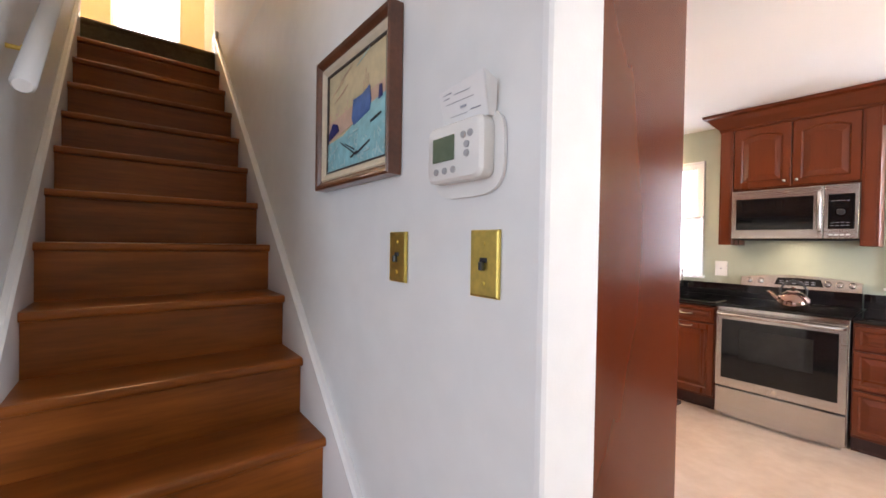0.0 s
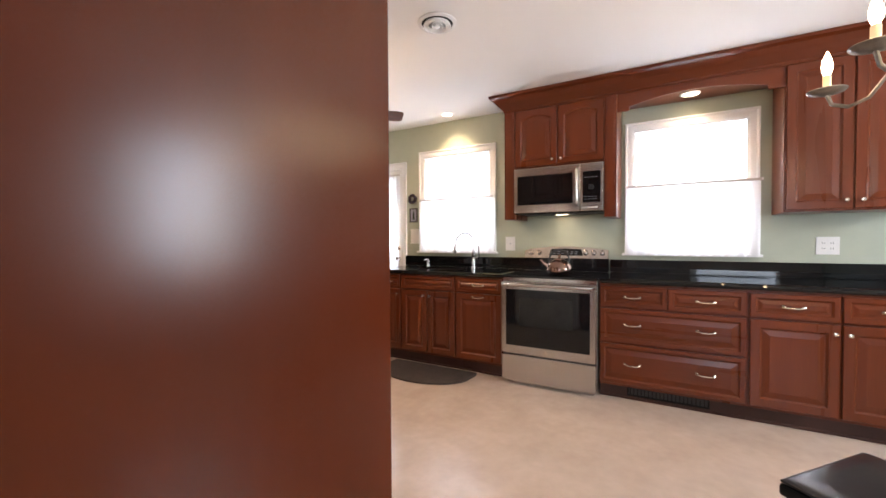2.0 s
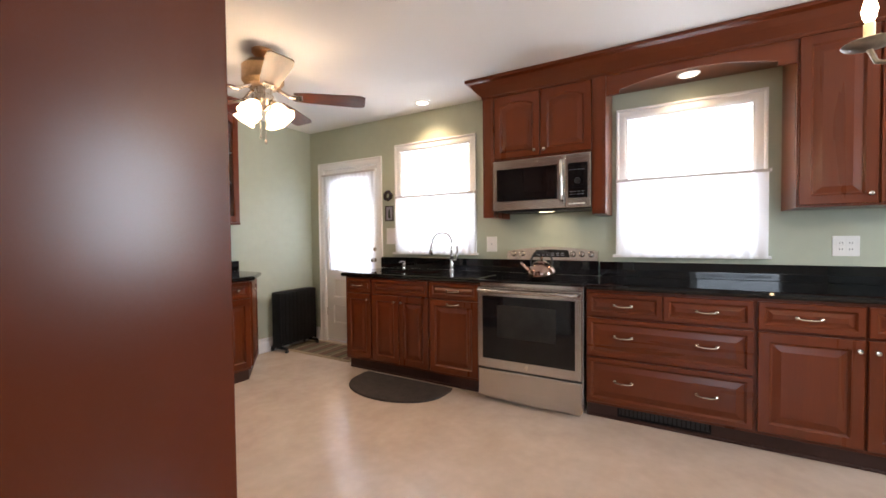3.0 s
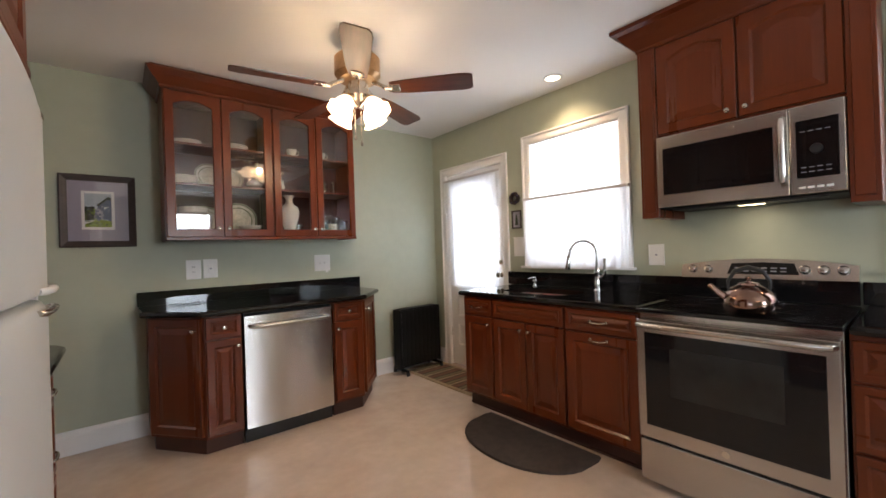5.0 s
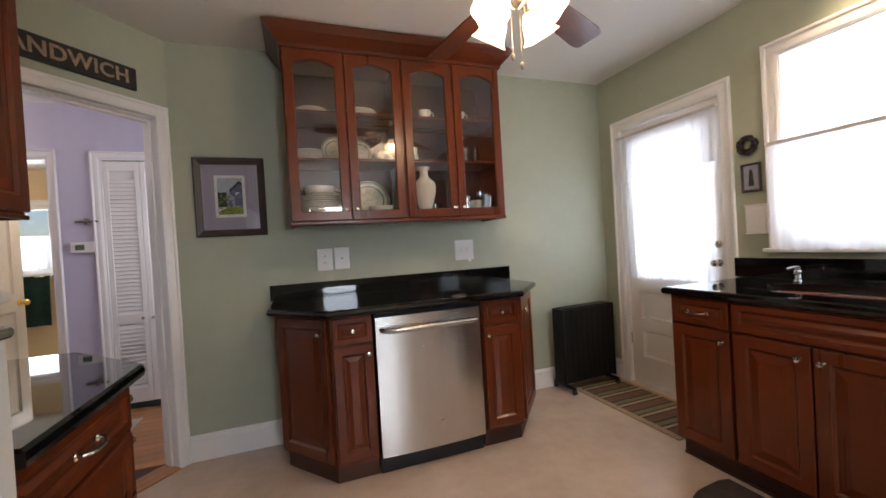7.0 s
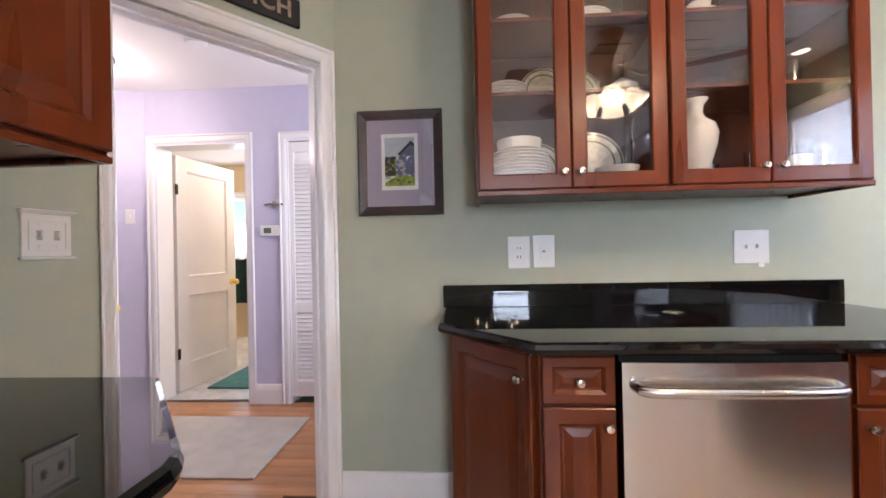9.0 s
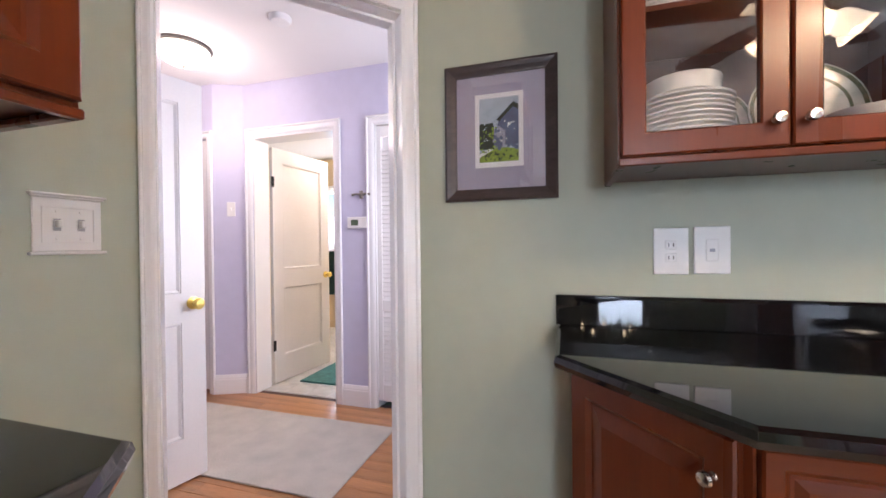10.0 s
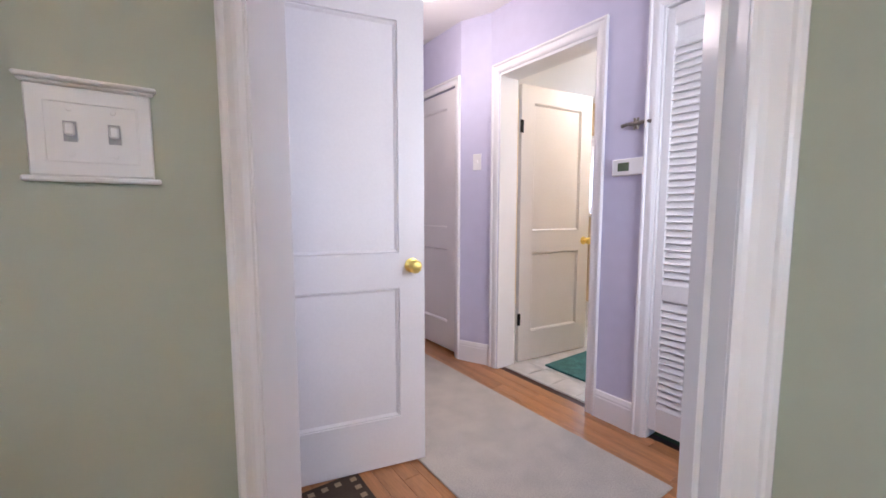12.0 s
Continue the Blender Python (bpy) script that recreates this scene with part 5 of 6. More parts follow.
fr = thing("fridge", pose(2.065, 0.975, 0, 0, 0, 90), "white top-freezer fridge with pale grey handles", "fridge")
part("body", boxes((0.0, 0.842, 0.003, 0.70, 0.02, 1.695), bevel=0.006), ENAMEL, fr)
for nm, z0, z1 in (("fridge_door", 0.07, 1.148), ("freezer_door", 1.166, 1.708)):
    bm = bmesh.new()
    FWD = 0.842
    out = [(0.0, 0.0), (0.0, -0.045), (0.010, -0.060), (0.035, -0.068)] + [(0.1 + (FWD - 0.2) * k / 8, -0.070 - 0.010 * (1 - (k / 4 - 1) ** 2)) for k in range(9)] + [(FWD - 0.035, -0.068), (FWD - 0.010, -0.060), (FWD, -0.045), (FWD, 0.0)]
    rings = []
    for z, s in ((z0, 0.012), (z0 + 0.006, 0.003), (z0 + 0.018, 0), (z1 - 0.050, 0), (z1 - 0.024, 0.004), (z1 - 0.006, 0.014), (z1, 0.028)):
        rings.append([(min(max(x, s), FWD - s), min(y + s, 0), z) for x, y in out])
    loops(bm, rings)
    part(nm, bm, ENAMEL, fr, "rounded white enamel door", True)
for z in (1.125, 1.178):
    part("handle", tube(bmesh.new(), [(0.60, -0.073, z), (0.62, -0.083, z), (0.70, -0.087, z), (0.79, -0.083, z), (0.815, -0.068, z)], [0.008, 0.010, 0.010, 0.010, 0.008], 10), NICKEL if z < 1.15 else PLASTW, fr, "level fridge handle", True)
part("hinge_cap", boxes((0.74, 0.835, -0.03, 0.02, 1.697, 1.714), bevel=0.005), PLASTW, fr)
part("badge", boxes((0.735, 0.775, -0.0745, -0.072, 1.645, 1.658), bevel=0.001), NICKEL, fr)
part("feet", boxes((0.03, 0.08, 0.05, 0.10, 0, 0.02), (0.76, 0.81, 0.05, 0.10, 0, 0.02), (0.03, 0.08, 0.6, 0.65, 0, 0.02), (0.76, 0.81, 0.6, 0.65, 0, 0.02)), BLACKP, fr)
part("toe_grille", boxes((0.02, 0.82, -0.02, 0.0, 0.022, 0.062), bevel=0.002), PLASTW, fr)

wb = thing("corner_base_cabinet", pose(0, 0, 0), "cherry base cabinet with an angled door beside the fridge", "cabinet")
R = [(1.322, 1.849), (2.060, 1.849), (2.060, 2.395), (1.765, 2.695), (1.322, 2.695)]
part("body", loops(bmesh.new(), [[(x, y, z) for x, y in R] for z in (0.10, 0.876)]), CHERRY, wb)
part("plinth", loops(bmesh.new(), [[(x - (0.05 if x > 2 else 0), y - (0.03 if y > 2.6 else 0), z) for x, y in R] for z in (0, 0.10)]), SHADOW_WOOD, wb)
for spec, m in ((("drawer", 0.006, 0.535, 0.735, 0.868, "pull", None), pose(2.060, 1.852, 0, 0, 0, 90)), (("drawer", 0.006, 0.535, 0.43, 0.728, "pull", None), pose(2.060, 1.852, 0, 0, 0, 90)),
                (("drawer", 0.006, 0.535, 0.12, 0.423, "pull", None), pose(2.060, 1.852, 0, 0, 0, 90)),
                (("drawer", 0.01, 0.411, 0.735, 0.868, "knob", [(0.06, 0.80)]), pose(2.060, 2.395, 0, 0, 0, math.degrees(math.atan2(0.300, -0.295)))),
                (("door", 0.01, 0.411, 0.12, 0.728, "knob", [(0.06, 0.67)]), pose(2.060, 2.395, 0, 0, 0, math.degrees(math.atan2(0.300, -0.295))))):
    ob = front(spec[0], None, *spec[1:5], spec[5], spec[6])
    ob.parent = wb
    ob.matrix_world = m
top = thing("worktop", pose(0, 0, 0), "black granite worktop with one cut corner beside the fridge", "worktop", "granite worktops")
part("slab", slab([(1.322, 1.850), (2.118, 1.850), (2.118, 2.395), (2.109, 2.422), (2.094, 2.445), (1.812, 2.753), (1.322, 2.750)], 0.878, 0.915, 0.014), GRANITE, top)
wu = thing("wall_cabinet", pose(1.685, 1.850, 0, 0, 0, 90), "cherry wall cabinet with raised panel doors beside the fridge", "cabinet")
part("body", boxes((0, 0.916, 0.001, 0.362, 1.400, 2.515), bevel=0.001), CHERRY, wu)
part("light_rail", boxes((0.0, 0.918, -0.012, 0.008, 1.386, 1.402), (0.898, 0.918, 0.008, 0.362, 1.386, 1.3995), bevel=0.003), CHERRY_H, wu)
front("door", wu, 0.004, 0.455, 1.41, 2.37, "knob", [(0.42, 1.46)])
front("door", wu, 0.461, 0.912, 1.41, 2.37, "knob", [(0.495, 1.46)])


# ---- wall plates ----
def wall_plate(name, m, w, h, label, mat=PLASTW, holes=1, kind="outlet", category="wall plate"):
    """A plate centred on local x, z, standing out to -y."""
    t = thing(name, m, label, category)
    p = part("plate", boxes((-w / 2, w / 2, -0.006, -0.001, -h / 2, h / 2), bevel=0.002), mat, t)
    for i in range(holes):
        cx = (i - (holes - 1) / 2) * 0.046
        if kind == "outlet":
            for cz in (-0.02, 0.02):
                s = part("socket", boxes((cx - 0.016, cx + 0.016, -0.0085, -0.006, cz - 0.014, cz + 0.014), bevel=0.002), mat, t)
                part("slots", boxes((cx - 0.008, cx - 0.005, -0.0092, -0.0086, cz - 0.005, cz + 0.006), (cx + 0.005, cx + 0.008, -0.0092, -0.0086, cz - 0.005, cz + 0.006)), BLACKP, s)
        elif kind == "gfci":
            part("socket", boxes((cx - 0.017, cx + 0.017, -0.0085, -0.006, -0.034, 0.034), bevel=0.002), mat, t)
            part("button", boxes((cx - 0.007, cx + 0.007, -0.0098, -0.0086, -0.005, 0.005), bevel=0.001), INK, t)
        elif kind == "switch":
            part("toggle", boxes((cx - 0.005, cx + 0.005, -0.020, -0.006, -0.006, 0.010), bevel=0.002), mat if mat is PLASTW else BLACKP, t)
            part("collar", boxes((cx - 0.008, cx + 0.008, -0.0075, -0.006, -0.013, 0.013), bevel=0.001), mat, t)
    return t


def face_n(x, z, y=NY):
    return pose(x, y, z)


def face_e(y, z):
    return pose(EX, y, z, 0, 0, -90)


wall_plate("outlet", face_n(2.726, 1.160), 0.098, 0.146, "white double outlet above the angled worktop", kind="outlet")
wall_plate("outlet", face_n(2.838, 1.163), 0.098, 0.146, "white outlet with test buttons above the angled worktop", kind="gfci")
t = wall_plate("light_switch", face_n(3.741, 1.165), 0.150, 0.148, "white double switch plate above the dishwasher", holes=2, kind="switch")
part("hook", boxes((0.025, 0.050, -0.012, -0.006, -0.09, -0.065), bevel=0.002), PLASTW, t)
t = wall_plate("outlet", face_e(1.345, 1.168), 0.090, 0.140, "white outlet between the window and the range", kind="gfci")
for a in (-0.05, 0.0455):
    part("surround", boxes((a, a + 0.0045, -0.010, -0.001, -0.072, 0.072), bevel=0.001), PLASTW, t)
wall_plate("outlet", face_e(-1.055, 1.152), 0.128, 0.128, "cream double outlet under the tall wall cabinet", holes=2, kind="outlet")
t = wall_plate("light_switch", face_e(2.515, 1.255), 0.126, 0.158, "white framed switch plate beside the back door", holes=0)
part("field", boxes((-0.048, 0.048, -0.009, -0.0062, -0.06, 0.06), bevel=0.002), PLASTW, t)
for a in (0.0795, -0.086):
    part("moulding", boxes((-0.066, 0.066, -0.014, -0.001, a, a + 0.0065), bevel=0.002), PLASTW, t)

sw = wall_plate("light_switch", pose(1.32, 2.953, 1.241, 0, 0, 90), 0.132, 0.118, "white moulded double switch plate on green wall", holes=2, kind="switch")
bm = bmesh.new()
panel(bm, -0.052, 0.052, -0.042, 0.042, t=0.003, rail=0.006, y=-0.0085, raised=False)
part("rim", bm, PLASTW, sw)
for cx in (-0.023, 0.023):
    part("recess", boxes((cx - 0.0068, cx + 0.0068, -0.0083, -0.0077, -0.0135, 0.0135)), COLLAR, sw, "grey recess round a toggle")
part("cornice", boxes((-0.0735, 0.0735, -0.016, -0.001, 0.064, 0.070), (-0.070, 0.070, -0.011, -0.001, 0.0592, 0.0638), bevel=0.002), PLASTW, sw, "moulded top edge")
part("sill", boxes((-0.0735, 0.0735, -0.014, -0.001, -0.067, -0.0595), bevel=0.002), PLASTW, sw, "moulded bottom edge")
for cx in (-0.023, 0.023):
    for cz in (-0.030, 0.030):
        ob = part("screw", disc(bmesh.new(), cx, cz, 0.0032, -0.0062, 0.0015, 10), PLASTW, sw)

for y, w, h, z, lab in ((0.5505, 0.074, 0.123, 1.323, "polished brass switch plate with a dark toggle"), (0.844, 0.074, 0.120, 1.3245, "narrow brass switch plate beside the framed painting")):
    t = thing("brass_switch_plate", pose(1.130, y, z, 0, 0, -90), lab, "light switch", "brass switch plates")
    m4 = lambda a: (-w / 2 + a, w / 2 - a)
    bm = bmesh.new()
    rings = [[(sx * (w / 2 - i), -d, sz * (h / 2 - i)) for sx, sz in ((-1, -1), (1, -1), (1, 1), (-1, 1))] for i, d in ((0, 0.001), (0.0015, 0.005), (0.005, 0.0066))]
    loops(bm, rings)
    part("plate", bm, BRASS, t)
    part("toggle", boxes((-0.0045, 0.0045, -0.017, -0.0066, -0.012, 0.004), bevel=0.002), BLACKP, t, "dark toggle")
    part("slot", boxes((-0.009, 0.009, -0.0076, -0.0066, 0.002, 0.011), bevel=0.001), BLACKP, t)
    for cz in (-0.036, 0.036):
        part("screw", disc(bmesh.new(), 0, cz, 0.004, -0.0066, 0.002, 10), BRASS, t)

th = thing("thermostat", pose(1.130, 0.602, 1.528, 0, 0, -90), "white programmable thermostat with its instruction card on top", "thermostat")
bm = loops(bmesh.new(), [[(0.098 * abs(math.cos(a)) ** 0.55 * math.copysign(1, math.cos(a)), -y, 0.078 * abs(math.sin(a)) ** 0.55 * math.copysign(1, math.sin(a)) - 0.004) for a in [math.tau * k / 32 for k in range(32)]] for y in (0.001, 0.006, 0.008)])
part("back_plate", bm, PLASTW, th, "rounded white back plate")
bm = bmesh.new()
rr = lambda w, h, y, r=0.016: [(sx * (w - r) + r * math.cos(a0 + a), y, sz * (h - r) + r * math.sin(a0 + a)) for sx, sz, a0 in ((1, 1, 0), (-1, 1, math.pi / 2), (-1, -1, math.pi), (1, -1, 1.5 * math.pi)) for a in (0, math.pi / 8, math.pi / 4, math.pi * 3 / 8, math.pi / 2)]
loops(bm, [rr(0.074, 0.052, -0.008), rr(0.078, 0.054, -0.014), rr(0.078, 0.054, -0.036), rr(0.072, 0.049, -0.042)])
part("case", bm, PLASTW, th, "white rounded case", True)
part("display", boxes((-0.056, 0.008, -0.0445, -0.0422, -0.016, 0.030), bevel=0.001), LCD, th, "dark green display")
for x, z in ((0.032, 0.024), (0.050, 0.024), (0.041, 0.006), (0.041, -0.010), (-0.045, -0.034), (-0.02, -0.034), (0.005, -0.034)):
    part("button", disc(bmesh.new(), x, z, 0.0065, -0.042, 0.003, 12), COLLAR, th)
card = thing("instruction_card", pose(1.126, 0.588, 1.582, 0, 0, -90), "folded white printed card standing on the thermostat", "card")
bm = loops(bmesh.new(), [[(-0.064 + s, -0.016 - s, 0.0), (0.058, -0.016 - s, 0.0), (0.068, -0.040 - s, 0.070), (-0.052 + s, -0.040 - s, 0.058)] for s in (0.0, 0.0012)])
part("sheet", bm, PAPER, card)
for x0, x1, z, t in ((-0.044, -0.018, 0.052, 0.0045), (-0.044, -0.026, 0.045, 0.002), (-0.012, 0.030, 0.048, 0.0012), (-0.040, 0.036, 0.036, 0.0010), (-0.004, 0.012, 0.024, 0.004), (-0.036, 0.010, 0.014, 0.0010), (0.020, 0.046, 0.016, 0.0022)):
    y = -0.016 - z / 0.064 * 0.024 - 0.0026
    part("print", boxes((x0, x1, y - 0.0004, y, z, z + t)), INK, card)
bm = loops(bmesh.new(), [[(0.0585, -0.016, 0.0), (0.0595 , -0.016, 0.0), (0.0705, -0.040, 0.070), (0.0690, -0.040, 0.070)], [(0.0585, 0.0, 0.0), (0.0595, 0.0, 0.0), (0.0675, -0.006, 0.060), (0.0660, -0.006, 0.060)]])
part("back_leaf", bm, PAPER, card, "folded back leaf of the card")


# ---- pictures ----
def frame_bm(w, h, fw, d):
    bm = bmesh.new()
    rings = []
    for i, y in ((0, -0.001), (0, -d), (fw * 0.2, -d - 0.004), (fw * 0.55, -d), (fw * 0.85, -d * 0.75), (fw, -d * 0.7), (fw, -0.001)):
        rings.append([(sx * (w / 2 - i), y, sz * (h / 2 - i)) for sx, sz in ((-1, -1), (1, -1), (1, 1), (-1, 1))])
    return loops(bm, rings, cap0=False, cap1=False)


def patch(parent, name, pts, y, mat, t=0.0012):
    return part(name, loops(bmesh.new(), [[(x, y, z) for x, z in pts], [(x, y - t, z) for x, z in pts]]), mat, parent)


pic = thing("framed_print", pose(2.191, NY, 1.586), "dark framed print of a house garden with a violet mount", "picture")
part("frame", frame_bm(0.395, 0.485, 0.042, 0.022), DARKFRAME, pic, "dark brown wooden frame")
part("mount", boxes((-0.157, 0.157, -0.009, -0.004, -0.20, 0.20)), MATV, pic, "violet grey mount")
part("mount_inner", boxes((-0.088, 0.082, -0.0112, -0.0092, -0.125, 0.135)), PAPER, pic, "white inner mount")
pr = part("print", boxes((-0.072, 0.066, -0.0128, -0.0114, -0.107, 0.118)), PAINTS["sky"], pic, "small garden painting")
rnd = random.Random(21)


def daubs(parent, name, mat, n, box4, size, y, tall=1.0):
    """Small flat brush marks strewn over a field (x0, x1, z0, z1)."""
    bm = bmesh.new()
    for _ in range(n):
        x, z, a = rnd.uniform(*box4[:2]), rnd.uniform(*box4[2:]), rnd.uniform(0, math.pi)
        w, h = size * rnd.uniform(0.5, 1.3), size * tall * rnd.uniform(0.3, 0.8)
        pts = [(w * math.cos(t), h * math.sin(t)) for t in (0.3, 1.4, 2.8, 4.0, 5.4)]
        yy = y - rnd.uniform(0, 0.0012)
        ring = [(min(max(x + px * math.cos(a) - pz * math.sin(a), box4[0]), box4[1]), min(max(z + px * math.sin(a) + pz * math.cos(a), box4[2]), box4[3])) for px, pz in pts]
        bm.faces.new([bm.verts.new((px, yy, pz)) for px, pz in ring])
    ob = part(name, bm, mat, parent)
    ob["kind"] = "stuff"
    return ob


patch(pr, "house", [(-0.005, -0.05), (0.066, -0.05), (0.066, 0.075), (0.045, 0.092), (0.0, 0.050), (-0.005, 0.03)], -0.0129, PAINTS["slateblue"], 0.0004)
patch(pr, "roof", [(-0.012, 0.040), (0.0, 0.036), (0.048, 0.082), (0.066, 0.070), (0.066, 0.088), (0.048, 0.100)], -0.0135, PAINTS["tree"], 0.0004)
patch(pr, "wall_patch", [(-0.025, -0.060), (0.020, -0.060), (0.020, 0.005), (-0.003, 0.018), (-0.025, 0.005)], -0.0135, PAINTS["violet"], 0.0006)
patch(pr, "window_patch", [(0.028, 0.008), (0.052, 0.010), (0.052, 0.030), (0.028, 0.028)], -0.0135, PAINTS["white"], 0.0004)
patch(pr, "lawn", [(-0.072, -0.107), (0.066, -0.107), (0.066, -0.068), (0.0, -0.052), (-0.04, -0.062), (-0.072, -0.075)], -0.0135, PAINTS["leaf"], 0.0006)
patch(pr, "path_patch", [(-0.072, -0.078), (-0.04, -0.060), (-0.02, -0.062), (-0.072, -0.090)], -0.0142, PAINTS["white"], 0.0003)
daubs(pr, "trees", PAINTS["tree"], 60, (-0.072, -0.02, -0.062, 0.030), 0.016, -0.0140)
daubs(pr, "foliage", PAINTS["leaf"], 26, (-0.070, -0.01, -0.095, 0.020), 0.007, -0.0146)
daubs(pr, "shade_marks", PAINTS["slateblue"], 40, (-0.02, 0.066, -0.068, 0.030), 0.009, -0.0144, 1.6)
daubs(pr, "blossom", PAINTS["white"], 12, (-0.055, 0.060, -0.060, 0.040), 0.0035, -0.0148)
daubs(pr, "lawn_marks", PAINTS["tree"], 22, (-0.060, 0.066, -0.107, -0.068), 0.008, -0.0146, 0.5)
g = part("glazing", boxes((-0.155, 0.155, -0.0175, -0.016, -0.198, 0.198)), CABGLASS, pic, "picture glass")
g.visible_shadow = False

pt = thing("framed_painting", pose(1.130, 1.068, 1.722, 0, 0, -90) @ Matrix.Diagonal((0.82, 1, 0.94, 1)), "brown framed seascape painting with a blue ship on pale water", "picture")
part("frame", frame_bm(0.555, 0.430, 0.028, 0.036), GOLDFRAME, pt, "reddish brown wooden frame")
part("liner", frame_bm(0.500, 0.375, 0.026, 0.024), LINEN, pt, "cream linen liner")
cv = part("canvas", boxes((-0.237, 0.237, -0.012, -0.004, -0.17, 0.17)), PAINTS["sand"], pt, "painted canvas")
patch(cv, "dusk", [(-0.237, -0.06), (0.237, 0.0), (0.237, 0.05), (-0.237, 0.0)], -0.0121, PAINTS["dusk"])
patch(cv, "water", [(-0.237, -0.17), (0.237, -0.17), (0.237, 0.012), (0.12, 0.0), (0.04, -0.022), (-0.09, -0.055), (-0.237, -0.065)], -0.0135, PAINTS["sea"])
patch(cv, "ship", [(-0.015, -0.018), (0.0, -0.040), (0.115, -0.018), (0.122, 0.012), (0.112, 0.052), (0.06, 0.038), (-0.005, 0.036)], -0.0149, PAINTS["blue"])
patch(cv, "rock", [(-0.215, -0.055), (-0.12, -0.035), (-0.135, -0.012), (-0.175, -0.002), (-0.21, -0.03)], -0.0149, PAINTS["navy"])
patch(cv, "buoy", [(0.17, -0.002), (0.195, 0.002), (0.19, 0.035), (0.175, 0.035)], -0.0149, PAINTS["navy"])
for a, b, c, d in ((-0.10, -0.075, 0.02, -0.125), (0.02, -0.125, 0.12, -0.10), (-0.06, -0.085, 0.01, -0.11), (0.12, -0.05, 0.19, -0.038), (-0.02, -0.13, 0.03, -0.118)):
    patch(cv, "boat_line", [(a, b), (a + 0.004, b - 0.005), (c, d - 0.005), (c, d)], -0.0164, PAINTS["black"])
daubs(cv, "water_marks", PAINTS["foam"], 70, (-0.235, 0.235, -0.165, -0.065), 0.013, -0.0152, 0.4)
daubs(cv, "water_marks", PAINTS["blue"], 16, (-0.235, 0.235, -0.165, -0.075), 0.006, -0.0156, 0.3)
daubs(cv, "dusk_marks", PAINTS["dusk"], 24, (-0.235, 0.235, -0.01, 0.05), 0.014, -0.0140, 0.3)
for a, b, c in ((-0.18, -0.10, 0.03), (0.0, -0.06, 0.04), (0.08, -0.13, 0.04), (-0.10, -0.15, 0.03)):
    patch(cv, "foam", [(a, b), (a + c, b + 0.002), (a + c, b + 0.005), (a, b + 0.004)], -0.0164, PAINTS["foam"])
for x, z in ((0.07, 0.075), (0.085, 0.105), (0.10, 0.085)):
    patch(cv, "rigging", [(x, 0.045), (x + 0.0014, 0.045), (x + 0.0014, z), (x, z)], -0.0149, PAINTS["dusk"])
for x, z, c in ((-0.19, 0.085, "dusk"), (-0.12, 0.115, "dusk"), (-0.16, 0.06, "pink"), (0.02, 0.13, "foam")):
    patch(cv, "cloud_streak", [(x, z), (x + 0.03, z + 0.010), (x + 0.11, z + 0.034), (x + 0.08, z + 0.022)], -0.0149, PAINTS[c])
bm = bmesh.new()
loops(bm, [[(sx * (0.2245 - i), y, sz * (0.162 - i)) for sx, sz in ((-1, -1), (1, -1), (1, 1), (-1, 1))] for i, y in ((0, -0.012), (0, -0.0185), (0.005, -0.0185), (0.005, -0.012))], cap0=False, cap1=False)
part("inner_fillet", bm, DARKFRAME, pt, "thin dark inner fillet")

sg = thing("wooden_sign", pose(AX, AY, 2.222, 0, 0, DIAG), "black wooden sign reading SANDWICH over the hall doorway", "sign")
part("board", boxes((0.080, 0.676, -0.020, -0.001, -0.060, 0.060), bevel=0.003), SLATE, sg, "black board")
cu = bpy.data.curves.new("letters", "FONT")
cu.body, cu.size, cu.extrude, cu.align_x, cu.align_y = "SANDWICH", 0.098, 0.0012, "CENTER", "CENTER"
cu.space_character = 1.06
cu.offset = 0.0024
tmp = new("letters_curve", cu)
dg = bpy.context.evaluated_depsgraph_get()
me = bpy.data.meshes.new_from_object(tmp.evaluated_get(dg))
bpy.data.objects.remove(tmp)
me.materials.clear()
me.materials.append(LETTER)
lt = new("letters", me)
lt.parent = sg
lt.matrix_local = pose(0.376, -0.0215, 0.0, 90, 0, 0) @ Matrix.Diagonal((0.96, 1, 1, 1))
tagged(lt, "worn tan capital letters")

wr = thing("small_wreath", pose(EX, 2.540, 1.690, 0, 0, -90), "small dark twig wreath hanging beside the back door", "wreath")
bm = bmesh.new()
rnd = random.Random(4)
for k in range(9):
    pts = []
    for i in range(25):
        a = math.tau * i / 24
        r = 0.041 + 0.012 * math.sin(5 * a + k) + rnd.uniform(-0.004, 0.004)
        pts.append((r * math.cos(a), -0.022 + 0.012 * math.cos(4 * a + k * 1.7), r * math.sin(a)))
    tube(bm, pts, 0.0055, 5)
part("twigs", bm, TWIG, wr)
for a in (0.4, 1.6, 2.9, 4.1, 5.3):
    part("berry", ball(bmesh.new(), (0.047 * math.cos(a), -0.036, 0.047 * math.sin(a)), 0.006, seg=8), PAINTS["navy"], wr)
sp = thing("small_picture", pose(EX, 2.535, 1.500, 0, 0, -90), "small dark framed picture of a statue beside the back door", "picture")
part("frame", frame_bm(0.105, 0.165, 0.013, 0.014), DARKFRAME, sp)
pp = part("print", boxes((-0.042, 0.042, -0.008, -0.003, -0.072, 0.072)), PAINTS["violet"], sp)
patch(pp, "figure_patch", [(-0.015, -0.05), (0.015, -0.05), (0.01, 0.02), (0.006, 0.045), (-0.006, 0.045), (-0.01, 0.02)], -0.0081, PAINTS["tree"])

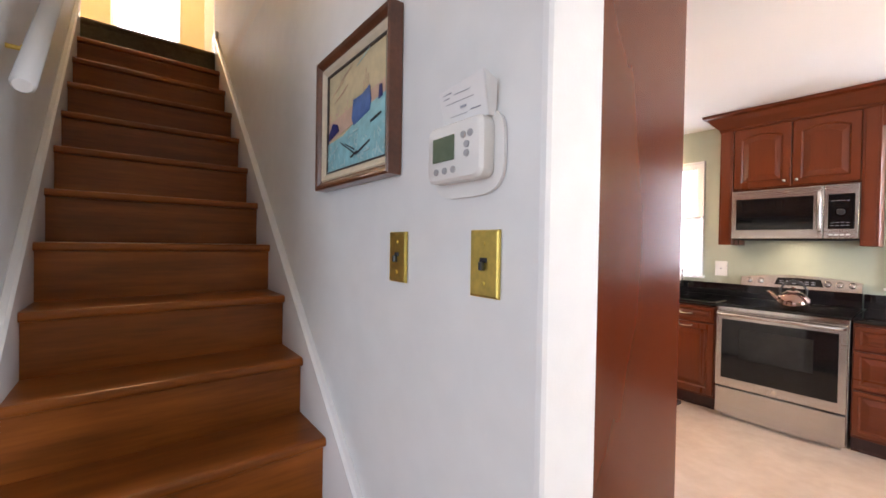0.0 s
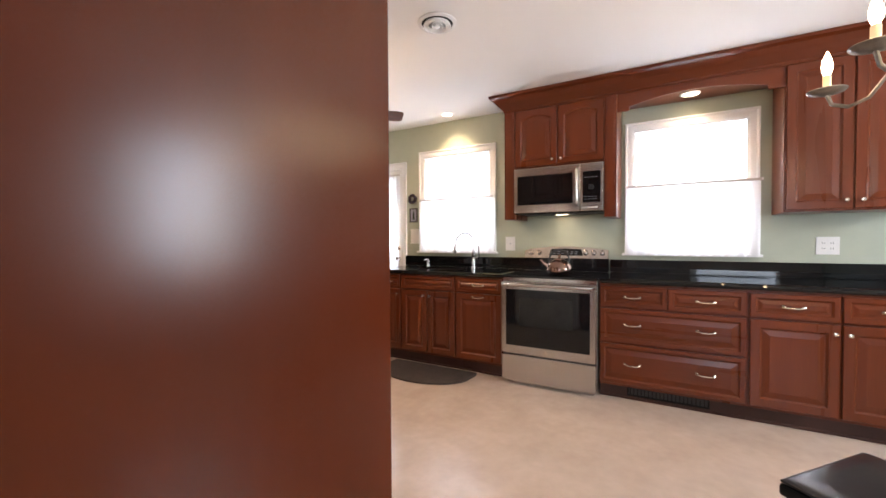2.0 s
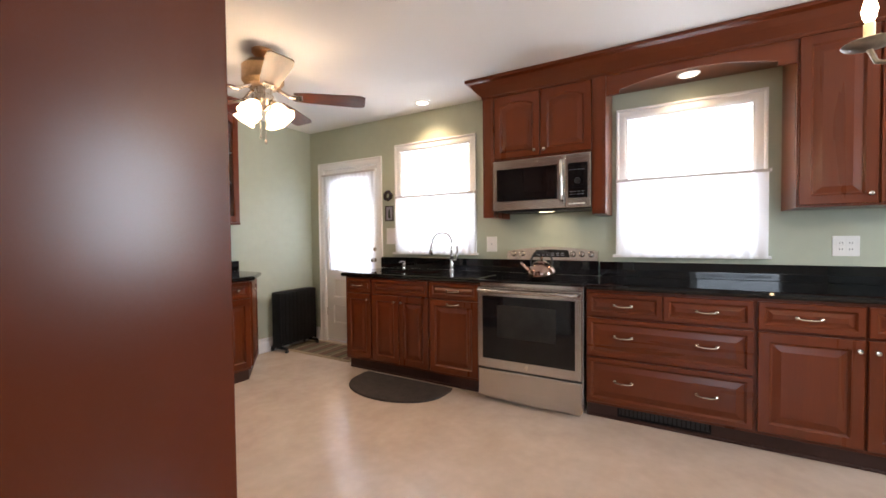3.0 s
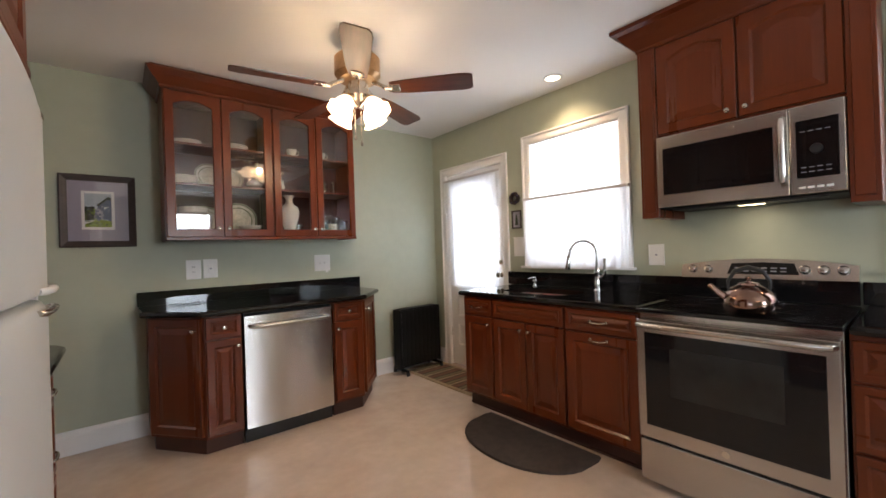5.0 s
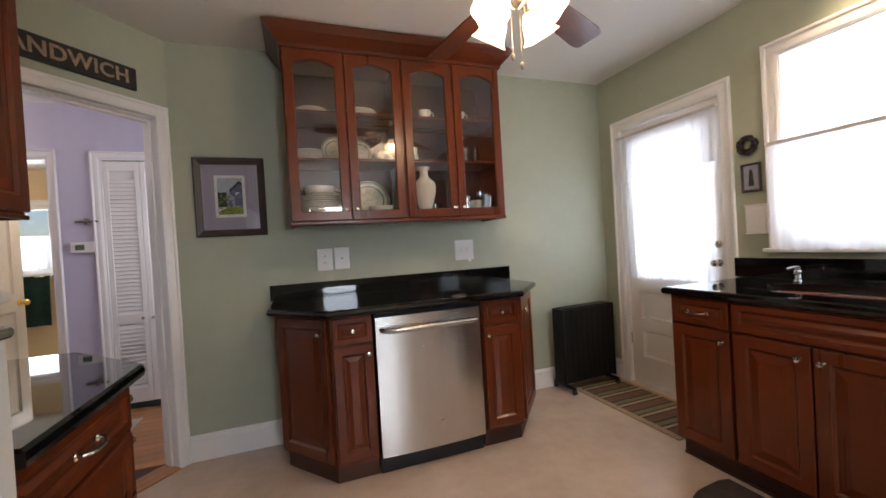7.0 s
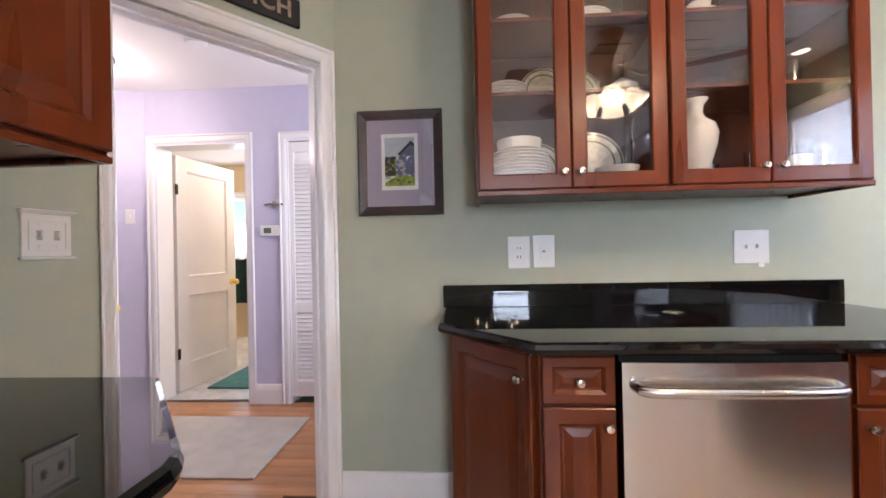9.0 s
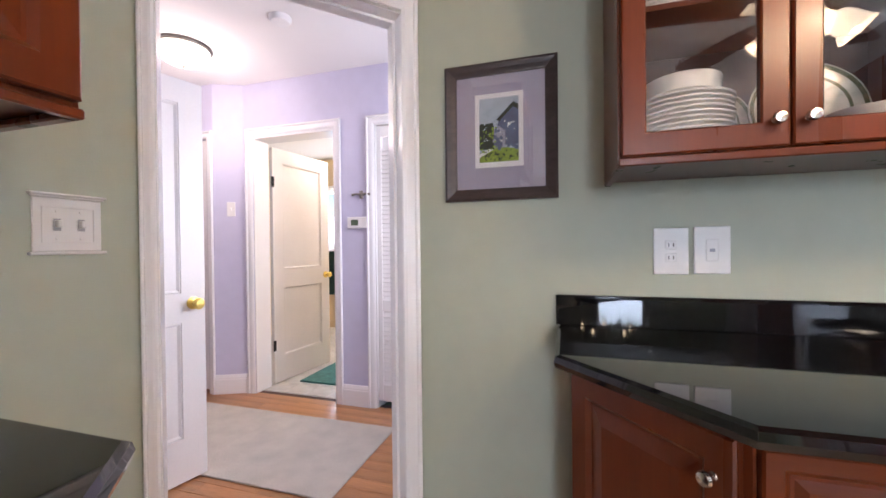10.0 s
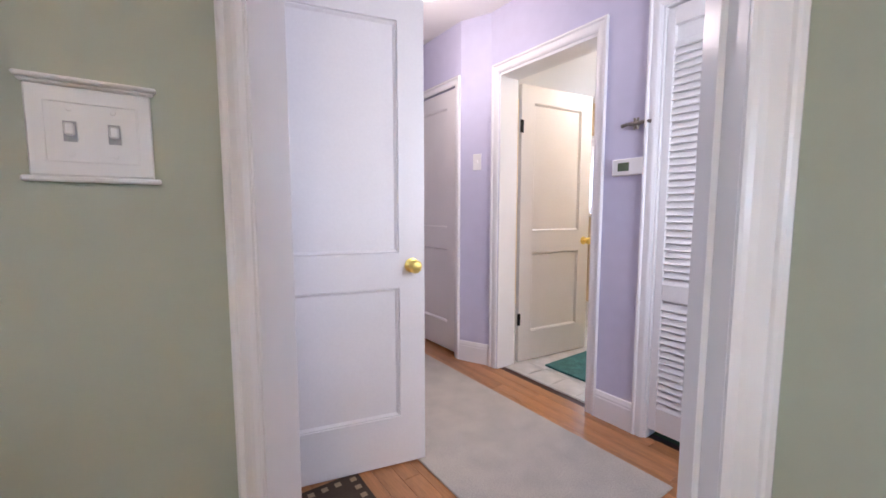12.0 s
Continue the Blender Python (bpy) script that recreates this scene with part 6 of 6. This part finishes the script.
# ---- radiator, rugs ----
ra = thing("oil_heater", pose(4.435, 3.60, 0, 0, 0, 3), "black upright oil-filled heater on small feet", "heater")
for i in range(9):
    bm = boxes((0.028 + i * 0.0538, 0.081 + i * 0.0538, -0.055, 0.055, 0.07, 0.645), bevel=0.005, seg=2)
    part("fin", bm, BLACKM, ra)
part("frame", boxes((0.0, 0.028, -0.06, 0.06, 0.06, 0.655), (0.512, 0.535, -0.06, 0.06, 0.06, 0.655), (0.028, 0.512, -0.03, 0.03, 0.09, 0.62), (0.028, 0.512, -0.05, 0.05, 0.64, 0.66), bevel=0.006), BLACKM, ra)
for x in (0.045, 0.49):
    part("foot", boxes((x - 0.012, x + 0.012, -0.12, 0.12, 0.035, 0.06), bevel=0.004), BLACKM, ra)
    for y in (-0.11, 0.11):
        part("wheel", lathe(bmesh.new(), [(0.02, -0.01), (0.02, 0.01)], 14, pose(x, y, 0.02, 0, 90, 0)), BLACKP, ra, smooth=True)

mat1 = thing("half_round_mat", pose(4.055, 1.87, 0), "dark brown half-round cushioned mat before the sink", "mat")
pts = [(0.385, 0.44), (0.33, 0.455)] + [(0.375 - 0.415 * math.sin(math.pi * (0.12 + 0.76 * k / 16)) - 0.045, 0.45 * math.cos(math.pi * (0.06 + 0.88 * k / 16))) for k in range(17)] + [(0.33, -0.455), (0.385, -0.44)]
bm = loops(bmesh.new(), [[(x * s, y * s, z) for x, y in pts] for s, z in ((1, 0.001), (1.0, 0.007), (0.985, 0.014), (0.96, 0.016))])
part("mat", bm, RUGB, mat1)

r2 = thing("striped_rug", pose(4.57, 3.17, 0), "tan rug with brown and olive stripes at the back door", "rug")
part("base", boxes((-0.01, 0.46, -0.50, 0.50, 0.001, 0.008), bevel=0.002), RUGG, r2)
y = -0.455
for i in range(5):
    for wide, mat, tone in ((0.066, RUGW, "reddish brown woven stripe"), (0.015, RUGD, "thin dark woven stripe"), (0.026, RUGG, "tan woven stripe"), (0.015, RUGD, "thin dark woven stripe"), (0.040, RUGO, "olive woven stripe"), (0.018, RUGD, "thin dark woven stripe")):
        part("stripe", boxes((0.035, 0.42, y, y + wide, 0.0082, 0.0102), bevel=0.0006), mat, r2, tone)
        y += wide
hr = thing("hall_rug", pose(0.305, 4.305, 0), "pale beige rectangular rug on oak boards in the hall", "rug")
part("rug_body", boxes((-1.05, 1.05, -0.385, 0.375, 0.001, 0.011), bevel=0.004), RUGC, hr)
dr2 = thing("patterned_rug", pose(0.78, 3.44, 0), "small dark patterned rug beside the open hall door", "rug")
part("rug_body", boxes((-0.27, 0.27, -0.20, 0.215, 0.001, 0.009), bevel=0.002), RUGD, dr2)
for i in range(9):
    part("border_motif", boxes((-0.24 + i * 0.055, -0.215 + i * 0.055, 0.17, 0.195, 0.0092, 0.0105)), RUGG, dr2)
for i in range(6):
    part("border_motif", boxes((-0.245, -0.22, -0.17 + i * 0.055, -0.145 + i * 0.055, 0.0092, 0.0105)), RUGG, dr2)
bmat = thing("bath_mat", pose(0.50, 5.58, 0), "teal shaggy bath mat on pale tiles", "mat")
part("mat_body", boxes((-0.32, 0.32, -0.31, 0.33, 0.001, 0.018), bevel=0.008, seg=2), RUGT, bmat)

# ---- ceiling fan ----
fan = thing("ceiling_fan", pose(3.42, 2.33, CZ + 0.0), "five-bladed ceiling fan with dark wood blades and four lit glass shades", "ceiling fan")
lathe_part("canopy", [(0.07, 0), (0.07, -0.02), (0.045, -0.045), (0.03, -0.05), (0.03, -0.07)], BRONZE, fan, seg=24)
lathe_part("motor", [(0.03, -0.07), (0.10, -0.085), (0.135, -0.12), (0.135, -0.215), (0.11, -0.245), (0.06, -0.255)], BRONZE, fan, seg=28, label="aged metal motor housing")
lathe_part("switch_housing", [(0.06, -0.255), (0.058, -0.30), (0.075, -0.31), (0.075, -0.345), (0.04, -0.375), (0.015, -0.40), (0.002, -0.405)], NICKEL, fan, seg=24)
for k in range(5):
    ang = 242 + 72 * k
    bm = loops(bmesh.new(), [[(x, y, z) for x, y in ((0.20, -0.050), (0.30, -0.062), (0.62, -0.076), (0.665, -0.070), (0.685, -0.055), (0.685, 0.055), (0.665, 0.070), (0.62, 0.076), (0.30, 0.062), (0.20, 0.050))] for z in (-0.003, 0.003)])
    b = part("blade", bm, BLADE, fan, "dark reddish wooden blade")
    b.matrix_local = pose(0, 0, -0.300, 0, 0, ang) @ pose(0, 0, 0, -12, 0, 0)
    bm = tube(bmesh.new(), [(0.09, 0, 0.045), (0.14, 0, 0.02), (0.17, 0, 0.0), (0.21, 0.0, -0.006)], [0.014, 0.012, 0.014, 0.010], 8)
    box(bm, 0.185, 0.255, -0.035, 0.035, -0.009, -0.0035, 0.002)
    ir = part("blade_iron", bm, NICKEL, fan, "ornate metal blade iron")
    ir.matrix_local = pose(0, 0, -0.300, 0, 0, ang) @ pose(0, 0, 0, -12, 0, 0)
for k in range(4):
    a = radians(20 + 90 * k)
    r0 = Matrix.Translation((0.075 * math.cos(a), 0.075 * math.sin(a), -0.365)) @ Matrix.Rotation(a, 4, "Z") @ Matrix.Rotation(radians(-38), 4, "Y")
    bm = lathe(bmesh.new(), [(0.022, 0.01), (0.026, -0.01), (0.030, -0.02)], 14, r0)
    sk = part("socket", bm, NICKEL, fan, smooth=True)
    bm = bmesh.new()
    rings = []
    for r, z in ((0.026, -0.018), (0.040, -0.035), (0.052, -0.060), (0.056, -0.085), (0.062, -0.110), (0.074, -0.130)):
        rings.append([r0 @ Vector(((r + (0.005 * math.cos(6 * math.tau * i / 36) if z < -0.12 else 0)) * math.cos(math.tau * i / 36), (r + (0.005 * math.cos(6 * math.tau * i / 36) if z < -0.12 else 0)) * math.sin(math.tau * i / 36), z)) for i in range(36)])
    loops(bm, rings, cap0=True, cap1=False)
    s = part("shade", bm, SHADE, fan, "lit frosted tulip glass shade", True)
    s.visible_shadow = False
for x, l in ((0.02, 0.20), (-0.02, 0.17)):
    part("pull_chain", tube(bmesh.new(), [(x, 0.01, -0.40), (x, 0.01, -0.40 - l)], 0.0018, 6), NICKEL, fan, "thin metal pull chain")
    lathe_part("pull_bob", [(0.002, 0), (0.007, -0.008), (0.009, -0.02), (0.004, -0.03), (0.001, -0.031)], PEWTER, fan, (x, 0.01, -0.40 - l), 10)

# ---- chandelier ----
ch = thing("chandelier", pose(2.96, -0.82, CZ), "pewter candle chandelier with five lit flame bulbs", "chandelier")
lathe_part("canopy", [(0.06, 0), (0.06, -0.01), (0.03, -0.03), (0.01, -0.035)], PEWTER, ch, seg=20)
part("chain", tube(bmesh.new(), [(0, 0, -0.03), (0, 0, -0.42)], 0.005, 6), PEWTER, ch)
lathe_part("stem", [(0.008, -0.40), (0.02, -0.43), (0.012, -0.48), (0.025, -0.56), (0.035, -0.62), (0.015, -0.68), (0.03, -0.72), (0.012, -0.76), (0.002, -0.775)], PEWTER, ch, seg=18)
for k in range(5):
    a = radians(54 + 72 * k)
    R = 0.33
    P3 = lambda r, z: (r * math.cos(a), r * math.sin(a), z)
    part("arm", tube(bmesh.new(), [P3(0.015, -0.66), P3(0.06, -0.64), P3(0.11, -0.68), P3(0.16, -0.76), P3(0.22, -0.845), P3(0.27, -0.86), P3(0.315, -0.84), P3(R, -0.80)], 0.0065, 8), PEWTER, ch, "curved pewter arm", True)
    c = lathe_part("drip_pan", [(0.012, -0.803), (0.05, -0.792), (0.056, -0.785), (0.054, -0.783), (0.02, -0.79), (0.014, -0.775)], PEWTER, ch, P3(R, 0), 20, "round pewter drip pan")
    lathe_part("candle", [(0.012, -0.785), (0.012, -0.735), (0.009, -0.730)], FLAME, ch, P3(R, 0), 12, "pale candle sleeve")
    lathe_part("bulb", [(0.007, -0.732), (0.014, -0.715), (0.0165, -0.698), (0.012, -0.675), (0.005, -0.655), (0.001, -0.645)], BULB, ch, P3(R, 0), 12, "lit flame bulb").visible_shadow = False


# ---- recessed lights, vents, hall light ----
def downlight(x, y, z, label):
    t = thing("recessed_light", pose(x, y, z), label, "ceiling light", "recessed lights")
    lathe_part("trim_ring", [(0.072, 0), (0.072, -0.004), (0.056, -0.008), (0.052, -0.001)], WHITE, t, seg=28)
    lathe_part("lens", [(0.051, -0.0015), (0.04, -0.005), (0.001, -0.006)], CANGLOW, t, seg=24).visible_shadow = False


downlight(4.855, 1.957, CZ, "lit round recessed light above the sink window")
downlight(4.905, -0.20, 2.3448, "lit round recessed light under the valance")
vt = thing("ceiling_vent", pose(3.31, 1.160, CZ), "round white ceiling vent with dark gaps", "vent")
lathe_part("rim", [(0.118, 0), (0.118, -0.006), (0.098, -0.012), (0.092, -0.004)], WHITE, vt, seg=32)
lathe_part("throat", [(0.096, -0.0062), (0.001, -0.0066)], BLACKM, vt, seg=32)
for r in (0.080, 0.056, 0.033):
    lathe_part("ring", [(r, -0.010), (r + 0.004, -0.021), (r, -0.024), (r - 0.004, -0.012)], WHITE, vt, seg=28)
lathe_part("hub", [(0.016, -0.004), (0.016, -0.026), (0.001, -0.028)], WHITE, vt, seg=18)
hl = thing("hall_ceiling_light", pose(0.03, 4.33, 2.505), "lit round frosted glass ceiling light in the hall", "ceiling light")
lathe_part("rim", [(0.165, 0), (0.168, -0.010), (0.160, -0.022), (0.152, -0.024)], PEWTER, hl, seg=32)
lathe_part("bowl", [(0.151, -0.020), (0.146, -0.055), (0.118, -0.092), (0.062, -0.116), (0.001, -0.122)], HALLSHADE, hl, seg=32).visible_shadow = False
lathe_part("finial", [(0.012, -0.120), (0.014, -0.130), (0.006, -0.140), (0.001, -0.144)], PEWTER, hl, seg=12)
sm = thing("smoke_detector", pose(0.855, 4.25, 2.505), "round white smoke detector on the hall ceiling", "smoke detector")
lathe_part("case", [(0.062, 0), (0.062, -0.014), (0.052, -0.030), (0.02, -0.034), (0.001, -0.034)], PLASTW, sm, seg=24)


# ---- doors of the hall ----
def leaf(name, m, w, h, label, mats=DOORW, knob_x=None, knob_mat=BRASS, split=(0.82, 0.98), hinge_x=None, kind="structure"):
    """A two-panel door, its face at local y = 0; the lower and upper panel part at the lock rail."""
    t = thing(name, m, label, "door", kind=kind)
    st, a, b, lo, hi = 0.115, split[0], split[1], 0.22, h - 0.12
    for i, q in enumerate(((0, st, 0, h), (w - st, w, 0, h), (st, w - st, 0, lo), (st, w - st, a, b), (st, w - st, hi, h))):
        part("stile" if i < 2 else "rail", boxes((q[0], q[1], 0, 0.035, q[2], q[3])), mats, t)
    for z0, z1 in ((lo, a), (b, hi)):
        bm = boxes((st, w - st, 0.021, 0.028, z0, z1))
        panel(bm, st + 0.0002, w - st - 0.0002, z0 + 0.0002, z1 - 0.0002, t=0.014, rail=0.010, y=0.0035, raised=False)
        part("panel", bm, mats, t)
    if knob_x is not None:
        for s in (-1, 1):
            rot = Euler((radians(90 * -s if s > 0 else 90), 0, 0)).to_matrix().to_4x4()
            lathe_part("knob", [(0.032, 0), (0.032, 0.005), (0.014, 0.010), (0.012, 0.030), (0.026, 0.042), (0.029, 0.055), (0.020, 0.068), (0.002, 0.070)], knob_mat, t,
                       (knob_x, 0 if s < 0 else 0.035, 0.895), 20, "round brass knob", rot)
    if hinge_x is not None:
        for z in (0.28, h - 0.34):
            part("hinge", boxes((hinge_x - 0.014, hinge_x + 0.012, -0.010, 0.0, z, z + 0.09), bevel=0.002), BLACKM, t)
    return t


la = math.degrees(math.atan2(3.955 - 3.235, 0.600 - 0.430))
leaf("door_hall", pose(0.430, 3.235, 0.010, 0, 0, la), 0.738, 2.02, "open white two-panel door with a brass knob standing in the hall", knob_x=0.680, split=(0.80, 0.95))
bl = math.degrees(math.atan2(0.715, 0.085))
leaf("door_bath", pose(0.022, 5.150, 0.012, 0, 0, bl), 0.71, 2.03, "white two-panel bathroom door standing open", knob_x=0.655, hinge_x=0.0)
leaf("door_closet", pose(-1.020, 4.856, 0.030), 0.655, 2.030, "closed white flat-panelled closet door", knob_x=0.06, knob_mat=PEWTER)
for x, kx in ((1.098, 0.215), (1.351, 0.034)):
    t = thing("door_louvre", pose(x, 4.965, 0.05), "white louvred bifold closet door", "door", "louvred closet doors", "structure")
    w, h = 0.249, 2.010
    part("frame", boxes((0, 0.035, 0, 0.028, 0, h), (w - 0.035, w, 0, 0.028, 0, h), (0.035, w - 0.035, 0, 0.028, 0, 0.12), (0.035, w - 0.035, 0, 0.028, 0.66, 0.74), (0.035, w - 0.035, 0, 0.028, h - 0.08, h), bevel=0.002), DOORW, t)
    lathe_part("knob", [(0.008, 0), (0.008, 0.01), (0.014, 0.018), (0.010, 0.026), (0.001, 0.027)], NICKEL, t, (kx, 0, 0.70), 12, "small knob", Euler((radians(90), 0, 0)).to_matrix().to_4x4())
    bm = bmesh.new()
    box(bm, 0.035, w - 0.035, -0.019, 0.019, -0.0035, 0.0035)
    first = None
    zs = [0.135 + 0.033 * i for i in range(16)] + [0.755 + 0.033 * i for i in range(34)]
    for z in zs:
        if first is None:
            first = part("slat", bm, DOORW, t)
            sl = first
        else:
            sl = new("slat", first.data)
            sl.parent = t
        sl.matrix_local = pose(0, 0.013, z, 60, 0, 0)
    part("back", boxes((0.03, w - 0.03, 0.0285, 0.031, 0.02, h - 0.02)), DOORW, t)

ht = thing("hall_thermostat", pose(0.955, 4.95, 1.36), "white rectangular thermostat on the lavender wall", "thermostat")
part("case", boxes((-0.085, 0.075, -0.022, -0.001, -0.042, 0.042), bevel=0.006, seg=2), PLASTW, ht)
part("display", boxes((-0.052, 0.008, -0.0235, -0.0222, -0.020, 0.022), bevel=0.001), LCD, ht, "dark display")
dc = thing("wall_ornament", pose(0.985, 4.95, 1.565), "small aged metal star ornament on the lavender wall", "ornament")
bm = bmesh.new()
for a in (0, 180):
    tube(bm, [(0, -0.012, 0), (0.045 * math.cos(radians(a)), -0.012, 0.006), (0.075 * math.cos(radians(a)), -0.012, 0.0)], [0.012, 0.007, 0.010], 8)
for a in (70, 110, 250, 290):
    tube(bm, [(0, -0.012, 0), (0.030 * math.cos(radians(a)), -0.012, 0.030 * math.sin(radians(a)))], [0.009, 0.005], 8)
lathe(bm, [(0.018, 0), (0.020, 0.012), (0.008, 0.018)], 14, pose(0, -0.001, 0, 90, 0, 0))
part("star", bm, PEWTER, dc)
wall_plate("light_switch", pose(-0.176, 4.905, 1.497, 0, 0, 25), 0.065, 0.115, "white switch plate on the lavender wall", kind="switch")

# ---- bathroom beyond ----
tw = thing("towel", pose(-0.60, 7.30, 0.50), "dark green towel hanging under the bathroom window", "towel")
bm = bmesh.new()
nx = 24
front_y = lambda u: -0.012 * math.sin(u * 14) - 0.01
g = [[bm.verts.new((-0.24 + 0.48 * i / nx, front_y(i / nx) * (1 + j * 0.15), 0.62 - 0.62 * j / 6)) for i in range(nx + 1)] for j in range(7)]
for a, b in zip(g, g[1:]):
    for i in range(nx):
        bm.faces.new((a[i], a[i + 1], b[i + 1], b[i]))
bmesh.ops.solidify(bm, geom=bm.faces[:], thickness=0.008)
part("cloth", bm, TOWEL, tw, smooth=True)
part("rail", tube(bmesh.new(), [(-0.28, 0.0, 0.61), (0.28, 0.0, 0.61)], 0.009, 10), CHROME, tw, smooth=True)
for x in (-0.28, 0.28):
    part("bracket", boxes((x - 0.012, x + 0.012, -0.01, 0.10, 0.598, 0.622), bevel=0.003), CHROME, tw)
t = curtain("bath_curtain", 0.0, -0.60, 1.2, 1.62, 5.0, "short white curtain on the bathroom window", 7, 0.010, rod=False)
t.matrix_world = pose(-0.975, 7.37, 1.62)
t = curtain("landing_curtain", 0.0, -0.62, 3.3, 4.9, 5.0, "white sheer curtain on the upstairs window", 7, 0.018, rod=False)
t.matrix_world = pose(0.47, 6.26, 4.9)

# ---- leather seat by the dining area ----
se = thing("leather_bench", pose(2.827, -0.371, 0, 0, 0, -130), "square black leather seat on dark wooden legs", "stool")
S = 0.46
part("frame", boxes((0.0, S, 0.0, S, 0.395, 0.432), bevel=0.008, seg=2), BLACKM, se, "dark wooden seat frame")
bm = bmesh.new()
rings = []
for i, z in ((0.012, 0.433), (0.004, 0.438), (0.004, 0.444), (0.03, 0.458), (0.08, 0.468), (0.15, 0.474)):
    rings.append([(x, y, z) for x, y in inset_poly([(0, 0), (S, 0), (S, S), (0, S)], i)])
loops(bm, rings)
part("cushion", bm, LEATHER, se, "domed black leather cushion", True)
for x in (0.02, S - 0.06):
    for y in (0.02, S - 0.06):
        part("leg", boxes((x, x + 0.04, y, y + 0.04, 0, 0.394), bevel=0.003), BLACKM, se, "dark wooden leg")

# ---- floor boards and tiles ----
rnd = random.Random(11)
lengths = (0.62, 0.85, 1.1)
shared = {}
for L in lengths:
    bm = boxes((0.0006, L - 0.0006, 0.0006, 0.0834, -0.0055, 0.0), bevel=0.0008)
    me = bpy.data.meshes.new("board")
    bm.to_mesh(me)
    bm.free()
    me.materials.append(OAK)
    shared[L] = me
count = 0
for r in range(21):
    y, x = 3.21 + r * 0.084, -1.6 - rnd.random() * 0.6
    while x < 2.2 and count < 298:
        L = rnd.choice(lengths)
        if x + L < 2.29 and x > -1.99 and (y > 3.85 or x + L < 1.25 + (y - 3.2) * 0.9):
            ob = new("board", shared[L])
            ob.parent = hall_floor
            ob.location = (x, y, 0)
            count += 1
        elif x < 1.9:
            for L2 in lengths[:1]:
                if x > -1.99 and x + L2 < 2.29 and (y > 3.85 or x + L2 < 1.32 + (y - 3.2) * 0.9):
                    ob = new("board", shared[L2])
                    ob.parent = hall_floor
                    ob.location = (x, y, 0)
                    count += 1
                    L = L2
        x += L
bm = boxes((0.001, 0.199, 0.001, 0.199, -0.0035, 0.0), bevel=0.001)
tile = bpy.data.meshes.new("tile")
bm.to_mesh(tile)
bm.free()
tile.materials.append(MARBLE)
for i in range(12):
    for j in range(12):
        ob = new("tile", tile)
        ob.parent = bath_floor
        ob.location = (-1.39 + 0.2 * i, 5.035 + 0.2 * j, 0)
